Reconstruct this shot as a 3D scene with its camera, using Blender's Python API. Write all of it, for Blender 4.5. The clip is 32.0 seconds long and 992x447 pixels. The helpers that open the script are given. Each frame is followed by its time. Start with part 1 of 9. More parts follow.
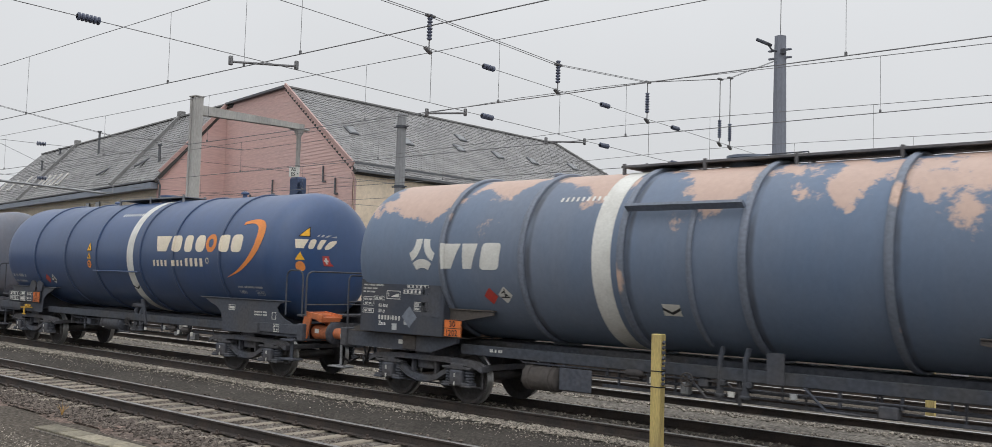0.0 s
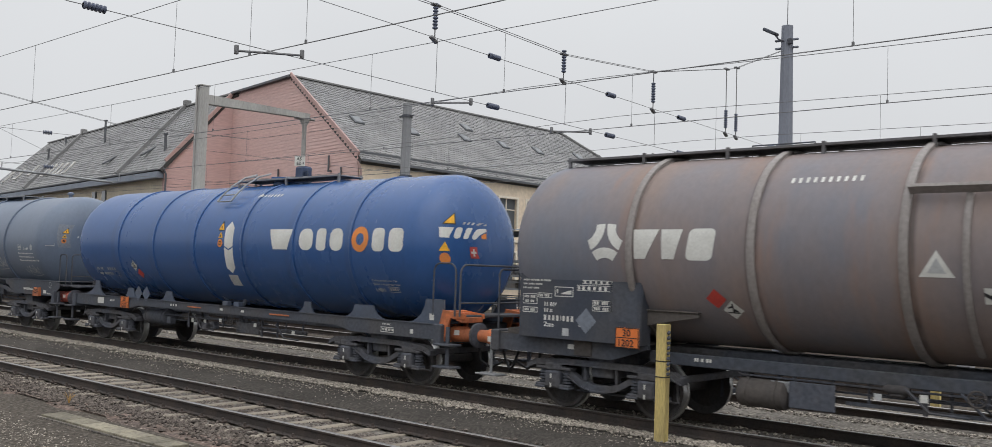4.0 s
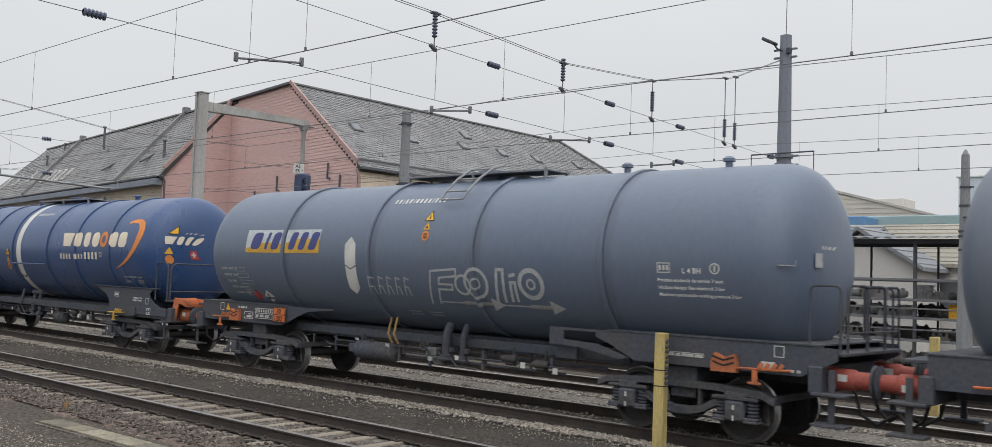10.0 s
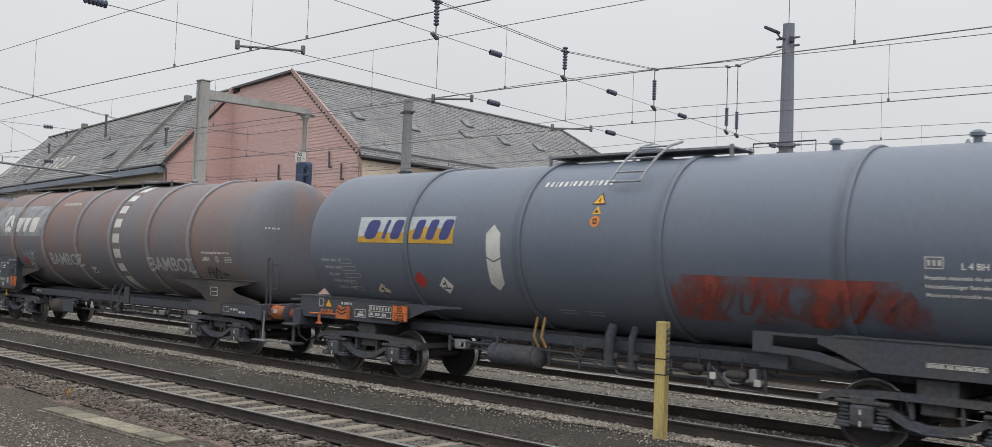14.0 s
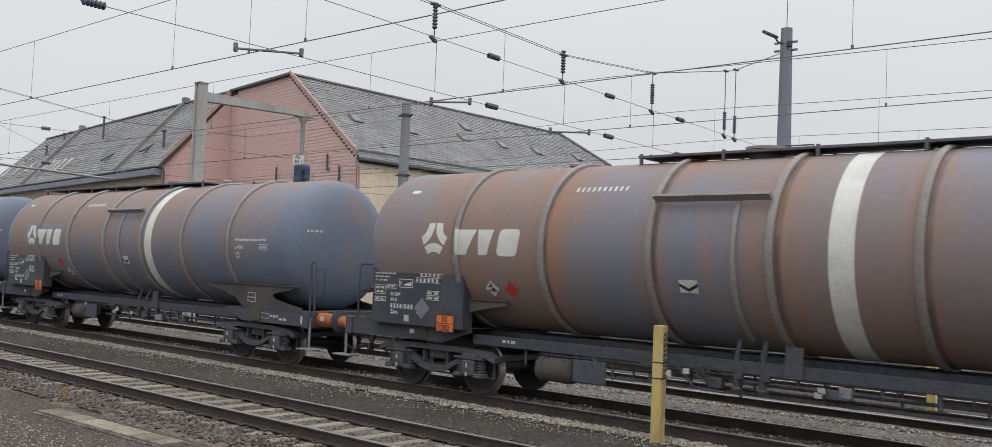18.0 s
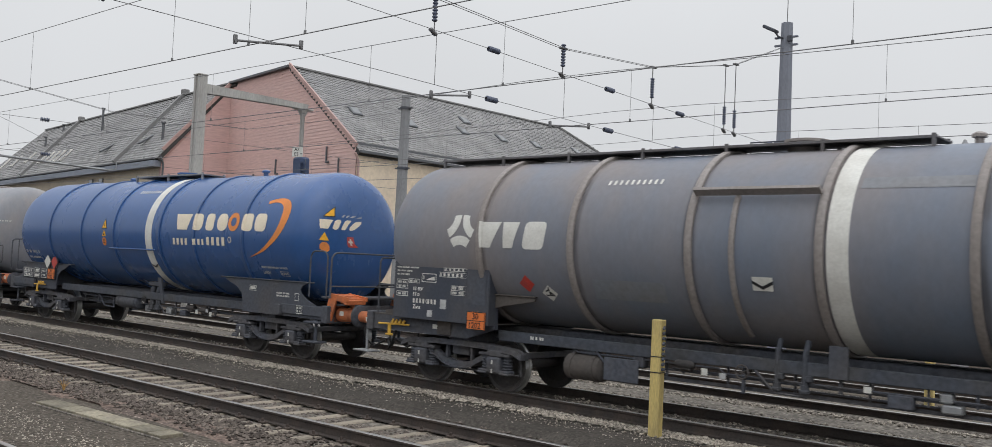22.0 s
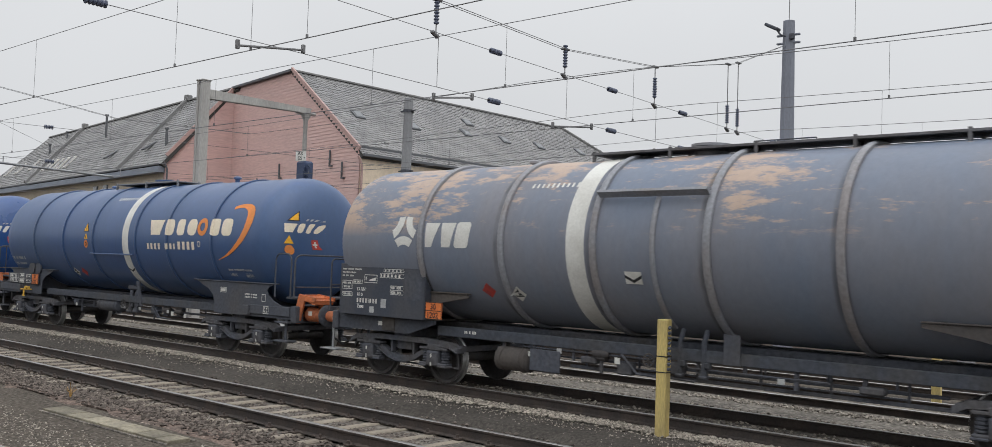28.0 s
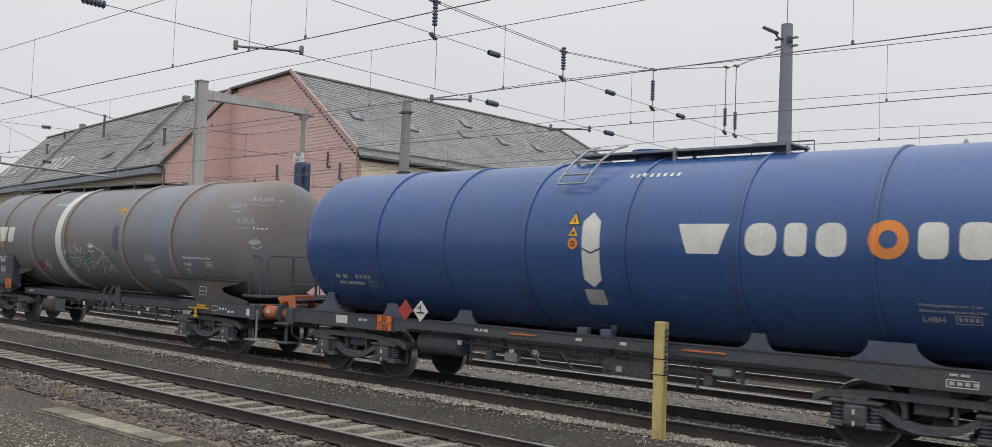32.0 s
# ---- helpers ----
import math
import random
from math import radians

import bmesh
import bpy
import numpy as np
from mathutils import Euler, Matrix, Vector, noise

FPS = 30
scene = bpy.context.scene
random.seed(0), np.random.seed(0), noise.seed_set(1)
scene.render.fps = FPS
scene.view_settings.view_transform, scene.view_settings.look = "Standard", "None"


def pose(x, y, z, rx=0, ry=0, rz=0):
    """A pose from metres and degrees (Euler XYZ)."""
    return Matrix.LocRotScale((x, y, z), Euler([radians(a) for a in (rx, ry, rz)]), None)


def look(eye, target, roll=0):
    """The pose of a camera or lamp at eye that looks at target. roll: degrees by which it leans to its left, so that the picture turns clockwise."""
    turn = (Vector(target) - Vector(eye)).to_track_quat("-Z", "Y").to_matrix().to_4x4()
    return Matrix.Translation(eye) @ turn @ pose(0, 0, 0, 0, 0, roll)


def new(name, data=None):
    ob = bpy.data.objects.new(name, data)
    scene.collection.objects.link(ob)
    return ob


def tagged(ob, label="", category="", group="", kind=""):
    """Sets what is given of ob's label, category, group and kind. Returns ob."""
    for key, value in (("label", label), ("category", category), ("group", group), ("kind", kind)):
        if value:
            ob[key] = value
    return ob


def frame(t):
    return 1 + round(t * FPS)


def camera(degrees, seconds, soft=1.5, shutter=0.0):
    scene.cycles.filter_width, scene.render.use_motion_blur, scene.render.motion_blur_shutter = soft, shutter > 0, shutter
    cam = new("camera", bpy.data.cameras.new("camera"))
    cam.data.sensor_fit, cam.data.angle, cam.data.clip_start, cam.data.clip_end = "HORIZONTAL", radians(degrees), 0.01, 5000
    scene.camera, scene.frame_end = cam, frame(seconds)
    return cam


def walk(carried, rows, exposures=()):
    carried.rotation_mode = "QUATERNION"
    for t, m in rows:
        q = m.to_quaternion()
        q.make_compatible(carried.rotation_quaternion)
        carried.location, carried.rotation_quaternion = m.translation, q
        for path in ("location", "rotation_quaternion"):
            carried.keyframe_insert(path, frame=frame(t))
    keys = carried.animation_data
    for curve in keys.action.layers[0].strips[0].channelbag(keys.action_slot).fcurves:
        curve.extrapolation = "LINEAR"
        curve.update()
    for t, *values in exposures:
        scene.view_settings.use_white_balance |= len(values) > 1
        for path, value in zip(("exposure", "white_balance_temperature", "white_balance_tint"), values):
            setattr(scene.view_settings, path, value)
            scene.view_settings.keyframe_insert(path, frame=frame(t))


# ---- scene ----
EYE = Vector((0.0, 0.0, 2.21))


def aim(yaw, pitch, roll):
    """The carried camera's pose at its one stand; yaw counts from the +Y axis to the left."""
    y, p = radians(yaw), radians(pitch)
    way = Vector((-math.sin(y) * math.cos(p), math.cos(y) * math.cos(p), math.sin(p)))
    return look(EYE, EYE + way, roll)


cam = camera(55.19, 32.0, soft=0.55, shutter=0.1)
# seconds, and yaw, pitch, roll of the hand-held camera
walk(cam, [
    (0, aim(41.22, 3.52, 1.72)), (0.5, aim(41.27, 3.44, 1.68)), (1, aim(41.30, 3.37, 1.72)), (1.5, aim(41.34, 3.33, 1.77)), (2, aim(41.37, 3.23, 1.80)),
    (2.5, aim(41.41, 3.10, 1.75)), (3, aim(41.44, 2.96, 1.79)), (3.5, aim(41.49, 2.90, 1.83)), (5.5, aim(41.59, 2.97, 2.01)), (6, aim(41.63, 3.03, 2.03)),
    (6.5, aim(41.67, 3.10, 2.09)), (7, aim(41.71, 3.15, 2.09)), (7.5, aim(41.74, 3.21, 2.12)), (8, aim(41.76, 3.26, 2.15)), (8.5, aim(41.72, 3.31, 2.23)),
    (9, aim(41.64, 3.36, 2.23)), (9.5, aim(41.50, 3.38, 2.23)), (10, aim(41.46, 3.38, 2.09)), (10.5, aim(41.42, 3.36, 2.14)), (11, aim(41.37, 3.31, 2.14)),
    (11.5, aim(41.35, 3.29, 2.18)), (12, aim(41.36, 3.20, 2.21)), (12.5, aim(41.41, 3.14, 2.19)), (13, aim(41.45, 3.00, 2.21)), (13.5, aim(41.49, 2.80, 2.15)),
    (14, aim(41.53, 2.69, 2.18)), (14.5, aim(41.53, 2.66, 2.23)), (16.5, aim(41.51, 2.71, 2.34)), (17, aim(41.48, 2.77, 2.30)), (17.5, aim(41.44, 2.83, 2.34)),
    (18, aim(41.40, 2.89, 2.36)), (18.5, aim(41.40, 2.91, 2.35)), (19, aim(41.44, 2.93, 2.42)), (19.5, aim(41.46, 2.94, 2.44)), (20, aim(41.47, 2.88, 2.43)),
    (20.5, aim(41.44, 2.79, 2.56)), (21, aim(41.45, 2.74, 2.59)), (21.5, aim(41.41, 2.66, 2.57)), (22, aim(41.33, 2.50, 2.64)), (22.5, aim(41.31, 2.37, 2.67)),
    (23, aim(41.36, 2.30, 2.67)), (23.5, aim(41.42, 2.29, 2.56)), (24, aim(41.44, 2.24, 2.43)), (24.5, aim(41.47, 2.24, 2.33)), (25, aim(41.49, 2.31, 2.15)),
    (25.5, aim(41.52, 2.05, 1.91)), (27.5, aim(41.57, 2.56, 1.84)), (28, aim(41.58, 2.59, 1.95)), (28.5, aim(41.58, 2.59, 1.95)), (29, aim(41.55, 2.62, 2.05)),
    (29.5, aim(41.52, 2.66, 2.02)), (30, aim(41.52, 2.71, 1.98)), (30.5, aim(41.56, 2.76, 1.96)), (31, aim(41.56, 2.74, 2.08)), (31.5, aim(41.50, 2.75, 2.12)),
    (32, aim(41.44, 2.71, 2.16))])

# metres that the train has gone, second by second
GONE = [0.00, 9.42, 18.82, 28.18, 37.46, 46.64, 55.77, 64.97, 74.32, 83.70, 92.99, 102.23, 111.48, 120.71, 129.87, 138.93, 147.87, 156.69, 165.43, 174.13, 182.81, 191.50, 200.06, 208.39, 216.57, 224.69, 232.77, 240.80, 248.79, 256.75, 264.70, 272.64, 280.57]

# ---- light ----
world = bpy.data.worlds.new("overcast_sky")
scene.world = world
world.use_nodes = True
wn, wl = world.node_tree.nodes, world.node_tree.links
for n in list(wn):
    wn.remove(n)
sky = wn.new("ShaderNodeTexSky")
sky.sky_type, sky.sun_disc = "NISHITA", False
sky.sun_elevation, sky.sun_rotation = radians(58), radians(118)
sky.air_density, sky.dust_density, sky.ozone_density = 1.0, 4.0, 1.0
grey = wn.new("ShaderNodeHueSaturation")
grey.inputs["Saturation"].default_value = 0.12
cloud = wn.new("ShaderNodeMix")
cloud.data_type = "RGBA"
cloud.inputs[0].default_value = 0.88
cloud.inputs[7].default_value = (7.33, 7.5, 7.74, 1)
# an overcast sky is about three times as bright overhead as at the horizon
way = wn.new("ShaderNodeTexCoord")
up = wn.new("ShaderNodeSeparateXYZ")
rise = wn.new("ShaderNodeMath")
rise.operation, rise.use_clamp = "POWER", True
rise.inputs[1].default_value = 2.2
bright = wn.new("ShaderNodeMapRange")
bright.inputs[3].default_value, bright.inputs[4].default_value = 0.0965, 0.275
haze = wn.new("ShaderNodeTexNoise")
haze.inputs["Scale"].default_value, haze.inputs["Detail"].default_value = 1.6, 3.0
thin = wn.new("ShaderNodeMapRange")
thin.inputs[1].default_value, thin.inputs[2].default_value = 0.3, 0.7
thin.inputs[3].default_value, thin.inputs[4].default_value = 0.95, 1.05
both = wn.new("ShaderNodeMath")
both.operation = "MULTIPLY"
floor_ = wn.new("ShaderNodeMath")
floor_.operation = "MAXIMUM"
floor_.inputs[1].default_value = 0.0
wl.new(way.outputs["Generated"], up.inputs[0])
wl.new(up.outputs["Z"], floor_.inputs[0])
wl.new(floor_.outputs[0], rise.inputs[0])
wl.new(rise.outputs[0], bright.inputs[0])
wl.new(way.outputs["Generated"], haze.inputs["Vector"])
wl.new(haze.outputs[0], thin.inputs[0])
wl.new(bright.outputs[0], both.inputs[0])
wl.new(thin.outputs[0], both.inputs[1])
bg = wn.new("ShaderNodeBackground")
wl.new(both.outputs[0], bg.inputs["Strength"])
wout = wn.new("ShaderNodeOutputWorld")
wl.new(sky.outputs[0], grey.inputs["Color"])
wl.new(grey.outputs[0], cloud.inputs[6])
wl.new(cloud.outputs[2], bg.inputs["Color"])
wl.new(bg.outputs[0], wout.inputs[0])

sun_data = bpy.data.lights.new("sun", "SUN")
sun_data.energy, sun_data.angle, sun_data.color = 0.6, radians(90), (1.0, 0.98, 0.95)
sun = new("sun", sun_data)
sun.matrix_world = look((8, 2, 40), (-14, 14, 0))

# ---- materials ----


def material(name, col, rough=0.7, metal=0.0, col2=None, mix=0.35, scale=1.5, fine=18.0, fine_amt=0.18, bump=0.15,
             stretch=(1, 1, 1), spec=0.4, low=0.42, high=0.62, third=None, third_scale=0.6, third_low=0.55, third_high=0.62, rand=0.0, island=0.0):
    """A painted or mineral surface: base colour, larger stains of col2, fine grain and relief."""
    m = bpy.data.materials.new(name)
    m.use_nodes = True
    nt = m.node_tree
    nd, ln = nt.nodes, nt.links
    b = nd["Principled BSDF"]
    b.inputs["Roughness"].default_value = rough
    b.inputs["Metallic"].default_value = metal
    b.inputs["Specular IOR Level"].default_value = spec
    tc = nd.new("ShaderNodeTexCoord")
    mp = nd.new("ShaderNodeMapping")
    mp.inputs["Scale"].default_value = stretch
    ln.new(tc.outputs["Object"], mp.inputs["Vector"])

    def noise_tex(sc, detail=4.0, vec=mp):
        n = nd.new("ShaderNodeTexNoise")
        n.inputs["Scale"].default_value, n.inputs["Detail"].default_value = sc, detail
        ln.new(vec.outputs[0], n.inputs["Vector"])
        return n

    def ramp(src, lo, hi):
        r = nd.new("ShaderNodeMapRange")
        r.inputs[1].default_value, r.inputs[2].default_value = lo, hi
        ln.new(src, r.inputs[0])
        return r.outputs[0]

    def mixed(fac, c1, c2, kind="MIX"):
        x = nd.new("ShaderNodeMix")
        x.data_type, x.blend_type = "RGBA", kind
        for sock, v in ((0, fac), (6, c1), (7, c2)):
            if isinstance(v, (tuple, float, int)):
                x.inputs[sock].default_value = (*v, 1) if isinstance(v, tuple) else v
            else:
                ln.new(v, x.inputs[sock])
        return x.outputs[2]

    out = tuple(col)
    big = noise_tex(scale)
    if col2 is not None:
        f = nd.new("ShaderNodeMath")
        f.operation = "MULTIPLY"
        ln.new(ramp(big.outputs[0], low, high), f.inputs[0])
        f.inputs[1].default_value = mix
        out = mixed(f.outputs[0], out, tuple(col2))
    if third is not None:
        n3 = noise_tex(third_scale, 7.0)
        out = mixed(ramp(n3.outputs[0], third_low, third_high), out, tuple(third))
    grain = noise_tex(fine, 6.0)
    g = nd.new("ShaderNodeMapRange")
    g.inputs[1].default_value, g.inputs[2].default_value = 0.25, 0.75
    g.inputs[3].default_value, g.inputs[4].default_value = 1 - fine_amt, 1 + fine_amt
    ln.new(grain.outputs[0], g.inputs[0])
    comb = nd.new("ShaderNodeCombineColor")
    for k in range(3):
        ln.new(g.outputs[0], comb.inputs[k])
    out = mixed(1.0, out, comb.outputs[0], "MULTIPLY")
    if rand:
        oi = nd.new("ShaderNodeObjectInfo")
        rr = nd.new("ShaderNodeMapRange")
        rr.inputs[3].default_value, rr.inputs[4].default_value = 1 - rand, 1 + rand
        ln.new(oi.outputs["Random"], rr.inputs[0])
        c2n = nd.new("ShaderNodeCombineColor")
        for k in range(3):
            ln.new(rr.outputs[0], c2n.inputs[k])
        out = mixed(1.0, out, c2n.outputs[0], "MULTIPLY")
    if island:
        gi = nd.new("ShaderNodeNewGeometry")
        ri = nd.new("ShaderNodeMapRange")
        ri.inputs[3].default_value, ri.inputs[4].default_value = 1 - island, 1 + island
        ln.new(gi.outputs["Random Per Island"], ri.inputs[0])
        ci = nd.new("ShaderNodeCombineColor")
        for k in range(3):
            ln.new(ri.outputs[0], ci.inputs[k])
        out = mixed(1.0, out, ci.outputs[0], "MULTIPLY")
    ln.new(out, b.inputs["Base Color"])
    rg = nd.new("ShaderNodeMapRange")
    rg.inputs[3].default_value, rg.inputs[4].default_value = max(0.05, rough - 0.1), min(1, rough + 0.12)
    ln.new(big.outputs[0], rg.inputs[0])
    ln.new(rg.outputs[0], b.inputs["Roughness"])
    if bump:
        bp = nd.new("ShaderNodeBump")
        bp.inputs["Strength"].default_value, bp.inputs["Distance"].default_value = bump, 0.02
        ln.new(grain.outputs[0], bp.inputs["Height"])
        ln.new(bp.outputs[0], b.inputs["Normal"])
    return m


STEEL_DARK = material("dark_underframe_steel", (0.088, 0.095, 0.115), 0.8, 0.0, (0.105, 0.098, 0.095), 0.7, 1.2, 14, 0.3, 0.2, spec=0.12)
STEEL_FRAME = material("grey_frame_paint", (0.08, 0.087, 0.105), 0.75, 0.0, (0.1, 0.094, 0.092), 0.6, 1.1, 16, 0.2, 0.15, spec=0.12)
FRAME_BROWN = material("dusty_brown_frame", (0.1, 0.089, 0.082), 0.8, 0.0, (0.06, 0.06, 0.065), 0.7, 0.9, 16, 0.2, 0.15, spec=0.12)
STEEL_BLUE = material("blue_grey_foot_paint", (0.088, 0.108, 0.152), 0.55, 0.0, (0.085, 0.088, 0.096), 0.5, 1.2, 16, 0.15, 0.1)
GIRDER = material("dark_blue_grey_girder", (0.06, 0.068, 0.086), 0.75, 0.0, (0.075, 0.072, 0.07), 0.6, 1.3, 14, 0.3, 0.2)
WHEEL_STEEL = material("rusty_wheel_steel", (0.056, 0.054, 0.056), 0.75, 0.0, (0.066, 0.056, 0.05), 0.6, 3, 22, 0.25, 0.2)
TREAD_STEEL = material("bright_wheel_tread", (0.45, 0.45, 0.45), 0.35, 0.9, None, 0, 2, 30, 0.1, 0.05)
RAIL_RUST = material("rusty_rail_side", (0.045, 0.038, 0.035), 0.8, 0.1, (0.08, 0.06, 0.05), 0.6, 2.5, 30, 0.25, 0.25)
RAIL_HEAD = material("worn_rail_head", (0.36, 0.35, 0.34), 0.4, 0.85, (0.2, 0.17, 0.15), 0.5, 1.5, 30, 0.15, 0.05)
ORANGE = material("orange_buffer_paint", (0.56, 0.165, 0.06), 0.6, 0.0, (0.26, 0.105, 0.06), 0.6, 3.5, 22, 0.2, 0.12)
RED_PAINT = material("faded_red_buffer_paint", (0.42, 0.085, 0.06), 0.6, 0.0, (0.2, 0.07, 0.055), 0.5, 3.5, 22, 0.2, 0.12)
YELLOW_PAINT = material("yellow_handle_paint", (0.6, 0.36, 0.05), 0.6, 0.0, (0.4, 0.22, 0.05), 0.4, 4, 22, 0.15, 0.1)
HAZARD_ORANGE = material("orange_hazard_plate", (0.72, 0.19, 0.045), 0.55, 0.0, (0.55, 0.16, 0.05), 0.35, 3, 25, 0.08, 0.03)
WHITE_MARK = material("white_marking_paint", (0.64, 0.64, 0.605), 0.6, 0.0, (0.44, 0.425, 0.39), 0.4, 2.2, 26, 0.1, 0.04)
LETTER_WHITE = material("white_lettering", (0.82, 0.82, 0.79), 0.6, 0.0, (0.65, 0.64, 0.61), 0.4, 2.2, 26, 0.1, 0.04)
DULL_MARK = material("dulled_white_marking", (0.45, 0.46, 0.46), 0.65, 0.0, (0.25, 0.25, 0.26), 0.5, 3, 26, 0.12, 0.04)
BLACK_MARK = material("black_marking", (0.02, 0.02, 0.022), 0.6)
CREAM_MARK = material("cream_lettering", (0.74, 0.66, 0.52), 0.6, 0.0, (0.55, 0.48, 0.4), 0.35, 2.5, 26, 0.1, 0.04)
ORANGE_MARK = material("orange_film_marking", (0.72, 0.24, 0.05), 0.55, 0.0, (0.5, 0.2, 0.08), 0.35, 2.5, 26, 0.1, 0.04)
AMBER_MARK = material("amber_warning_film", (0.8, 0.42, 0.03), 0.55)
RED_MARK = material("red_placard_film", (0.48, 0.055, 0.042), 0.55, 0.0, (0.22, 0.06, 0.06), 0.6, 4, 25, 0.1, 0.04)
BOARD_BLACK = material("black_board_paint", (0.044, 0.052, 0.072), 0.5, 0.0, (0.085, 0.082, 0.082), 0.45, 1.4, 20, 0.15, 0.06)
GALV = material("galvanised_steel", (0.33, 0.34, 0.35), 0.55, 0.6, (0.22, 0.22, 0.23), 0.5, 2, 20, 0.15, 0.1)
CONCRETE = material("mast_concrete", (0.265, 0.27, 0.28), 0.85, 0.0, (0.19, 0.192, 0.2), 0.6, 1.3, 25, 0.15, 0.25, stretch=(1, 1, 0.3))
MAST_BLUE = material("blue_grey_mast_paint", (0.21, 0.226, 0.27), 0.6, 0.0, (0.17, 0.18, 0.21), 0.6, 1.3, 25, 0.12, 0.1, stretch=(1, 1, 0.3))
SLAB = material("trough_cover_concrete", (0.225, 0.202, 0.15), 0.9, 0.0, (0.15, 0.135, 0.107), 0.7, 2.6, 18, 0.35, 0.3, rand=0.3)
SLEEPER = material("weathered_sleeper", (0.275, 0.242, 0.198), 0.9, 0.0, (0.17, 0.146, 0.121), 0.6, 1.2, 20, 0.25, 0.4, stretch=(3, 0.6, 1), rand=0.16, spec=0.12)
POST_YELLOW = material("yellow_post_paint", (0.56, 0.44, 0.17), 0.75, 0.0, (0.3, 0.24, 0.12), 0.6, 2.6, 30, 0.2, 0.2, stretch=(2, 2, 0.4))
WIRE = material("copper_wire_dark", (0.17, 0.17, 0.175), 0.6, 0.3)
INSUL = material("brown_blue_insulator", (0.1, 0.115, 0.165), 0.35, 0.0)
WALK_PALE = material("pale_grey_grating", (0.24, 0.25, 0.27), 0.6, 0.2, (0.15, 0.15, 0.155), 0.6, 1.5)
WALK_GREY = material("walkway_grating", (0.15, 0.15, 0.16), 0.6, 0.4, (0.1, 0.09, 0.085), 0.6, 1.5)
SIGNAL_BLACK = material("dark_blue_signal_paint", (0.05, 0.072, 0.135), 0.6)
AMBER_HOSE = material("amber_hose", (0.4, 0.24, 0.08), 0.6, 0.0, (0.25, 0.16, 0.08), 0.5, 4)
LAMP_RED = bpy.data.materials.new("lit_red_lens")
LAMP_RED.use_nodes = True
LAMP_RED.node_tree.nodes["Principled BSDF"].inputs["Base Color"].default_value = (0.5, 0.02, 0.03, 1)
LAMP_RED.node_tree.nodes["Principled BSDF"].inputs["Emission Color"].default_value = (1.0, 0.05, 0.08, 1)
LAMP_RED.node_tree.nodes["Principled BSDF"].inputs["Emission Strength"].default_value = 1.2

# ---- mesh building ----


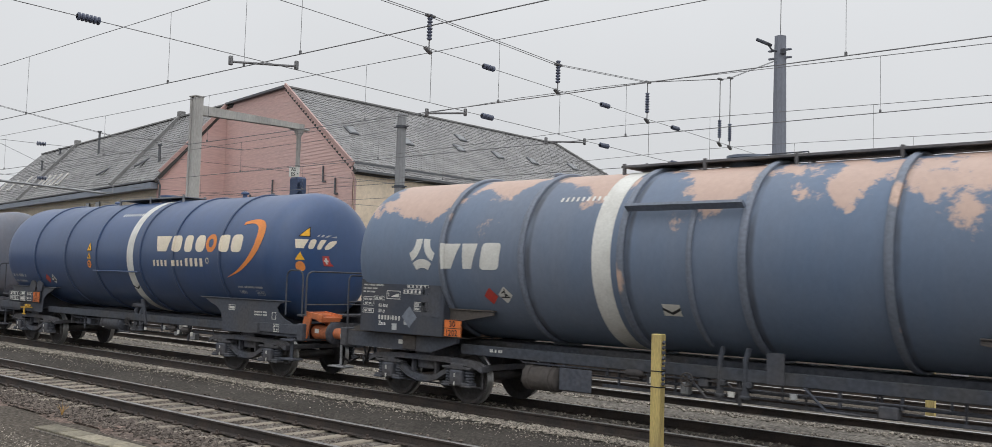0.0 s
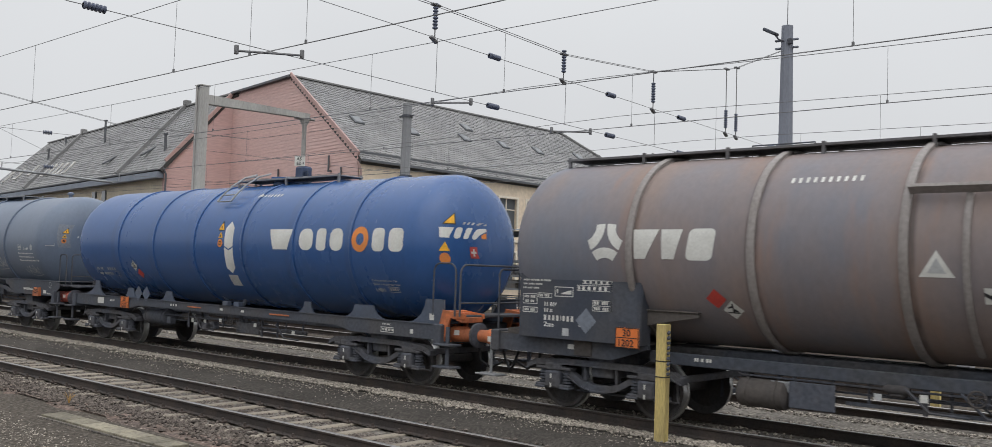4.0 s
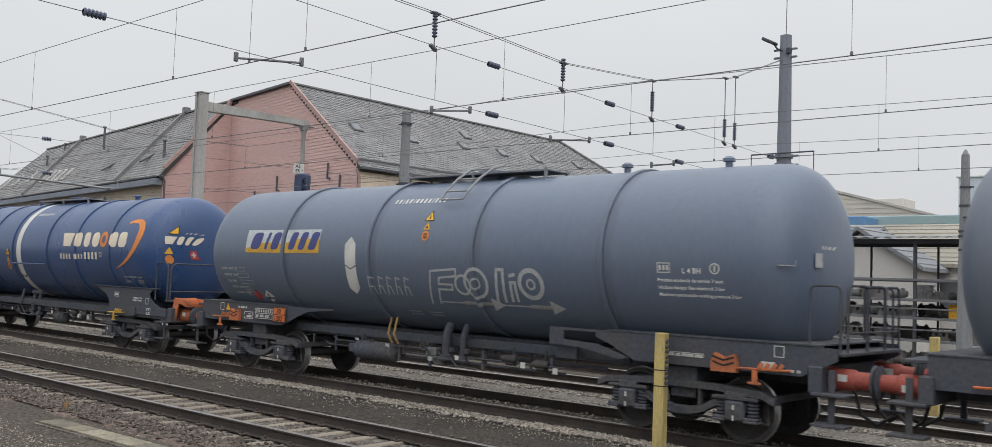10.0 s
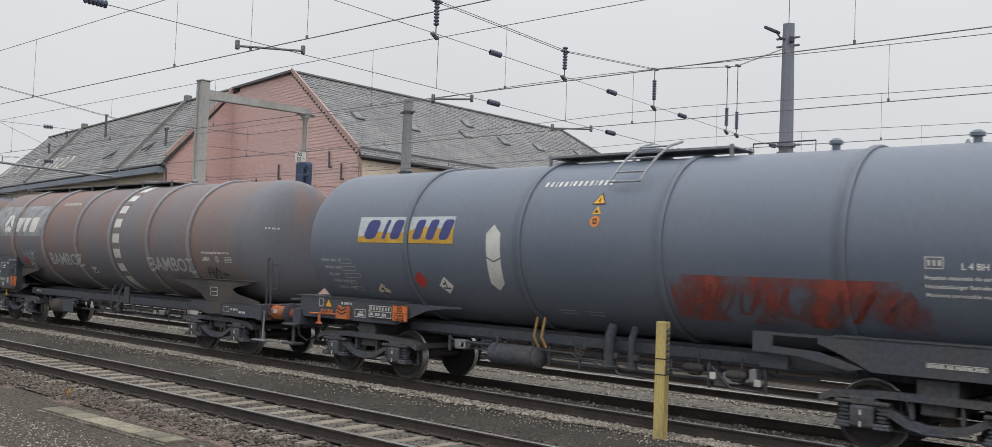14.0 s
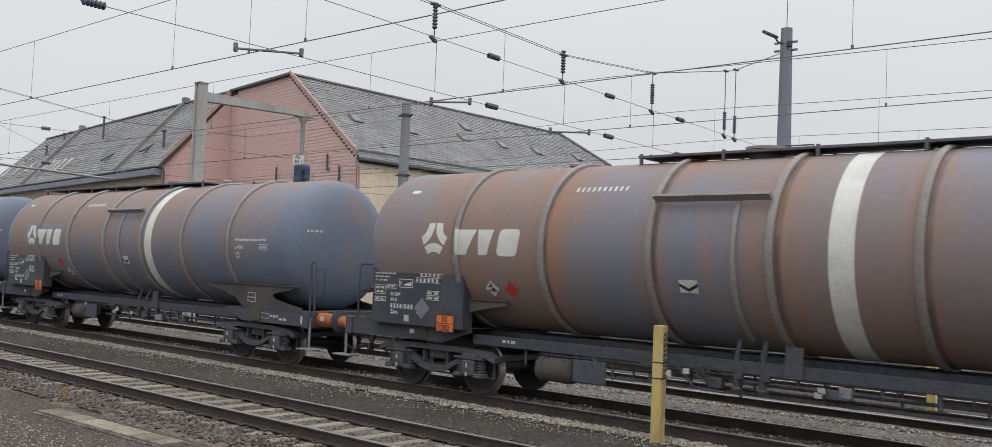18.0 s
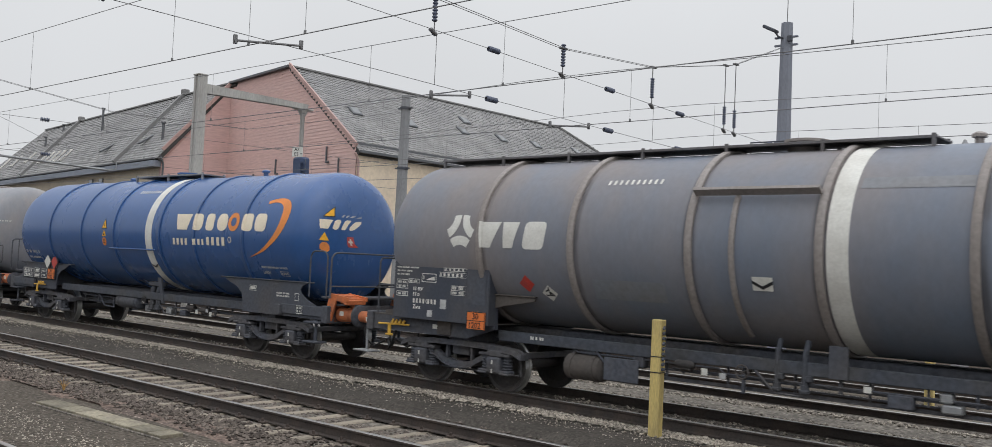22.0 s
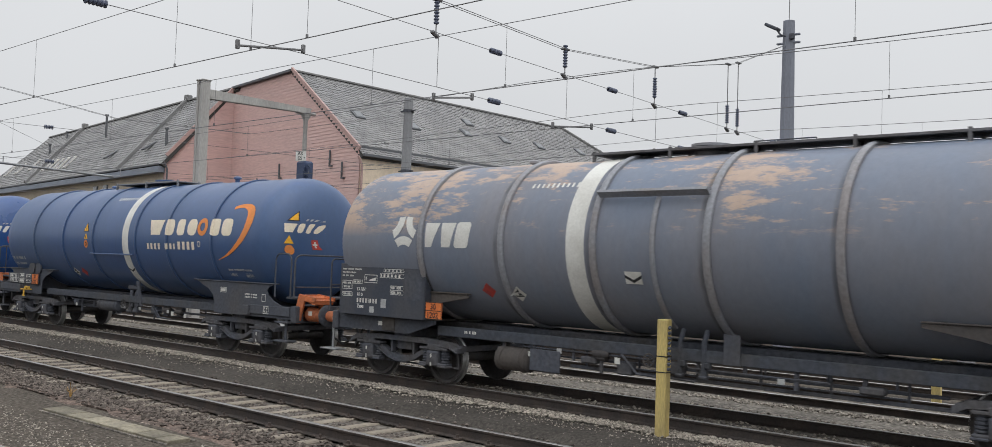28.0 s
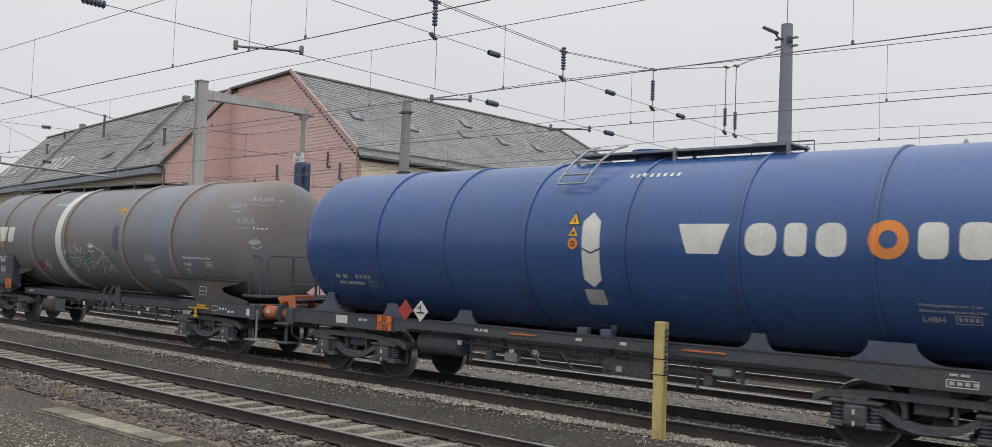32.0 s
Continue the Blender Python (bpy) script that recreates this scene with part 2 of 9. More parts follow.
class Geo:
    """Gathers vertices and faces of one mesh, with a material slot per face."""

    def __init__(self):
        self.v, self.f, self.m, self.slot = [], [], [], 0

    def add(self, verts, faces):
        o = len(self.v)
        self.v += [tuple(p) for p in verts]
        self.f += [tuple(i + o for i in f) for f in faces]
        self.m += [self.slot] * len(faces)
        return self

    def box(self, c, s, bev=0.0, m=None):
        """A box of size s round c, with its edges chamfered by bev, turned by m about c."""
        hx, hy, hz = s[0] / 2, s[1] / 2, s[2] / 2
        if bev <= 0:
            vs = [(x, y, z) for x in (-hx, hx) for y in (-hy, hy) for z in (-hz, hz)]
            fs = [(0, 1, 3, 2), (4, 6, 7, 5), (0, 4, 5, 1), (2, 3, 7, 6), (0, 2, 6, 4), (1, 5, 7, 3)]
        else:
            b = min(bev, hx * 0.9, hy * 0.9, hz * 0.9)
            vs, idx = [], {}
            for sx in (-1, 1):
                for sy in (-1, 1):
                    for sz in (-1, 1):
                        for k in range(3):
                            p = [sx * hx, sy * hy, sz * hz]
                            for j in range(3):
                                if j != k:
                                    p[j] -= (sx, sy, sz)[j] * b
                            idx[(sx, sy, sz, k)] = len(vs)
                            vs.append(tuple(p))
            fs = []
            for k in range(3):
                a, c2 = [(1, 2), (2, 0), (0, 1)][k]
                for s_ in (-1, 1):
                    q = []
                    for u, w in ((-1, -1), (1, -1), (1, 1), (-1, 1)):
                        t = [0, 0, 0]
                        t[k], t[a], t[c2] = s_, u, w
                        q.append(idx[(*t, k)])
                    fs.append(tuple(q) if s_ > 0 else tuple(reversed(q)))
            for k in range(3):
                a, c2 = [(1, 2), (2, 0), (0, 1)][k]
                for u in (-1, 1):
                    for w in (-1, 1):
                        t0, t1 = [0, 0, 0], [0, 0, 0]
                        t0[k], t1[k] = -1, 1
                        t0[a] = t1[a] = u
                        t0[c2] = t1[c2] = w
                        q = (idx[(*t0, a)], idx[(*t1, a)], idx[(*t1, c2)], idx[(*t0, c2)])
                        fs.append(q if u * w < 0 else tuple(reversed(q)))
            for sx in (-1, 1):
                for sy in (-1, 1):
                    for sz in (-1, 1):
                        q = tuple(idx[(sx, sy, sz, k)] for k in range(3))
                        fs.append(q if sx * sy * sz > 0 else tuple(reversed(q)))
        if m is not None:
            vs = [m @ Vector(p) for p in vs]
        return self.add([(p[0] + c[0], p[1] + c[1], p[2] + c[2]) for p in vs], fs)

    def tube(self, pts, r, n=8, cap=True):
        """A round bar of radius r along the points."""
        pts = [Vector(p) for p in pts]
        vs, fs = [], []
        prev = None
        for i, p in enumerate(pts):
            d = (pts[min(i + 1, len(pts) - 1)] - pts[max(i - 1, 0)]).normalized()
            if prev is None:
                a = d.orthogonal().normalized()
            else:
                a = (prev - d * prev.dot(d)).normalized()
            prev = a
            b = d.cross(a)
            rr = r[i] if isinstance(r, (list, tuple)) else r
            for k in range(n):
                t = 2 * math.pi * k / n
                vs.append(p + (a * math.cos(t) + b * math.sin(t)) * rr)
        for i in range(len(pts) - 1):
            for k in range(n):
                k2 = (k + 1) % n
                fs.append((i * n + k, i * n + k2, (i + 1) * n + k2, (i + 1) * n + k))
        if cap:
            fs.append(tuple(reversed(range(n))))
            fs.append(tuple(range((len(pts) - 1) * n, len(pts) * n)))
        return self.add(vs, fs)

    def lathe(self, prof, m=None, n=24, arc=(0, 2 * math.pi)):
        """Turns (x, radius) points round the x axis; m places the result."""
        full = abs(arc[1] - arc[0] - 2 * math.pi) < 1e-6
        k = n if full else n + 1
        vs, fs = [], []
        for x, r in prof:
            for i in range(k):
                t = arc[0] + (arc[1] - arc[0]) * i / n
                p = Vector((x, -r * math.cos(t), r * math.sin(t)))
                vs.append(m @ p if m is not None else p)
        for j in range(len(prof) - 1):
            for i in range(n):
                i2 = (i + 1) % k
                fs.append((j * k + i, (j + 1) * k + i, (j + 1) * k + i2, j * k + i2))
        return self.add(vs, fs)

    def prism(self, poly, y0, y1, axis="y"):
        """A flat outline (x, z) made solid from y0 to y1 (axis y), or (x, y) from z0 to z1 (axis z)."""
        n = len(poly)
        put = (lambda a, b, c: (a, c, b)) if axis == "y" else (lambda a, b, c: (a, b, c)) if axis == "z" else (lambda a, b, c: (c, a, b))
        vs = [put(a, b, y0) for a, b in poly] + [put(a, b, y1) for a, b in poly]
        fs = [tuple(range(n)), tuple(reversed(range(n, 2 * n)))]
        fs += [(i, i + n, (i + 1) % n + n, (i + 1) % n) for i in range(n)]
        return self.add(vs, fs)

    def mesh(self, name, mats, smooth=35):
        me = bpy.data.meshes.new(name)
        me.from_pydata(self.v, [], self.f)
        for mt in mats if isinstance(mats, (list, tuple)) else [mats]:
            me.materials.append(mt)
        if max(self.m, default=0):
            me.polygons.foreach_set("material_index", self.m)
        bm = bmesh.new()
        bm.from_mesh(me)
        bmesh.ops.recalc_face_normals(bm, faces=bm.faces)
        bm.to_mesh(me)
        bm.free()
        if smooth:
            me.polygons.foreach_set("use_smooth", [True] * len(me.polygons))
            me.set_sharp_from_angle(angle=radians(smooth))
        me.update()
        return me


def put(name, me, parent=None, m=None, label=""):
    """Links a mesh as one object, under a thing or a part if parent is given."""
    ob = new(name, me)
    if parent is not None:
        ob.parent = parent
    if m is not None:
        ob.matrix_basis = m
    if label:
        ob["label"] = label
    return ob


def part(name, geo, mats, parent, label="", m=None, smooth=35):
    return put(name, geo.mesh(name, mats, smooth), parent, m, label)


MESHES = {}


def shared(key, make, mats, smooth=35):
    """The mesh that make() builds, made once and then shared."""
    if key not in MESHES:
        g = Geo()
        make(g)
        MESHES[key] = g.mesh(key, mats, smooth)
    return MESHES[key]


def thing(name, m, label, category, group="", kind=""):
    return tagged(put(name, None, None, m), label, category, group, kind)


def flat_text(words, size):
    """Outline faces of words in the built-in font, in the xy plane."""
    cu = bpy.data.curves.new("words", "FONT")
    cu.body, cu.size, cu.resolution_u = words, size, 2
    cu.offset = 0.018 * size
    ob = bpy.data.objects.new("words", cu)
    me = bpy.data.meshes.new_from_object(ob)
    vs = [tuple(v.co) for v in me.vertices]
    fs = [tuple(p.vertices) for p in me.polygons]
    bpy.data.objects.remove(ob)
    bpy.data.meshes.remove(me)
    bpy.data.curves.remove(cu)
    return vs, fs


# ---- the wagons' tank shapes ----
ZC, RT = 2.64, 1.46


class Tank:
    """A round tank along x: straight to +-c, then ends that bulge by d with the exponent p."""

    def __init__(self, c, d, p=2.5, r=RT):
        self.c, self.d, self.p, self.r = c, d, p, r
        self.bumps = []
        end = []
        for i in range(15):
            t = math.pi / 2 * i / 14
            end.append((c + d * math.sin(t) ** (2 / p), max(r * math.cos(t) ** (2 / p), 0.0)))
        end[-1] = (c + d, 0.0)
        self.end = end

    def profile(self):
        e = self.end
        xs = [-self.c + 2 * self.c * i / 24 for i in range(25)]
        return [(-x, r) for x, r in reversed(e)] + [(x, self.r) for x in xs[1:-1]] + e

    def at(self, u):
        """Place (x, radius) and outward way on the outline, u metres along it from the middle."""
        s = 1 if u >= 0 else -1
        a = abs(u)
        if a <= self.c:
            return u, self.r, 0.0, 1.0
        a -= self.c
        for (x0, r0), (x1, r1) in zip(self.end, self.end[1:]):
            l = math.hypot(x1 - x0, r1 - r0)
            if a <= l or r1 == 0:
                k = min(a / l, 1)
                nx, nr = (r0 - r1) / l, (x1 - x0) / l
                return s * (x0 + (x1 - x0) * k), r0 + (r1 - r0) * k, s * nx, nr
            a -= l
        return s * (self.c + self.d), 0.0, s, 0.0

    def skin(self, u, v, off=0.006):
        """A point on the side that faces -y: u along, v metres up round the shell from mid height."""
        x, r, nx, nr = self.at(u)
        for b, w, h in self.bumps:
            e = abs(u - b)
            if e < w / 2 + 0.001:
                off += h * (1.0 if e < w / 4 + 0.001 else 1.0 - 0.3 * (e - w / 4) / (w / 4))
        if abs(u) <= self.c:
            t = v / self.r
            rr = r + off
            return (x, -rr * math.cos(t), ZC + rr * math.sin(t))
        z = self.r * math.sin(v / self.r)
        rr = r + off * nr
        y = math.sqrt(max(rr * rr - z * z, 0.0001))
        return (x + off * nx, -y, ZC + z)

    def decal(self, verts, faces, off=0.006):
        """Bends a flat shape (u, v) onto the shell."""
        bm = bmesh.new()
        bv = [bm.verts.new((p[0], p[1], 0)) for p in verts]
        for f in faces:
            if len(set(f)) >= 3:
                try:
                    bm.faces.new([bv[i] for i in f])
                except ValueError:
                    pass
        us, vs_ = [p[0] for p in verts], [p[1] for p in verts]
        v = math.floor(min(vs_) / 0.12) * 0.12 + 0.12
        while v < max(vs_):
            bmesh.ops.bisect_plane(bm, geom=bm.verts[:] + bm.edges[:] + bm.faces[:], plane_co=(0, v, 0), plane_no=(0, 1, 0))
            v += 0.12
        for b, w, h in self.bumps:
            if min(us) < b + w and max(us) > b - w:
                for u in (b - w / 2 - 0.006, b - w / 2, b - w / 4, b + w / 4, b + w / 2, b + w / 2 + 0.006):
                    bmesh.ops.bisect_plane(bm, geom=bm.verts[:] + bm.edges[:] + bm.faces[:], plane_co=(u, 0, 0), plane_no=(1, 0, 0))
        if max(abs(min(us)), abs(max(us))) > self.c - 0.1:
            u = math.floor(min(us) / 0.1) * 0.1 + 0.1
            while u < max(us):
                bmesh.ops.bisect_plane(bm, geom=bm.verts[:] + bm.edges[:] + bm.faces[:], plane_co=(u, 0, 0), plane_no=(1, 0, 0))
                u += 0.1
        bm.verts.index_update()
        g = ([self.skin(q.co.x, q.co.y, off) for q in bm.verts], [tuple(w.index for w in f.verts) for f in bm.faces])
        bm.free()
        return g


def rect(u0, v0, u1, v1, lean=0.0):
    return [(u0, v0), (u1, v0), (u1 + lean, v1), (u0 + lean, v1)], [(0, 1, 2, 3)]


def disc(u, v, r, n=20):
    return [(u + r * math.cos(2 * math.pi * i / n), v + r * math.sin(2 * math.pi * i / n)) for i in range(n)], [tuple(range(n))]


def ring_shape(u, v, r0, r1, n=28):
    vs = []
    for i in range(n):
        t = 2 * math.pi * i / n
        vs += [(u + r0 * math.cos(t), v + r0 * math.sin(t)), (u + r1 * math.cos(t), v + r1 * math.sin(t))]
    return vs, [(2 * i, 2 * i + 1, (2 * i + 3) % (2 * n), (2 * i + 2) % (2 * n)) for i in range(n)]


def poly(*pts):
    return list(pts), [tuple(range(len(pts)))]


def rounded(u0, v0, u1, v1, k=0.38, lean=0.0):
    """A block with well rounded corners."""
    r = min(u1 - u0, v1 - v0) * k
    pts = []
    for cx, cy, a0 in ((u1 - r, v0 + r, -90), (u1 - r, v1 - r, 0), (u0 + r, v1 - r, 90), (u0 + r, v0 + r, 180)):
        for j in range(5):
            t = radians(a0 + 22.5 * j)
            pts.append((cx + r * math.cos(t), cy + r * math.sin(t)))
    return poly(*[(p + lean * (q - v0), q) for p, q in pts])


def wedge(u0, v0, u1, v1, tip=0.3, lean=0.0):
    """A block that narrows downwards to the share tip of its width."""
    m, h = (u0 + u1) / 2, (u1 - u0) / 2
    return poly((m - h * tip, v0), (m + h * tip, v0), (u1 + lean, v1), (u0 + lean, v1))


def diamond(u, v, h):
    return poly((u - h, v), (u, v - h), (u + h, v), (u, v + h))


def frame_shape(u0, v0, u1, v1, w):
    vs = [(u0, v0), (u1, v0), (u1, v1), (u0, v1), (u0 + w, v0 + w), (u1 - w, v0 + w), (u1 - w, v1 - w), (u0 + w, v1 - w)]
    return vs, [(0, 1, 5, 4), (1, 2, 6, 5), (2, 3, 7, 6), (3, 0, 4, 7)]


def merge(*shapes):
    vs, fs = [], []
    for v, f in shapes:
        o = len(vs)
        vs += [(p[0], p[1]) for p in v]
        fs += [tuple(i + o for i in q) for q in f]
    return vs, fs


def words_at(words, size, u, v):
    vs, fs = flat_text(words, size)
    return [(p[0] + u, p[1] + v) for p in vs], fs


def strokes(paths, w):
    """Hand-drawn lines of width w."""
    out = []
    for pts in paths:
        for (a, b), (c, d) in zip(pts, pts[1:]):
            l = math.hypot(c - a, d - b) or 1
            nx, ny = -(d - b) / l * w / 2, (c - a) / l * w / 2
            ex, ey = (c - a) / l * w / 3, (d - b) / l * w / 3
            out.append(poly((a + nx - ex, b + ny - ey), (a - nx - ex, b - ny - ey), (c - nx + ex, d - ny + ey), (c + nx + ex, d + ny + ey)))
    return merge(*out)


def bars(u, v, widths, h, gap=0.03):
    """A line of plain bars in place of small writing that cannot be read."""
    out, x = [], u
    for w in widths:
        n = max(1, round(w / (h * 0.85)))
        for i in range(n):
            out.append(rect(x + w * i / n, v, x + w * (i + 0.72) / n, v + h))
        x += w + gap
    return merge(*out)


# small writing and strokes that stay joined
SMALL = {"marking", "number", "end_number", "graffiti", "symbol", "stripe", "lettering_line", "border", "warning_sign", "emblem"}


def stick(tank, name, shape, mat, parent, label="", off=0.006):
    g = Geo()
    g.add(*tank.decal(*shape, off))
    ob = part(name, g, mat, parent, label, smooth=60)
    if name in SMALL:
        ob["kind"] = "stuff"
    return ob


def plate_on(y, shape, thick=0.004):
    """A flat shape (x, z) lying on the plane y, facing -y."""
    vs, fs = shape
    return [(p[0], y - thick, p[1]) for p in vs], fs


def stick_flat(name, shape, y, mat, parent, label=""):
    g = Geo()
    g.add(*plate_on(y, shape))
    ob = part(name, g, mat, parent, label, smooth=0)
    if name in SMALL:
        ob["kind"] = "stuff"
    return ob

# ---- running gear ----


def make_wheelset(g):
    wheel = [(-0.07, 0.0), (-0.07, 0.13), (-0.05, 0.15), (-0.02, 0.2), (-0.025, 0.36), (-0.055, 0.385), (-0.055, 0.455)]
    for s in (-1, 1):
        m = Matrix.Translation((0, s * 0.72, 0)) @ Matrix.Rotation(radians(90 * s), 4, "Z")
        g.slot = 0
        g.lathe([(0.06, 0.0), (0.06, 0.12), (0.02, 0.16), (0.01, 0.36), (0.062, 0.4), (0.065, 0.455)], m, 28)
        g.lathe([(-x, r) for x, r in [(0.07, 0.0), (0.07, 0.12), (0.04, 0.16), (0.03, 0.36), (0.06, 0.4), (0.07, 0.485)]], m, 28)
        g.slot = 1
        g.lathe([(0.065, 0.455), (0.05, 0.46), (-0.035, 0.462), (-0.045, 0.485), (-0.07, 0.485)], m, 28)
        g.slot = 0
    g.tube([(0, -0.98, 0), (0, 0.98, 0)], 0.08, 12)
    for a in range(4):
        t = a * math.pi / 2
        for s in (-1, 1):
            g.box((0.28 * math.cos(t), s * 0.795, 0.28 * math.sin(t)), (0.05, 0.012, 0.05), 0.004)


def make_axle_box(g):
    g.box((0, 0, 0.02), (0.3, 0.2, 0.28), 0.03)
    g.lathe([(0.1, 0.0), (0.1, 0.09), (0.085, 0.115), (0.0, 0.12)], Matrix.Rotation(radians(-90), 4, "Z"), 14)
    g.box((-0.24, 0.02, -0.08), (0.2, 0.2, 0.05), 0.015)
    g.box((0.24, 0.02, -0.08), (0.2, 0.2, 0.05), 0.015)
    g.box((0, 0.02, 0.18), (0.14, 0.12, 0.1), 0.02)
    g.slot = 1
    g.box((0, -0.108, 0.075), (0.028, 0.008, 0.07), 0)
    g.box((0, -0.108, -0.075), (0.028, 0.008, 0.07), 0)


def make_spring(g):
    prof = []
    for i in range(6):
        z = 0.05 * i
        prof += [(z, 0.06), (z + 0.012, 0.088), (z + 0.03, 0.088), (z + 0.042, 0.06)]
    g.lathe(prof, Matrix.Rotation(radians(-90), 4, "Y"), 12)


def make_bogie_frame(g):
    """Two side frames, each a straight top chord and a fish-bellied lower chord with a gap between, joined by cross beams."""
    chord = [(-1.48, 0.66), (-1.3, 0.74), (-0.6, 0.79), (0.6, 0.79), (1.3, 0.74), (1.48, 0.66)]
    belly = [(-0.98, 0.7), (-0.74, 0.67), (-0.56, 0.57), (-0.36, 0.46), (-0.14, 0.41), (0.14, 0.41), (0.36, 0.46), (0.56, 0.57), (0.74, 0.67), (0.98, 0.7)]
    for s in (-1, 1):
        y = s * 1.0
        for line, h, w in ((chord, 0.085, 0.16), (belly, 0.1, 0.13)):
            n = len(line)
            up = [(x, z + h / 2) for x, z in line]
            lo = [(x, z - h / 2) for x, z in line]
            vs = [(x, y + k * w / 2, z) for k in (-1, 1) for x, z in up + lo[::-1]]
            m = 2 * n
            fs = [(i, i + 1, m - 2 - i, m - 1 - i) for i in range(n - 1)] + [(m + i + 1, m + i, 2 * m - 1 - i, 2 * m - 2 - i) for i in range(n - 1)]
            fs += [(i, m + i, m + (i + 1) % m, (i + 1) % m) for i in range(m)]
            g.add(vs, fs)
            for i in range(n - 1):
                (x0, z0), (x1, z1) = lo[i], lo[i + 1]
                g.box(((x0 + x1) / 2, y, (z0 + z1) / 2), (math.hypot(x1 - x0, z1 - z0), w + 0.06, 0.022), 0, Matrix.Rotation(-math.atan2(z1 - z0, x1 - x0), 3, "Y"))
        for x in (-0.9, 0.9):
            g.box((x, y + s * 0.02, 0.68), (0.34, 0.2, 0.12), 0.02)
            for k in (-0.25, 0.25):
                g.box((x + k, y + s * 0.03, 0.66), (0.2, 0.2, 0.05), 0.012)
                g.box((x + k, y + s * 0.05, 0.345), (0.21, 0.2, 0.04), 0.012)
        for x in (-0.3, 0.3):
            g.box((x, y, 0.63), (0.05, 0.1, 0.26), 0.01)
        for x in (-1.25, -0.5, 0.5, 1.25):
            g.tube([(x, s * 0.82, 0.74), (x * 1.02, s * 0.82, 0.3)], 0.025, 6)
            g.box((x * 0.97, s * 0.74, 0.42), (0.08, 0.11, 0.3), 0.015)
        g.tube([(-1.3, s * 0.9, 0.32), (1.3, s * 0.9, 0.32)], 0.018, 6)
    g.box((0, 0, 0.66), (0.42, 2.0, 0.18), 0.02)
    for x in (-1.42, 1.42):
        g.box((x, 0, 0.68), (0.09, 2.0, 0.1), 0.01)
    for x in (-0.44, 0.44):
        g.box((x, 0, 0.36), (0.07, 1.7, 0.07), 0.01)


def add_bogie(wagon, x, wheels):
    b = put("bogie", shared("bogie", make_bogie_frame, STEEL_DARK), wagon, pose(x, 0, 0), "dusty dark steel bogie frame")
    for dx in (-0.9, 0.9):
        w = put("wheelset", shared("wheelset", make_wheelset, [WHEEL_STEEL, TREAD_STEEL]), b, pose(dx, 0, 0.46), "rust-brown wheels with bright treads")
        wheels.append((w, dx))
        for s in (-1, 1):
            put("axle_box", shared("axle_box", make_axle_box, [STEEL_DARK, WHITE_MARK]), b, pose(dx, s * 1.06, 0.46, 0, 0, 0 if s < 0 else 180), "axle box with white dashes")
            for k in (-0.24, 0.24):
                put("spring", shared("spring", make_spring, STEEL_FRAME), b, pose(dx + k, s * 1.02, 0.36))
    return b


def make_buffer(g):
    g.lathe([(0.0, 0.0), (0.0, 0.14), (0.04, 0.15), (0.32, 0.14), (0.34, 0.12), (0.56, 0.11), (0.56, 0.0)], None, 18)
    g.box((-0.015, 0, 0), (0.03, 0.36, 0.32), 0.006)


def make_buffer_head(g):
    g.lathe([(0.55, 0.0), (0.55, 0.16), (0.575, 0.225), (0.6, 0.2), (0.61, 0.0)], None, 20)


def make_buffer_label(g):
    g.box((0.2, -0.146, 0.03), (0.12, 0.01, 0.09), 0)


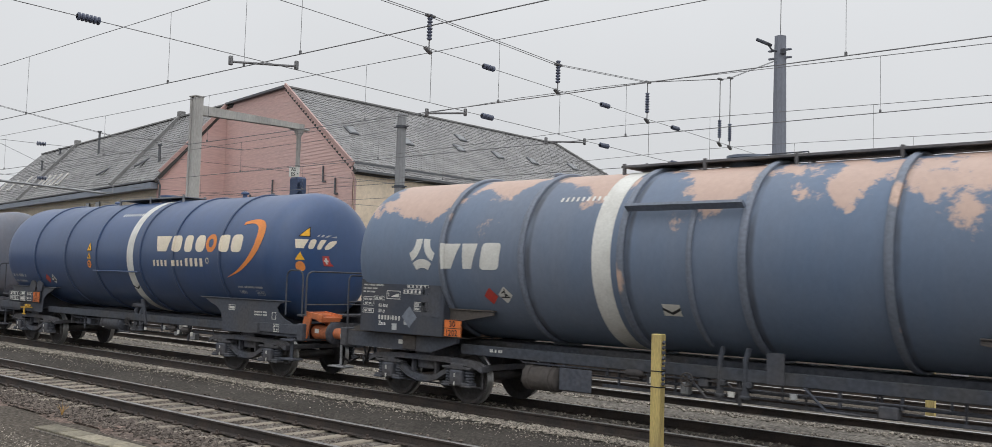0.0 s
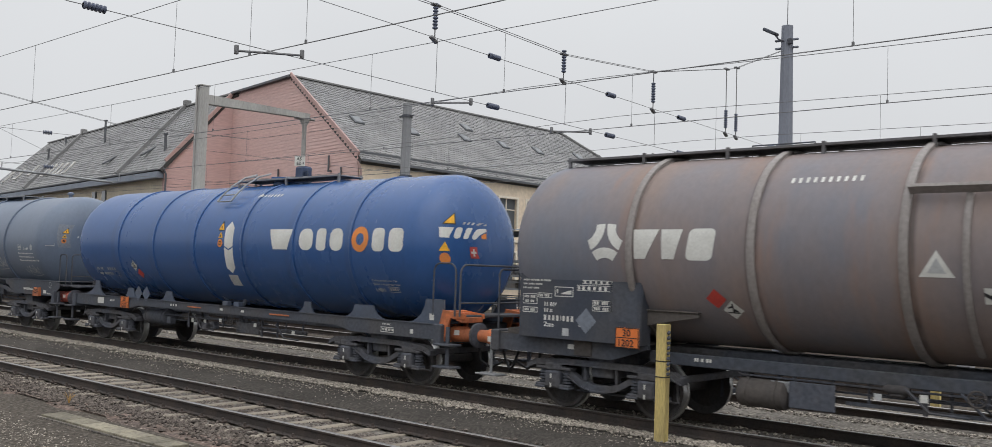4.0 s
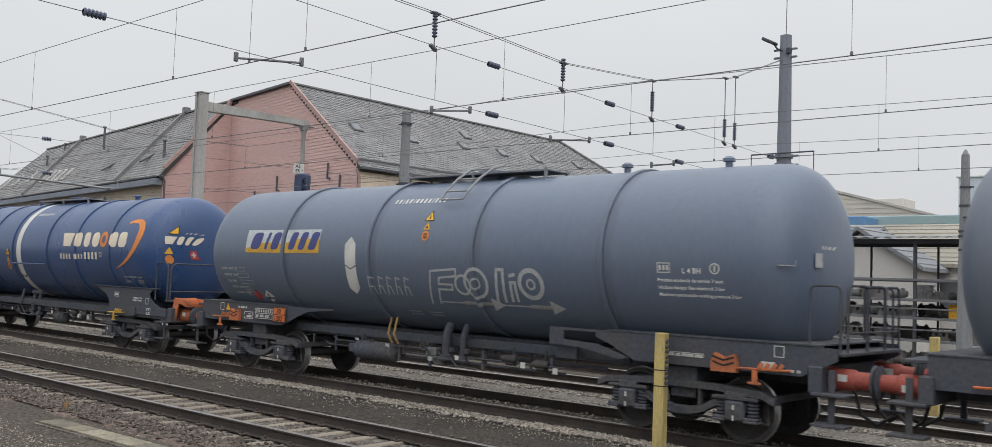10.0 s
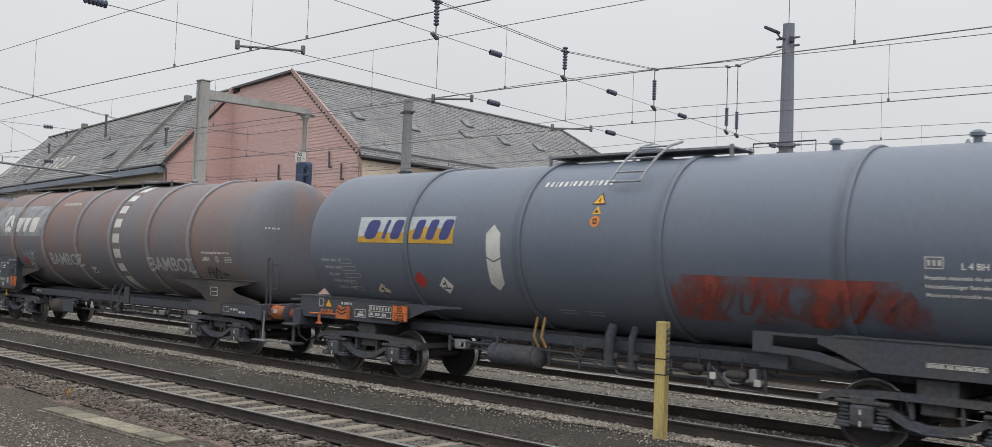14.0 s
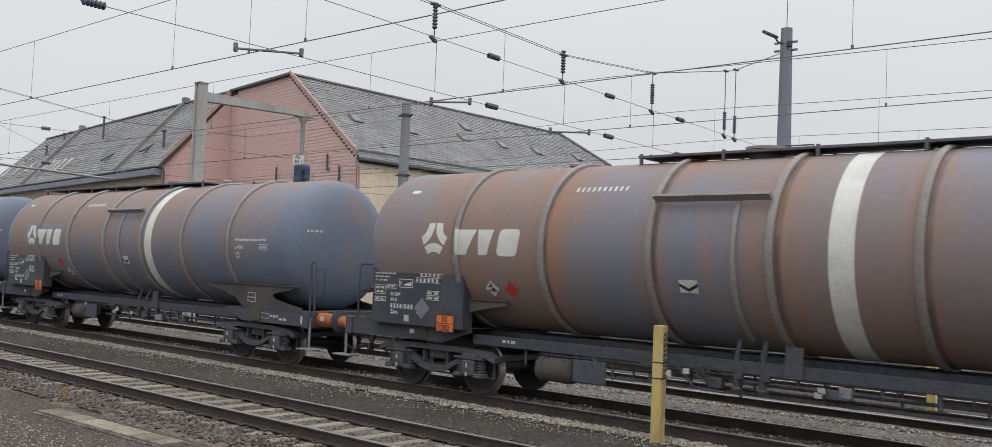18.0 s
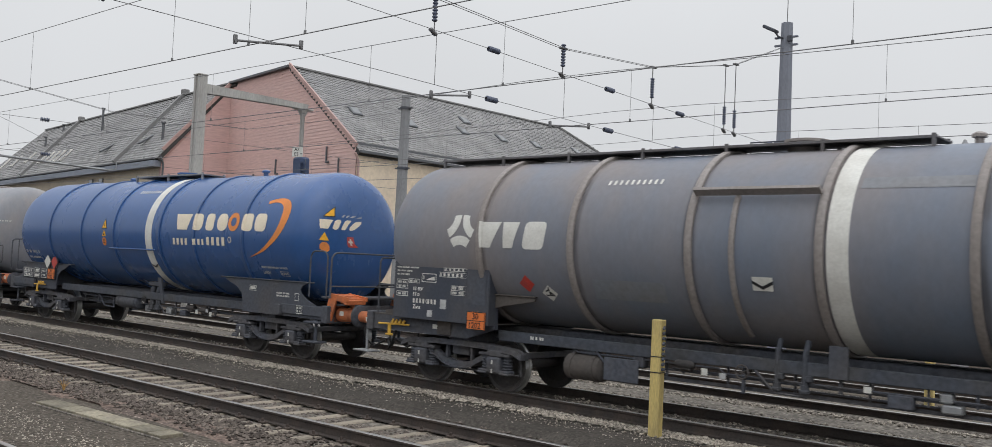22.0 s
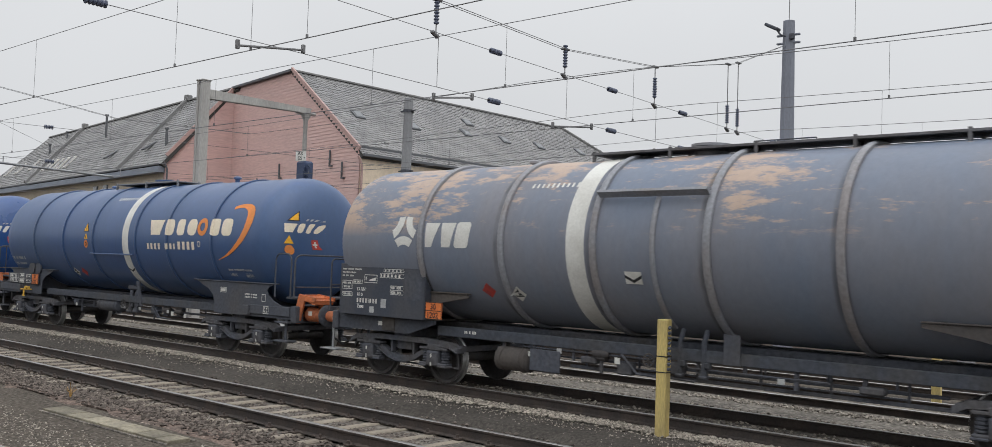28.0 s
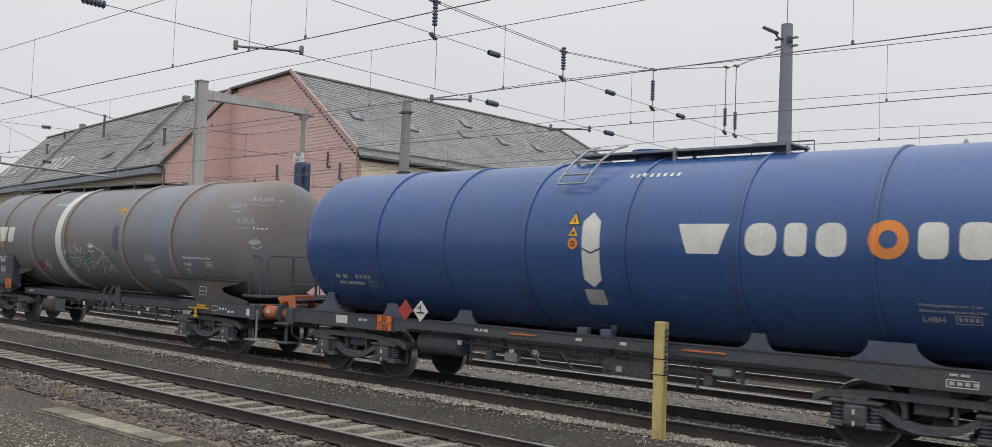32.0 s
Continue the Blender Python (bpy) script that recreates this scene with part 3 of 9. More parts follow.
def add_ends(wagon, L, col, tag, crash=False, crash_ends=(-1, 1), step="double"):
    """Headstocks, buffers, draw hooks, hoses, steps and platforms at both ends."""
    hb = L / 2 - 0.61
    for s in (-1, 1):
        rot = 0 if s > 0 else 180
        g = Geo()
        g.box((s * (hb - 0.09), 0, 1.04), (0.18, 2.5, 0.36), 0.02)
        g.box((s * (hb - 0.6), 0, 1.06), (0.9, 0.5, 0.3), 0.03)
        part("headstock", g, STEEL_FRAME, wagon, "dark grey end beam")
        for y in (-0.875, 0.875):
            b = put("buffer", shared("buffer_" + tag, make_buffer, col), wagon, pose(s * hb, y, 1.05, 0, 0, rot), "painted buffer casing")
            put("buffer_head", shared("buffer_head", make_buffer_head, STEEL_DARK), b, None, "greasy steel buffer plate")
            put("label", shared("buffer_label", make_buffer_label, WHITE_MARK), b, None if s > 0 else pose(0, 0, 0, 180, 0, 0))
            if crash and s in crash_ends:
                g = Geo()
                for k in range(5):
                    g.box((s * (hb + 0.02 + 0.1 * k), y, 1.42 - 0.025 * k), (0.11, 0.5, 0.1), 0.01)
                g.prism([(s * (hb - 0.05), 1.48), (s * (hb + 0.5), 1.42), (s * (hb + 0.5), 1.34), (s * (hb + 0.14), 1.34), (s * (hb - 0.02), 0.85), (s * (hb - 0.12), 0.85), (s * (hb - 0.2), 1.0)], y - 0.27, y - 0.23)
                g.prism([(s * (hb - 0.05), 1.48), (s * (hb + 0.5), 1.42), (s * (hb + 0.5), 1.34), (s * (hb + 0.14), 1.34), (s * (hb - 0.02), 0.85), (s * (hb - 0.12), 0.85), (s * (hb - 0.2), 1.0)], y + 0.23, y + 0.27)
                part("anti_climber", g, ORANGE, wagon, "orange override guard above the buffer")
        g = Geo()
        g.box((s * (hb + 0.1), 0, 1.02), (0.2, 0.12, 0.16), 0.03)
        g.tube([(s * (hb + 0.2), 0, 1.05), (s * (hb + 0.34), 0, 1.08), (s * (hb + 0.38), 0, 0.98), (s * (hb + 0.3), 0, 0.93)], 0.035, 8)
        g.tube([(s * (hb + 0.25), -0.06, 1.0), (s * (hb + 0.62), -0.05, 0.93)], 0.028, 6)
        g.tube([(s * (hb + 0.25), 0.06, 1.0), (s * (hb + 0.62), 0.05, 0.93)], 0.028, 6)
        part("draw_hook", g, STEEL_DARK, wagon)
        g = Geo()
        for y in (-0.32, 0.32):
            g.tube([(s * hb, y, 0.92), (s * (hb + 0.12), y, 0.82), (s * (hb + 0.2), y * 1.1, 0.55), (s * (hb + 0.38), y * 0.8, 0.42), (s * (hb + 0.56), y * 0.4, 0.55)], 0.026, 7)
        part("brake_hose", g, BLACK_MARK, wagon)
        for y in (-1.18, 1.18):
            g = Geo()
            if step == "single":
                xs = s * (hb + 0.02)
                g.box((xs, y, 0.76), (0.06, 0.025, 0.66), 0.006)
                g.box((xs, y, 0.44), (0.5, 0.28, 0.03), 0.008)
            else:
                xs = s * (hb + 0.12 if step == "double" else hb - 0.42)
                g.box((xs, y * 0.99, 0.8), (0.09, 0.03, 0.76), 0.006)
                for z in (0.46, 0.86):
                    g.box((xs, y, z), (0.46, 0.28, 0.04), 0.008)
            part("step", g, GALV if step == "single" else STEEL_FRAME, wagon)


def handrail(wagon, pts, r=0.018, mat=None, name="handrail", label=""):
    g = Geo()
    g.tube(pts, r, 7)
    return part(name, g, mat or STEEL_FRAME, wagon, label)


def rounded_loop(x0, x1, z0, z1, y, rad=0.08):
    """An upside-down U of bent bar in the plane y."""
    pts = [(x0, y, z0), (x0, y, z1 - rad)]
    for i in range(1, 5):
        t = math.pi / 2 * i / 4
        pts.append((x0 + rad - rad * math.cos(t), y, z1 - rad + rad * math.sin(t)))
    for i in range(0, 5):
        t = math.pi / 2 * (1 - i / 4)
        pts.append((x1 - rad + rad * math.cos(t), y, z1 - rad + rad * math.sin(t)))
    pts.append((x1, y, z0))
    return pts


def cross_loop(x, y0, y1, z0, z1, rad=0.1):
    """The same bent bar, set across the wagon."""
    return [(x, p[0], p[2]) for p in rounded_loop(y0, y1, z0, z1, 0.0, rad)]


def end_platform(wagon, s, L, x_tank, style):
    """Working platform and railings between the tank's end and the headstock."""
    hb = L / 2 - 0.61
    if style == "bars":
        for y in (-1.22, 1.22):
            handrail(wagon, rounded_loop(7.82, 7.97, 1.0, 2.25, y), 0.02)
            handrail(wagon, [(7.97, y, 2.1), (8.22, y, 2.12), (8.26, y, 2.06), (8.26, y, 1.64), (8.22, y, 1.58), (7.97, y, 1.56)], 0.014)
        handrail(wagon, cross_loop(-7.75, -1.15, 1.15, 1.18, 2.25), 0.018)
        handrail(wagon, [(-7.75, -1.15, 1.72), (-7.75, 1.15, 1.72)], 0.014)
        return
    x0, x1 = sorted((s * (x_tank - 0.25), s * max(hb + 0.02, 7.8)))
    g = Geo()
    g.box(((x0 + x1) / 2, 0, 1.38), (x1 - x0, 2.2, 0.05), 0.01)
    part("platform", g, STEEL_FRAME, wagon, "steel grating end platform")
    if style == "thirds":
        # short loops side by side across the wagon's end
        for y in (-1.0, 1.0):
            handrail(wagon, rounded_loop(7.28, 7.7, 1.38, 2.29, y), 0.018)
        for ya, yb in ((-0.86, -0.14), (-0.18, 0.5), (0.54, 1.1)):
            handrail(wagon, cross_loop(7.75, ya, yb, 1.38, 2.3), 0.018)
            handrail(wagon, [(7.75, ya, 1.66), (7.75, yb, 1.66)], 0.014)
    elif style == "wide":
        handrail(wagon, cross_loop(s * 7.76, -1.2, 1.2, 1.38, 2.31, 0.16), 0.02)
        handrail(wagon, [(s * 7.76, -1.2, 1.62), (s * 7.76, 1.2, 1.62)], 0.015)
        for y in (-1.22, 1.22):
            handrail(wagon, rounded_loop(7.1, 7.66, 1.38, 2.33, y, 0.16), 0.018)
    elif style == "nested":
        xe = s * 7.9
        handrail(wagon, cross_loop(xe, -1.2, 1.2, 1.38, 2.34, 0.12), 0.02)
        for y in (-1.0, 1.0):
            handrail(wagon, [(xe, y, 1.38), (xe, y, 2.34)], 0.015)
        for ya, yb in ((-0.35, 0.05), (0.15, 0.6)):
            handrail(wagon, cross_loop(xe, ya, yb, 1.38, 2.3, 0.1), 0.016)
        handrail(wagon, [(xe, -0.35, 1.72), (xe, 1.0, 1.72)], 0.014)


def hazard_plate(wagon, x, z, y, w=0.42, h=0.31):
    g = Geo()
    g.box((x, y, z), (w, 0.015, h), 0.004)
    p = part("hazard_plate", g, HAZARD_ORANGE, wagon, "orange plate with black numbers 30 and 1202")
    stick_flat("number", words_at("30", 0.15, x - 0.085, z + 0.025), y - 0.009, BLACK_MARK, p)
    stick_flat("number", words_at("1202", 0.15, x - 0.175, z - 0.13), y - 0.009, BLACK_MARK, p)
    g = Geo()
    g.add(*plate_on(y - 0.009, merge(frame_shape(x - w / 2, z - h / 2, x + w / 2, z + h / 2, 0.012), rect(x - w / 2, z - 0.006, x + w / 2, z + 0.006))))
    part("border", g, BLACK_MARK, p)


# ---- wagon kinds ----
WHEELS = []
WAGONS = []


def start_wagon(label):
    return thing("tank_wagon", pose(0, 13.54, 0), label, "tank wagon", "tank wagons of the train")


def tank_body(wagon, tank, paint, label):
    g = Geo()
    g.lathe(tank.profile(), Matrix.Translation((0, 0, ZC)), 64)
    return part("tank", g, paint, wagon, label, smooth=50)


def hoops(wagon, tank, xs, mat, w=0.11, h=0.06, arc=(0, 2 * math.pi), label=""):
    for x in xs:
        r = tank.r
        if arc[1] - arc[0] > 6:
            tank.bumps.append((x, w, h))
        g = Geo()
        g.lathe([(x - w / 2, r - 0.01), (x - w / 2, r + h * 0.7), (x - w / 4, r + h), (x + w / 4, r + h), (x + w / 2, r + h * 0.7), (x + w / 2, r - 0.01)],
                Matrix.Translation((0, 0, ZC)), 64, arc)
        part("hoop", g, mat, wagon, label, smooth=40)


def band(wagon, tank, x0, x1, mat, label):
    r = tank.r + 0.006
    g = Geo()
    g.lathe([(x0, r - 0.004), (x0, r), (x1, r), (x1, r - 0.004)], Matrix.Translation((0, 0, ZC)), 64)
    return part("band", g, mat, wagon, label, smooth=40)


def underside_clutter(wagon, seed, y=-0.98):
    """Pipes, hangers, levers and small boxes of the brake gear between the bogies."""
    r = random.Random(seed)
    for z, yy in ((0.86, y + 0.05), (0.74, y + 0.2)):
        a = r.uniform(-3.6, -2.8)
        b = r.uniform(2.6, 3.6)
        mid = r.uniform(-0.8, 0.8)
        g = Geo()
        g.tube([(a, yy, z + 0.06), (a + 0.12, yy, z), (mid, yy, z), (mid + 0.1, yy, z - 0.07), (b, yy, z - 0.07)], 0.016, 6)
        part("pipe", g, STEEL_DARK, wagon)
    for i in range(9):
        x = -3.4 + i * 0.8 + r.uniform(-0.25, 0.25)
        h = r.uniform(0.16, 0.42)
        g = Geo()
        g.box((x, y + 0.08, 0.94 - h / 2), (r.uniform(0.03, 0.07), 0.04, h), 0.006)
        part("hanger", g, STEEL_DARK, wagon)
    for i in range(4):
        x = r.uniform(-3.2, 3.2)
        g = Geo()
        g.box((x, y + 0.1, r.uniform(0.66, 0.84)), (r.uniform(0.12, 0.34), 0.16, r.uniform(0.1, 0.2)), 0.02)
        part("valve_box", g, r.choice((STEEL_DARK, STEEL_DARK, GALV)), wagon)
    for i in range(2):
        x = r.uniform(-2.8, 2.4)
        g = Geo()
        g.tube([(x, y, 0.9), (x + 0.3, y, 0.62), (x + 0.75, y + 0.06, 0.6)], 0.02, 6)
        part("brake_lever_arm", g, STEEL_DARK, wagon)
    for i in range(3):
        x = r.uniform(-3.0, 3.0)
        g = Geo()
        g.box((x, y - 0.02, r.uniform(0.7, 0.86)), (0.1, 0.008, 0.08), 0)
        part("tag", g, r.choice((WHITE_MARK, DULL_MARK, DULL_MARK)), wagon)


def top_walkway(wagon, x0, x1, z, rail=0.0, mat=None, wide=0.62, off=-0.1):
    mat = mat or WALK_GREY
    z -= 0.03
    g = Geo()
    n = max(2, int((x1 - x0) / 1.4))
    g.box(((x0 + x1) / 2, off, z), (x1 - x0, wide, 0.025), 0.004)
    part("walkway", g, mat, wagon, "grating walkway along the top")
    for y in (-wide / 2 - 0.014, wide / 2 + 0.014):
        g = Geo()
        g.box(((x0 + x1) / 2, off + y, z + 0.003), (x1 - x0, 0.022, 0.04), 0.004)
        part("edge_rail", g, mat, wagon)
    for i in range(n + 1):
        x = x0 + 0.05 + (x1 - x0 - 0.1) * i / n
        for y in (-wide / 2, wide / 2):
            g = Geo()
            g.box((x, off + y, (z + ZC + RT) / 2 - 0.02), (0.05, 0.05, z - ZC - RT + 0.14), 0.005)
            part("bracket", g, mat, wagon)
    if rail:
        handrail(wagon, [(x0, off - wide / 2, z + 0.1), (x0, off - wide / 2, z + rail), (x1, off - wide / 2, z + rail), (x1, off - wide / 2, z + 0.1)], 0.016)


def manhole(wagon, x, mat):
    g = Geo()
    g.lathe([(0, 0.28), (0.16, 0.28), (0.17, 0.33), (0.21, 0.33), (0.22, 0.27), (0.24, 0.0)], Matrix.Translation((x, 0.1, ZC + RT - 0.03)) @ Matrix.Rotation(radians(-90), 4, "Y"), 20)
    part("manhole_lid", g, mat, wagon)


def valve(wagon, x, y, mat, h=0.16):
    g = Geo()
    z = math.sqrt(max(RT ** 2 - y ** 2, 0)) + ZC
    g.lathe([(-0.02, 0.06), (h * 0.5, 0.06), (h * 0.55, 0.1), (h * 0.8, 0.1), (h, 0.05), (h, 0.0)], Matrix.Translation((x, y, z)) @ Matrix.Rotation(radians(-90), 4, "Y"), 12)
    part("valve", g, mat, wagon)


def yellow_lever(wagon, x, z, y, mat=None, label="yellow striped changeover handle"):
    g = Geo()
    g.tube([(x - 0.42, y, z), (x + 0.42, y, z + 0.02)], 0.018, 6)
    g.box((x - 0.1, y - 0.01, z - 0.1), (0.08, 0.03, 0.18), 0.01)
    g.box((x - 0.1, y - 0.01, z - 0.19), (0.2, 0.03, 0.04), 0.01)
    for k in range(4):
        g.box((x - 0.02 + k * 0.1, y - 0.01, z + 0.06), (0.05, 0.02, 0.09), 0, Matrix.Rotation(radians(35), 3, "Y"))
    part("brake_lever", g, mat or YELLOW_PAINT, wagon, label)


def chevron_bracket(wagon, x, w, z0, z1):
    """Orange rope-hook bracket with black chevrons on the frame."""
    g = Geo()
    h = z1 - z0
    g.prism([(x - w / 2, z0), (x + w / 2, z0), (x + w / 2, z0 + h * 0.55), (x + w * 0.42, z1), (x, z1 - h * 0.22), (x - w * 0.36, z1), (x - w / 2, z0 + h * 0.55)], -1.27, -1.19)
    b = part("rope_hook", g, ORANGE, wagon, "orange rope hook bracket with black chevrons")
    for v in (0.3, 0.58):
        za = z0 + h * v
        stick_flat("chevron", merge(
            ([(x - w * 0.42, za + h * 0.2), (x, za), (x, za + h * 0.1), (x - w * 0.42, za + h * 0.3)], [(0, 1, 2, 3)]),
            ([(x, za), (x + w * 0.42, za + h * 0.2), (x + w * 0.42, za + h * 0.3), (x, za + h * 0.1)], [(0, 1, 2, 3)])), -1.274, BLACK_MARK, b)


def warning_set(wagon, tank, u, v, label="three amber warning signs", k=1.0):
    """A large and a small triangle above a round sign."""
    stick(tank, "warning_sign", poly((u - 0.15 * k, v + 0.12 * k), (u + 0.15 * k, v + 0.12 * k), (u, v + 0.39 * k)), BLACK_MARK, wagon, label, 0.006)
    stick(tank, "sign_field", poly((u - 0.12 * k, v + 0.14 * k), (u + 0.12 * k, v + 0.14 * k), (u, v + 0.35 * k)), AMBER_MARK, wagon, off=0.0085)
    stick(tank, "warning_sign", poly((u - 0.1 * k, v - 0.08 * k), (u + 0.1 * k, v - 0.08 * k), (u, v + 0.09 * k)), AMBER_MARK, wagon, label, 0.006)
    stick(tank, "round_sign", disc(u, v - 0.22 * k, 0.11 * k), ORANGE_MARK, wagon)
    stick(tank, "symbol", merge(poly((u - 0.02, v + 0.18 * k), (u + 0.025, v + 0.17 * k), (u, v + 0.29 * k)), poly((u - 0.04, v - 0.05 * k), (u + 0.04, v - 0.05 * k), (u, v + 0.02 * k)), frame_shape(u - 0.045 * k, v - 0.27 * k, u + 0.045 * k, v - 0.17 * k, 0.02)), BLACK_MARK, wagon, off=0.011)


def placards(wagon, tank, red, white, h=0.2):
    stick(tank, "red_placard", diamond(red[0], red[1], h), RED_MARK, wagon, "red diamond placard")
    u_white, v = white[0], white[1] + 0.08
    p = stick(tank, "white_placard", diamond(u_white, v - 0.08, h), WHITE_MARK, wagon, "white diamond placard with a black symbol")
    stick(tank, "symbol", merge(strokes([[(u_white - 0.09, v - 0.12), (u_white + 0.09, v - 0.12)], [(u_white, v - 0.12), (u_white, v + 0.03)], [(u_white - 0.07, v - 0.04), (u_white, v - 0.01)]], 0.025), poly((u_white - 0.02, v - 0.1), (u_white + 0.09, v - 0.1), (u_white + 0.03, v - 0.05))), BLACK_MARK, p, off=0.009)


def words_fit(words, u0, v, width, lean=0.0):
    """Words scaled to a given length, from u0 on the base line v."""
    vs, fs = flat_text(words, 1.0)
    lo, hi = min(p[0] for p in vs), max(p[0] for p in vs)
    k = width / (hi - lo)
    return [(u0 + (p[0] - lo) * k + lean * p[1] * k, v + p[1] * k) for p in vs], fs


def foot(x0, xa, xb, x1, z0, z1, n=5):
    """Outline of a plate that flares down from a narrow top to a wide base."""
    pts = []
    for i in range(n + 1):
        t = math.pi / 2 * i / n
        pts.append((x0 + (xa - x0) * math.sin(t), z0 + (z1 - z0) * (1 - math.cos(t))))
    for i in range(n + 1):
        t = math.pi / 2 * (1 - i / n)
        pts.append((x1 - (x1 - xb) * math.sin(t), z0 + (z1 - z0) * (1 - math.cos(t))))
    return pts


def plates(wagon, name, pts, y, mat, label="", thick=0.024, both=True):
    """The same upright plate on both sides of the wagon."""
    for q in ((-y, y) if both else (-y,)):
        g = Geo()
        g.prism(pts, q - thick / 2, q + thick / 2)
        part(name, g, mat, wagon, label)


def gear(wagon, cyl, wheel, pillars, low, plate=None, valves=()):
    """Brake and drain gear between the bogies: air reservoir, hand wheel, upright pipes, rods."""
    x0, x1, z, r, cm = cyl
    g = Geo()
    g.lathe([(x0, 0.0), (x0 + 0.02, r * 0.7), (x0 + 0.07, r), (x1 - 0.07, r), (x1 - 0.02, r * 0.7), (x1, 0.0)], Matrix.Translation((0, -0.86, z)), 20)
    for x in (x0 + 0.18, x1 - 0.18):
        g.lathe([(x - 0.02, r), (x - 0.02, r + 0.012), (x + 0.02, r + 0.012), (x + 0.02, r)], Matrix.Translation((0, -0.86, z)), 20)
        g.box((x, -0.86, z + r + 0.05), (0.05, 0.12, 0.14), 0.01)
    part("air_tank", g, cm, wagon, "brake air reservoir")
    x, z = wheel
    g = Geo()
    g.tube([(x + 0.1 * math.cos(t * math.pi / 7), -1.08, z + 0.1 * math.sin(t * math.pi / 7)) for t in range(15)], 0.013, 6)
    for t in range(3):
        c, q = 0.1 * math.cos(t * math.pi / 3 + 0.4), 0.1 * math.sin(t * math.pi / 3 + 0.4)
        g.tube([(x - c, -1.08, z - q), (x + c, -1.08, z + q)], 0.008, 5)
    g.tube([(x, -1.09, z), (x, -0.6, z)], 0.014, 6)
    part("hand_wheel", g, FRAME_BROWN, wagon)
    for x, w, z0 in pillars:
        g = Geo()
        g.tube([(x, -0.86, 1.36), (x, -0.95, 1.2), (x, -0.96, 1.12), (x, -0.96, z0 + 0.1)], w * 0.42, 10)
        g.lathe([(0, 0.0), (0, w * 0.75), (0.03, w * 0.8), (0.05, w * 0.6), (0.11, w * 0.6), (0.11, 0.0)], Matrix.Translation((x, -0.96, z0)) @ Matrix.Rotation(radians(-90), 4, "Y"), 12)
        g.box((x + w * 0.7, -0.96, z0 + 0.2), (0.08, 0.1, 0.09), 0.012)
        part("drain_pipe", g, GIRDER, wagon)
    if plate:
        x0, x1, z0, z1, pm = plate
        g = Geo()
        g.box(((x0 + x1) / 2, -1.0, (z0 + z1) / 2), (x1 - x0, 0.03, z1 - z0), 0.008)
        g.box((x0 + 0.03, -0.9, z1 + 0.06), (0.04, 0.06, 0.2), 0.006)
        part("gear_plate", g, pm, wagon)
    for x, z in valves:
        g = Geo()
        g.box((x, -0.9, z), (0.2, 0.16, 0.16), 0.03)
        g.lathe([(-0.16, 0.0), (-0.16, 0.05), (-0.1, 0.07), (0.1, 0.07), (0.16, 0.045), (0.16, 0.0)], Matrix.Translation((x, -0.94, z + 0.03)), 10)
        g.tube([(x + 0.06, -0.9, z + 0.08), (x + 0.06, -0.9, 1.05)], 0.02, 6)
        part("brake_valve", g, FRAME_BROWN, wagon)
        g = Geo()
        g.box((x + 0.34, -0.985, z - 0.05), (0.1, 0.008, 0.1), 0)
        part("tag", g, WHITE_MARK, wagon)
    for x0, x1, z, y in low:
        g = Geo()
        g.box(((x0 + x1) / 2, y, z), (x1 - x0, 0.05, 0.05), 0.006)
        part("brake_rod", g, STEEL_DARK, wagon)
        n = max(2, int((x1 - x0) / 0.9))
        for i in range(n):
            g = Geo()
            xx = x0 + (x1 - x0) * (i + 0.3) / n
            g.box((xx, y, (z + 0.95) / 2), (0.035, 0.03, 0.95 - z), 0.004)
            part("hanger", g, STEEL_DARK, wagon)


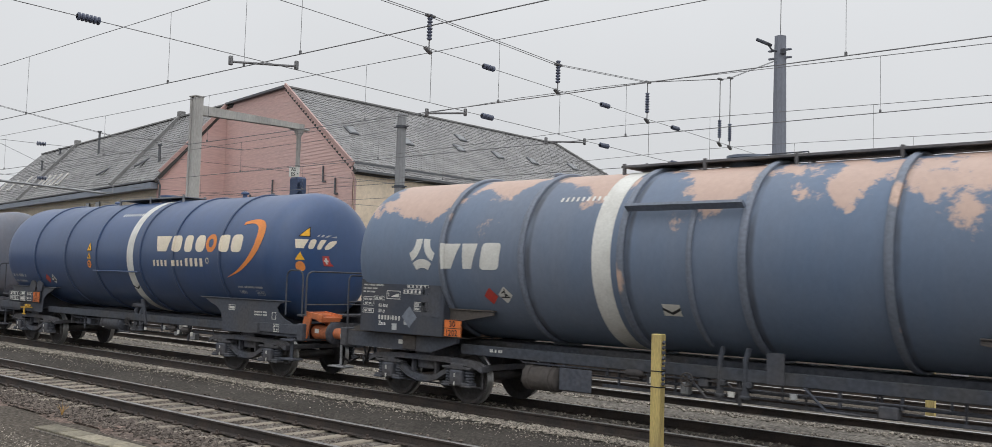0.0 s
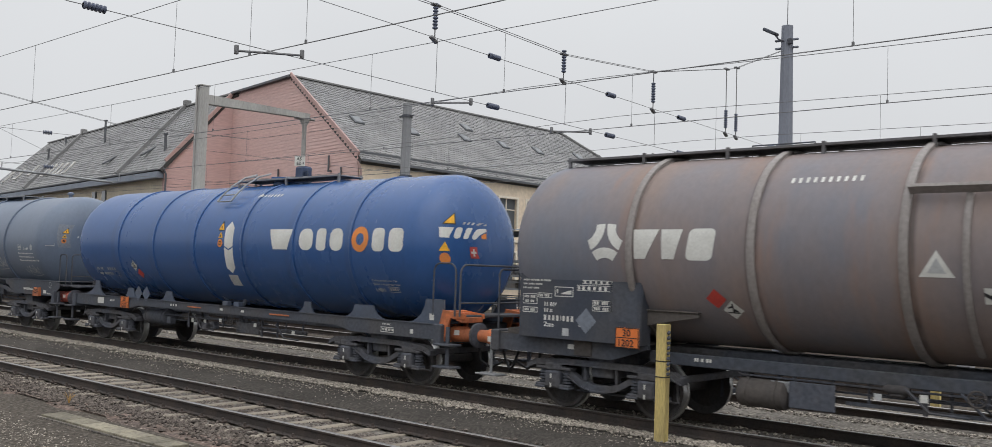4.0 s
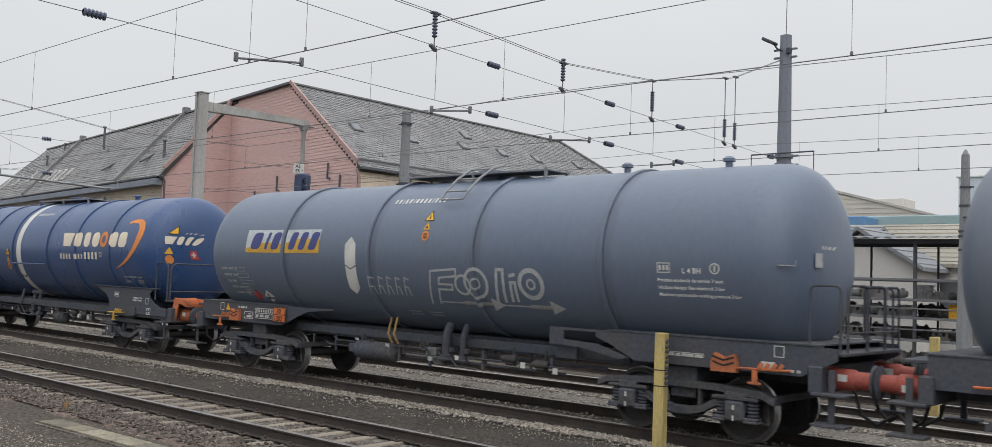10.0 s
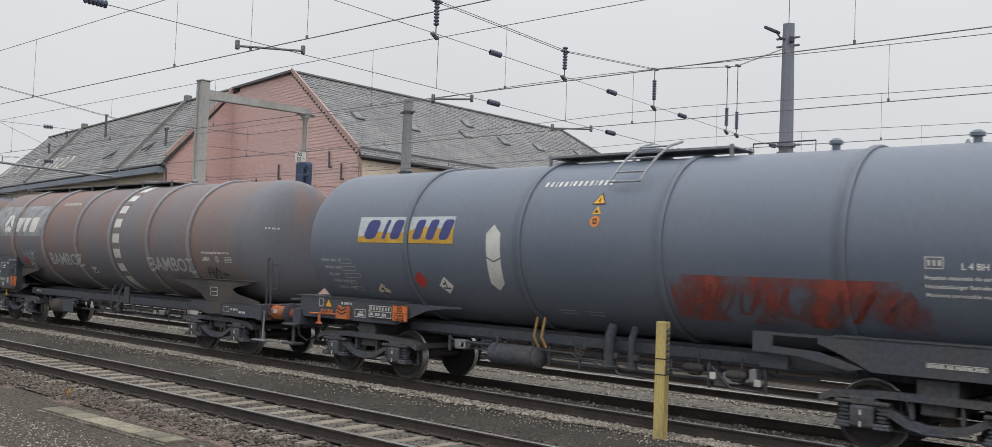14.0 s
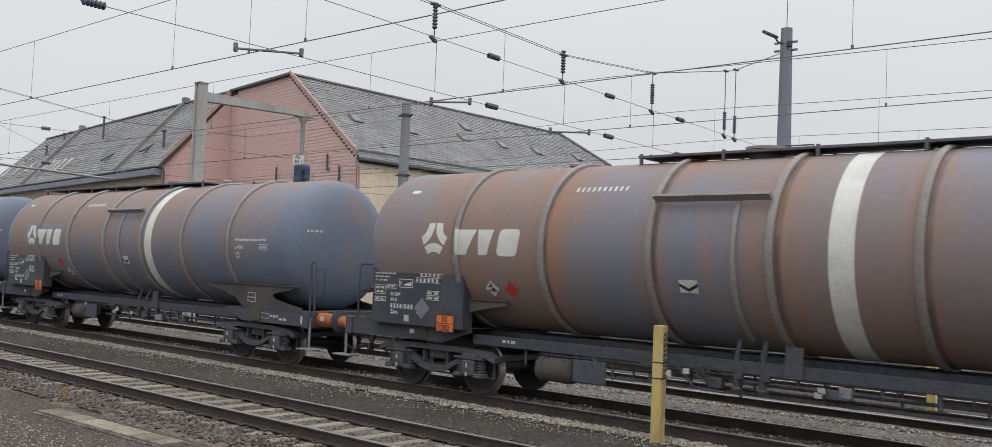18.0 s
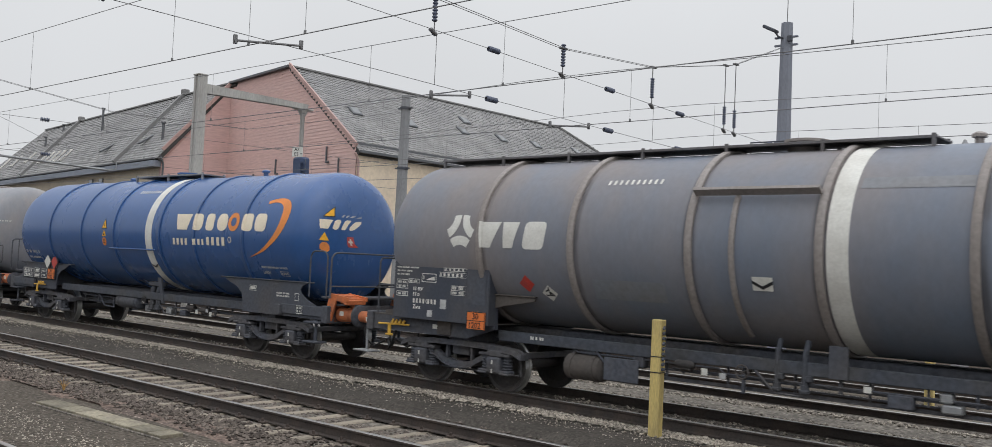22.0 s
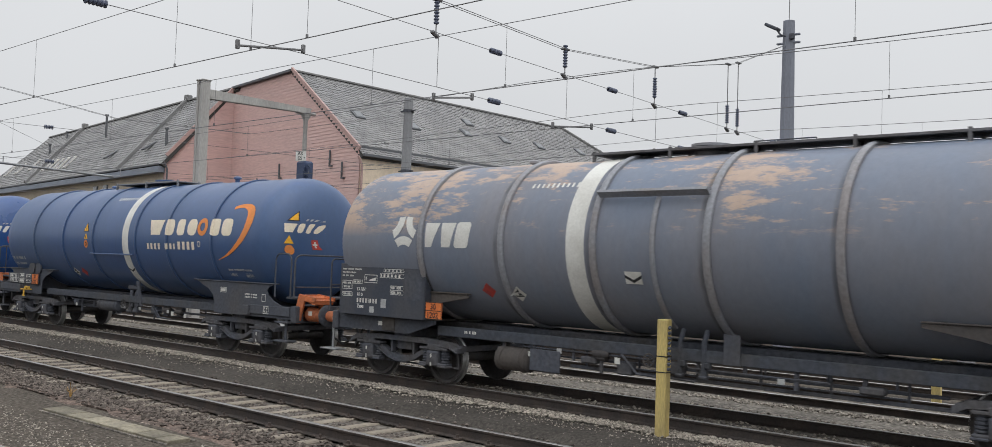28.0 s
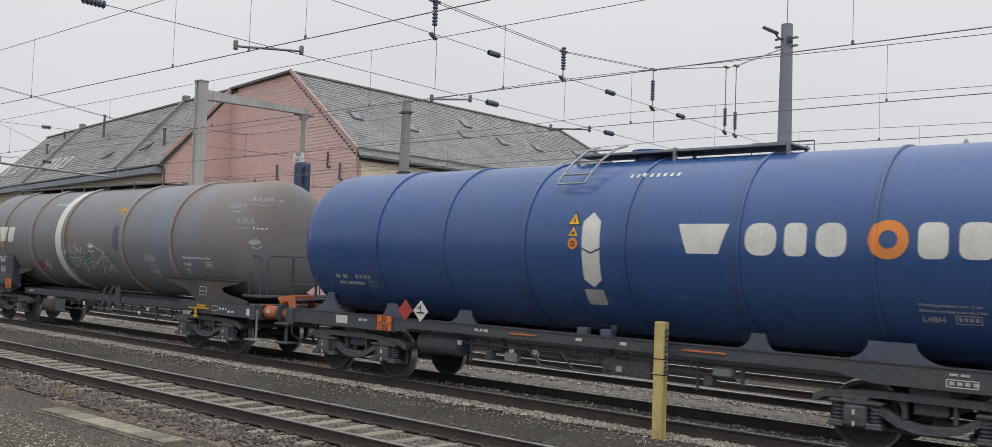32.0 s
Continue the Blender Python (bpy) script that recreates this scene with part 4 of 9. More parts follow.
def ring_wagon(label, paint, hoop_paint, seed, L, hoop_at, band_at, strap, emblem, name_at, plate, placard, chev, code, code_in_line=False, extra=None, saddle_mat=None, logo_patch=None, board_at=(-6.86, -4.5, 1.16, 2.2), rear_walkway=False, lever=None, railing="bars"):
    """Ribbed tank wagon with a white band, a lettered black end board and a roof walkway."""
    w = start_wagon(label)
    k = Tank(6.84, 0.66, 2.7)
    hb = L / 2 - 0.61
    tank_body(w, k, paint, "ribbed tank with weathered paint")
    hoops(w, k, hoop_at, hoop_paint)
    band(w, k, band_at[0], band_at[1], WHITE_MARK, "white reflective band")
    # frame: deep beams over the bogies, a low dark rail between them
    g = Geo()
    g.box((0, 0, 1.0), (2 * hb - 0.3, 0.66, 0.26), 0.01)
    part("centre_sill", g, STEEL_DARK, w)
    for s in (-1, 1):
        plates(w, "sole_bar", [(s * a, b) for a, b in ((4.7, 1.17), (4.7, 1.1), (5.36, 0.89), (hb - 0.1, 0.89), (hb - 0.1, 1.17))], 1.16, STEEL_FRAME, thick=0.07)
        g = Geo()
        g.box((s * (4.7 + hb) / 2, 0, 1.178), (hb - 4.8, 2.4, 0.016), 0)
        part("frame_flange", g, FRAME_BROWN, w)
        add_bogie(w, s * 5.66, WHEELS)
        g = Geo()
        g.box((s * 5.66, 0, 0.88), (0.5, 2.1, 0.2), 0.02)
        part("bolster", g, STEEL_DARK, w)
        sm = saddle_mat or FRAME_BROWN
        plates(w, "saddle", [(s * a, b) for a, b in ((3.85, 1.68), (3.85, 1.63), (4.5, 1.52), (5.0, 1.4), (5.38, 1.19), (7.5, 1.19), (7.5, 1.26), (6.7, 1.38), (6.5, 1.43), (6.44, 1.5), (6.62, 1.56), (7.05, 1.62), (7.3, 1.7), (7.2, 1.72))], 1.17, sm, "swept saddle skirt with a notch")
        for y in (-1.13, 1.13):
            g = Geo()
            g.box((s * 5.55, y, 1.7), (3.4, 0.16, 0.025), 0.008)
            part("flange", g, sm, w)
        g = Geo()
        g.box((s * 5.9, -1.2, 1.04), (0.34, 0.05, 0.26), 0.012)
        part("bracket", g, sm, w)
    for y in (-0.94, 0.94):
        g = Geo()
        g.box((0, y, 0.99), (9.6, 0.07, 0.18), 0.01)
        part("side_rail", g, GIRDER, w)
    add_ends(w, L, ORANGE, "orange", step="single")
    end_platform(w, 1, L, 7.4, railing)
    top_walkway(w, -1.8, 7.2, 4.2) if rear_walkway else top_walkway(w, -6.9, 2.2, 4.2)
    manhole(w, 0.2, hoop_paint)
    valve(w, 2.6, 0.0, hoop_paint)
    valve(w, -3.6, 0.25, hoop_paint)
    gear(w, (-3.36, -2.57, 0.62, 0.21, FRAME_BROWN), (-0.14, 0.86), ((0.33, 0.09, 0.66), (0.73, 0.1, 0.66)), ((-1.85, 4.3, 0.6, -0.75), (-1.6, 4.0, 0.72, -0.5)),
         (-2.54, -1.9, 0.48, 0.84, STEEL_DARK), ((-1.12, 0.84),))
    g = Geo()
    g.box((1.2, -1.0, 1.12), (0.26, 0.03, 0.44), 0.006)
    part("tag_plate", g, STEEL_FRAME, w)
    underside_clutter(w, seed)
    # ledge between the two middle hoops, with a strap below it
    if strap is not None:
        a, b = hoop_at[2] + 0.03, hoop_at[3] - 0.03
        if a < strap < b:
            g = Geo()
            g.add([k.skin(x, v, o) for x in (a, b) for v, o in ((0.75, 0.0), (0.76, 0.13), (0.72, 0.13), (0.7, 0.0))], [(0, 1, 5, 4), (1, 2, 6, 5), (2, 3, 7, 6), (0, 3, 2, 1), (4, 5, 6, 7)])
            part("ledge", g, hoop_paint, w)
            hoops(w, k, [strap], hoop_paint, 0.08, 0.045, (radians(-60), radians(28)))
    # plain shapes in place of the owner's mark
    u, v = emblem
    if logo_patch:
        stick(k, "paint_patch", rect(-5.72, -0.24, -3.3, 0.42), logo_patch, w, "patch of fresher paint behind the mark", 0.003)
    em = []
    for th in (-90, 30, 150):
        cx, cy = u + 0.49 * math.cos(radians(th)), v + 0.03 + 0.49 * math.sin(radians(th))
        arc = lambda r, a: (cx + r * math.cos(radians(th + 180 + a)), cy + r * math.sin(radians(th + 180 + a)))
        em.append(([arc(r, a) for a in range(-36, 37, 9) for r in (0.245, 0.405)], [(2 * i, 2 * i + 1, 2 * i + 3, 2 * i + 2) for i in range(8)]))
    stick(k, "emblem", merge(*em), WHITE_MARK, w, "white three-piece emblem", 0.008)
    n0, n1, nv = name_at
    q = (n1 - n0) / 3
    stick(k, "emblem_block", wedge(n0 - 0.08, nv - 0.22, n0 + q - 0.1, nv + 0.22, 0.42, 0.1), WHITE_MARK, w, "white tapering block", 0.008)
    stick(k, "emblem_block", poly((n0 + q + 0.06, nv - 0.22), (n0 + q + 0.26, nv - 0.22), (n0 + q + 0.4, nv + 0.22), (n0 + q + 0.04, nv + 0.22)), WHITE_MARK, w, "white slanting block", 0.008)
    stick(k, "emblem_block", rounded(n0 + 2 * q - 0.02, nv - 0.23, n1 - 0.06, nv + 0.23, 0.2, 0.15), WHITE_MARK, w, "white rounded block", 0.008)
    # end board
    b0, b1, z0, z1 = board_at
    b0, b1 = b0 - 0.24, b1 - 0.24
    g = Geo()
    g.box(((b0 + b1) / 2, -1.345, (z0 + z1) / 2), (b1 - b0, 0.03, z1 - z0), 0.006)
    for x in (b0, b1):
        g.box((x, -1.22, (z0 + z1) / 2), (0.03, 0.26, z1 - z0), 0.004)
    bd = part("end_board", g, BOARD_BLACK, w, "black board with white lettering")
    y = -1.361
    for q, wd in ((0.09, 0.62), (0.155, 0.42), (0.22, 0.34)):
        stick_flat("marking", bars(b0 + 0.07, z1 - q - 0.03, [wd * f for f in (0.2, 0.3, 0.34)], 0.028, 0.025), y, WHITE_MARK, bd)
    stick_flat("marking", merge(frame_shape(b0 + 0.07, z1 - 0.5, b0 + 0.37, z1 - 0.33, 0.01), bars(b0 + 0.1, z1 - 0.4, [0.1, 0.1], 0.04, 0.03), bars(b0 + 0.12, z1 - 0.475, [0.08, 0.08], 0.04, 0.03),
                                frame_shape(b0 + 0.39, z1 - 0.39, b0 + 0.67, z1 - 0.31, 0.01), bars(b0 + 0.42, z1 - 0.37, [0.07, 0.1], 0.04, 0.03),
                                frame_shape(b0 + 0.07, z1 - 0.64, b0 + 0.38, z1 - 0.55, 0.012), bars(b0 + 0.11, z1 - 0.615, [0.09, 0.1], 0.04, 0.03)), y, WHITE_MARK, bd)
    stick_flat("symbol", merge(frame_shape(b0 + 0.73, z1 - 0.36, b0 + 1.1, z1 - 0.2, 0.012), poly((b0 + 0.85, z1 - 0.32), (b0 + 1.06, z1 - 0.32), (b0 + 1.06, z1 - 0.25), (b0 + 0.9, z1 - 0.29)), bars(b0 + 0.77, z1 - 0.31, [0.03], 0.07)), y, WHITE_MARK, bd, "pictogram in a white frame")
    stick_flat("marking", merge(frame_shape(b0 + 1.28, z1 - 0.14, b0 + 1.84, z1 - 0.08, 0.008), bars(b0 + 1.31, z1 - 0.13, [0.05] * 5, 0.04, 0.055), frame_shape(b0 + 1.18, z1 - 0.25, b0 + 1.84, z1 - 0.16, 0.008), bars(b0 + 1.2, z1 - 0.235, [0.04] + [0.07] * 5, 0.055, 0.035)), y, WHITE_MARK, bd)
    stick_flat("marking", merge(frame_shape(b0 + 1.48, z1 - 0.56, b0 + 1.84, z1 - 0.39, 0.01), rect(b0 + 1.48, z1 - 0.48, b0 + 1.84, z1 - 0.47), bars(b0 + 1.51, z1 - 0.455, [0.1, 0.12], 0.05, 0.05), bars(b0 + 1.51, z1 - 0.54, [0.12, 0.12], 0.045, 0.04)), y, WHITE_MARK, bd)
    for wd, dx, q, wid in (("RIV", 0.12, 0.52, 0.13), ("D", 0.12, 0.62, 0.05), ("Zans", 0.0, 0.85, 0.2)):
        stick_flat("marking", words_fit(wd, b0 + 0.52 + dx, z1 - q, wid), y, LETTER_WHITE, bd)
    for q in (0.52, 0.62):
        stick_flat("number", bars(b0 + 0.52, z1 - q, [0.035, 0.035], 0.065, 0.015), y, WHITE_MARK, bd)
    stick_flat("number", bars(b0 + 0.52, z1 - 0.75, [0.062] * 4 + [0.02] + [0.062] * 3, 0.085, 0.022), y, WHITE_MARK, bd, "wagon number as plain bars")
    for q in (rect(b0 + 0.9, z0 + 0.06, b0 + 1.03, z0 + 0.18), rect(b0 + 1.22, z1 - 0.82, b0 + 1.37, z1 - 0.65)):
        stick_flat("label", q, y, DULL_MARK, bd, "small pale label")
    if seed in (1, 4, 7, 8):
        p = stick_flat("placard", diamond(b0 + 1.36, z0 + 0.32, 0.2), y - 0.002, PALE_GREY, bd, "faded diamond placard holder")
    stick_flat("panel", rect(b1 - 0.56, z0 + 0.34, b1 - 0.06, z1 - 0.12), y, STEEL_FRAME, bd)
    hazard_plate(w, plate[0] - 0.17, plate[1], -1.38)
    # tank code beside the far end
    stick(k, "marking", words_fit("Höchstzulässiger Betriebsdruck 3 bar", code[0], code[1] + 0.13, 1.18), LETTER_WHITE, w, "line of small white lettering")
    stick(k, "marking", words_fit("L4BH" if code_in_line else "L 4 BH", code[0], code[1] - 0.05, 0.3), LETTER_WHITE, w, "tank code in white letters")
    cx, cy = (code[0] + 0.62, code[1]) if code_in_line else (code[0] + 0.1, code[1] - 0.19)
    stick(k, "marking", merge(ring_shape(cx, cy, 0.06, 0.076), frame_shape(code[0] + 0.92, code[1] - 0.07, code[0] + 1.22, code[1] + 0.06, 0.012), bars(code[0] + 0.96, code[1] - 0.035, [0.05] * 4, 0.06, 0.014)), WHITE_MARK, w)
    stick(k, "marking", words_fit("2", cx - 0.025, cy - 0.035, 0.05), LETTER_WHITE, w)
    c0, cv = chev
    p = stick(k, "chevron_plate", rect(c0 - 0.15, cv - 0.1, c0 + 0.15, cv + 0.1), WHITE_MARK, w, "white plate with a black chevron", 0.02)
    stick(k, "chevron", poly((c0 - 0.15, cv + 0.05), (c0, cv - 0.03), (c0 + 0.15, cv + 0.05), (c0 + 0.15, cv), (c0, cv - 0.08), (c0 - 0.15, cv)), BLACK_MARK, p, off=0.024)
    stick(k, "marking", bars(-2.5, 0.98, [0.06] * 10, 0.1, 0.045), WHITE_MARK, w, "wagon number as plain bars")
    if seed in (7, 8):
        stick(k, "marking", rect(-6.55, 1.02, -6.1, 1.2, 0.02), PATCH_GREY, w, "fresher patch near the top edge", 0.004)
        stick(k, "marking", rounded(-6.42, 1.07, -6.2, 1.15, 0.5), WHITE_MARK, w, "white spot on a fresher patch")
    stick(k, "end_number", bars(7.55, 0.25, [0.05, 0.05, 0.09, 0.06], 0.045, 0.03), WHITE_MARK, w)
    placards(w, k, placard[0], placard[1], 0.16)
    stick_flat("marking", merge(frame_shape(5.55, 1.32, 5.85, 1.52, 0.012), rect(5.57, 1.41, 5.83, 1.425), frame_shape(6.1, 0.98, 6.36, 1.1, 0.01), bars(6.42, 1.02, [0.08, 0.1, 0.06], 0.05), bars(6.75, 0.97, [0.12, 0.12], 0.05), rect(7.5, 0.95, 7.62, 1.1)), -1.197, WHITE_MARK, w)
    stick_flat("marking", merge(bars(-3.9, 1.0, [0.08, 0.05, 0.1], 0.05), rect(-6.2, 1.0, -6.08, 1.08)), -1.197, WHITE_MARK, w)
    if lever:
        yellow_lever(w, lever, 1.0, -1.24)
    if extra:
        extra(w, k)
    return w, L


def name_row(tank, wagon, spans, v, h, mat, label):
    """A row of plain rounded shapes, one of them an orange ring, in place of the owner's name."""
    for i, (u0, u1) in enumerate(spans):
        if i == 4:
            stick(tank, "orange_ring", ring_shape((u0 + u1) / 2, v + h * 0.52, h * 0.27, (u1 - u0) / 2), ORANGE_MARK, wagon, "orange ring" if label else "")
        elif i == 0:
            stick(tank, "name_block", wedge(u0, v, u1, v + h, 0.62), mat, wagon, label)
        else:
            stick(tank, "name_block", rounded(u0 + 0.02, v - 0.01, u1 - 0.01, v + h + 0.01, 0.4 if i in (1, 3) else 0.3), mat, wagon, label)


END_NAME = [(0.0, 0.29), (0.31, 0.48), (0.52, 0.66), (0.7, 0.86), (0.88, 1.07), (1.1, 1.24), (1.27, 1.44)]


def end_signs(wagon, k, u, mat):
    """Small name row, red cross plate and warning signs on the rounded end."""
    name_row(k, wagon, [(u + a, u + b) for a, b in END_NAME], 0.17, 0.2, mat, "")
    stick(k, "marking", bars(u + 0.42, 0.44, [0.05] * 7, 0.05, 0.025), DULL_MARK, wagon)
    stick(k, "red_plate", rect(u + 0.72, -0.2, u + 0.9, 0.02), RED_MARK, wagon, "small red plate with a white cross", 0.008)
    stick(k, "white_cross", merge(rect(u + 0.79, -0.16, u + 0.83, -0.02), rect(u + 0.75, -0.11, u + 0.87, -0.07)), WHITE_MARK, wagon, off=0.011)
    stick(k, "warning_sign", poly((u + 0.04, 0.43), (u + 0.3, 0.43), (u + 0.17, 0.68)), BLACK_MARK, wagon, off=0.007)
    stick(k, "sign_field", poly((u + 0.07, 0.45), (u + 0.27, 0.45), (u + 0.17, 0.64)), AMBER_MARK, wagon, off=0.0095)
    stick(k, "warning_sign", poly((u + 0.06, -0.08), (u + 0.28, -0.08), (u + 0.17, 0.1)), AMBER_MARK, wagon, off=0.007)
    stick(k, "round_sign", disc(u + 0.17, -0.22, 0.11), ORANGE_MARK, wagon, off=0.007)


def blue_banded_wagon(label, paint, hoop_paint, seed, L, o, hoop_at, band_at, warn, placard=None):
    """Blue ribbed tank wagon with a white band, a row of cream shapes and an orange swoosh; o shifts the markings."""
    w = start_wagon(label)
    k = Tank(6.45, 0.77, 2.7)
    hb = L / 2 - 0.61
    tank_body(w, k, paint, "deep blue tank, dusty towards the top")
    hoops(w, k, hoop_at, hoop_paint, 0.075, 0.036)
    c0 = band_at
    band(w, k, c0, c0 + 0.31, WHITE_MARK, "white reflective band")
    stick(k, "chevron", poly((c0, -0.82), (c0 + 0.155, -0.9), (c0 + 0.31, -0.82), (c0 + 0.31, -0.87), (c0 + 0.155, -0.95), (c0, -0.87)), BLACK_MARK, w, "thin black chevron on the band", 0.012)
    g = Geo()
    g.box((0, 0, 1.0), (2 * hb - 0.3, 0.66, 0.26), 0.01)
    part("centre_sill", g, STEEL_DARK, w)
    for s in (-1, 1):
        # side plate with swept ends, a flange along the tank above it
        plates(w, "skirt_plate", [(s * a, b) for a, b in ((3.95, 1.64), (4.19, 1.54), (4.45, 1.46), (4.64, 1.32), (4.7, 1.1), (4.7, 0.92), (hb - 0.15, 0.92), (hb - 0.15, 1.18), (7.3, 1.2), (7.0, 1.3), (6.8, 1.42), (6.76, 1.5), (6.85, 1.6), (7.1, 1.66))], 1.18, STEEL_FRAME, "dark grey side plate with swept ends")
        for y in (-1.15, 1.15):
            g = Geo()
            g.box((s * 5.45, y, 1.66), (3.3, 0.14, 0.025), 0.008)
            part("flange", g, STEEL_FRAME, w)
        for x in (4.95, 6.3):
            g = Geo()
            g.box((s * x, 0, 1.3), (0.03, 2.3, 0.5), 0)
            part("rib", g, STEEL_FRAME, w)
        g = Geo()
        g.box((s * 6.1, -1.24, 1.05), (0.2, 0.1, 0.22), 0.012)
        g.box((s * 6.9, -1.21, 1.08), (1.5, 0.04, 0.2), 0.008)
        part("bracket", g, STEEL_FRAME, w)
        add_bogie(w, s * 5.5, WHEELS)
        g = Geo()
        g.box((s * 5.5, 0, 0.88), (0.5, 2.1, 0.2), 0.02)
        part("bolster", g, STEEL_DARK, w)
    for y in (-1.0, 1.0):
        g = Geo()
        g.box((0, y, 1.02), (9.3, 0.07, 0.18), 0.01)
        part("side_rail", g, GIRDER, w)
    add_ends(w, L, ORANGE, "orange", True, (1,) if seed % 2 else (-1, 1), step="under")
    end_platform(w, 1, L, 7.6, "wide")
    end_platform(w, -1, L, 7.6, "nested")
    top_walkway(w, -1.9, 1.5, 4.2, 0.0, WALK_PALE)
    manhole(w, 0.0, hoop_paint)
    valve(w, -3.2, 0.2, hoop_paint)
    valve(w, 3.6, 0.0, hoop_paint)
    if band_at < 0:
        cyl, wheel, legs, strut = (0.85, 1.45, 0.63, 0.16, STEEL_FRAME), (-0.32, 0.91), ((-0.51, 0.15, 0.62), (-0.12, 0.15, 0.64)), ((-1.07, 1.4), (-1.31, 0.92))
    else:
        cyl, wheel, legs, strut = (-1.5, -0.3, 0.8, 0.18, STEEL_FRAME), (0.12, 0.9), ((0.35, 0.15, 0.66), (0.65, 0.15, 0.68)), ((0.8, 1.5), (1.02, 0.86))
    gear(w, cyl, wheel, legs, ((1.5, 4.4, 0.78, -0.8), (-4.0, -1.8, 0.66, -0.5)), None, ((2.15, 0.8), (2.75, 0.78)))
    g = Geo()
    g.box(((legs[0][0] + legs[1][0]) / 2, -0.93, 1.32), (legs[1][0] - legs[0][0] + 0.3, 0.16, 0.1), 0.02)
    part("pipe_bridge", g, STEEL_FRAME, w)
    (xa, za), (xb, zb) = strut
    g = Geo()
    g.prism([(xa - 0.08, za), (xa + 0.08, za), (xb + 0.05, zb), (xb - 0.05, zb)] if zb > za else [(xb - 0.05, zb), (xb + 0.05, zb), (xa + 0.08, za), (xa - 0.08, za)], -1.06, -1.02)
    part("strut", g, STEEL_FRAME, w)
    underside_clutter(w, seed + 40)
    handrail(w, [k.skin(-1.15, -0.44, 0.05), k.skin(1.22, -0.44, 0.05)], 0.02, hoop_paint, "bar")
    # plain shapes in place of the owner's name
    name_row(k, w, [(a + o, b + o) for a, b in ((2.02, 2.71), (2.78, 3.24), (3.34, 3.71), (3.81, 4.25), (4.27, 4.7), (4.84, 5.23), (5.28, 5.73))], 0.07, 0.38, CREAM_MARK, "cream rounded shape")
    stick(k, "lettering_line", bars(1.96 + o, -0.29, [0.12, 0.13, 0.13, 0.13], 0.15, 0.05), CREAM_MARK, w, "line of cream lettering as plain bars")
    stick(k, "lettering_line", merge(bars(2.86 + o, -0.28, [0.13, 0.13, 0.1], 0.14, 0.05), bars(3.42 + o, -0.28, [0.16] * 4, 0.19, 0.05), ring_shape(4.37 + o, -0.14, 0.05, 0.068)), CREAM_MARK, w)
    a = [(5.56, 0.77), (5.85, 0.83), (6.15, 0.82), (6.36, 0.72), (6.46, 0.54), (6.44, 0.3), (6.28, 0.04), (6.0, -0.18), (5.6, -0.38), (5.05, -0.53)]
    b = [(5.57, 0.69), (5.82, 0.73), (6.03, 0.7), (6.17, 0.6), (6.21, 0.44), (6.17, 0.22), (6.02, 0.0), (5.78, -0.2), (5.48, -0.37), (5.05, -0.53)]
    m = 4
    def fine(line):
        out = []
        for i in range(len(line) - 1):
            p0, p1, p2, p3 = line[max(i - 1, 0)], line[i], line[i + 1], line[min(i + 2, len(line) - 1)]
            for j in range(m):
                f = j / m
                out.append(tuple(0.5 * (2 * p1[c] + (p2[c] - p0[c]) * f + (2 * p0[c] - 5 * p1[c] + 4 * p2[c] - p3[c]) * f * f + (3 * p1[c] - p0[c] - 3 * p2[c] + p3[c]) * f ** 3) for c in (0, 1)))
        return out + [line[-1]]
    a, b = [[(p + o, q) for p, q in fine(l)] for l in (a, b)]
    n = len(a)
    stick(k, "swoosh", (a + b, [(i, i + 1, n + i + 1, n + i) for i in range(n - 2)] + [(n - 2, n - 1, 2 * n - 2)]), ORANGE_MARK, w, "orange curved swoosh")
    end_signs(w, k, 7.22, CREAM_MARK)
    warning_set(w, k, warn[0], warn[1], k=1.0)
    stick(k, "marking", bars(5.41 + o, -0.76, [0.2, 0.4, 0.27], 0.045, 0.03), DULL_MARK, w)
    stick(k, "marking", words_fit("L4BH", 5.4 + o, -0.91, 0.26), DULL_MARK, w)
    stick(k, "marking", merge(frame_shape(6.03 + o, -0.94, 6.32 + o, -0.82, 0.012), bars(6.06 + o, -0.91, [0.05] * 4, 0.06, 0.012)), DULL_MARK, w)
    stick(k, "marking", bars(-6.55, -0.72, [0.14, 0.14, 0.3, 0.1], 0.09, 0.08), DULL_MARK, w)
    stick(k, "marking", bars(-6.5, -0.9, [0.2, 0.5], 0.07, 0.06), DULL_MARK, w)
    stick(k, "marking", bars(-0.4, 1.1, [0.07] * 9, 0.1, 0.05), WHITE_MARK, w)
    if placard is None:
        for x, mt in ((-5.19, WHITE_MARK), (-4.74, RED_MARK)):
            stick_flat("placard", diamond(x, 1.71, 0.21), -1.26, mt, w, "diamond placard on the frame")
    else:
        placards(w, k, placard[0], placard[1], 0.16)
    xp = -4.97 + o
    g = Geo()
    g.box((xp - 0.88, -1.24, 1.36), (2.2, 0.025, 0.3), 0.006)
    bd = part("frame_board", g, STEEL_FRAME, w, "grey frame plate with white lettering")
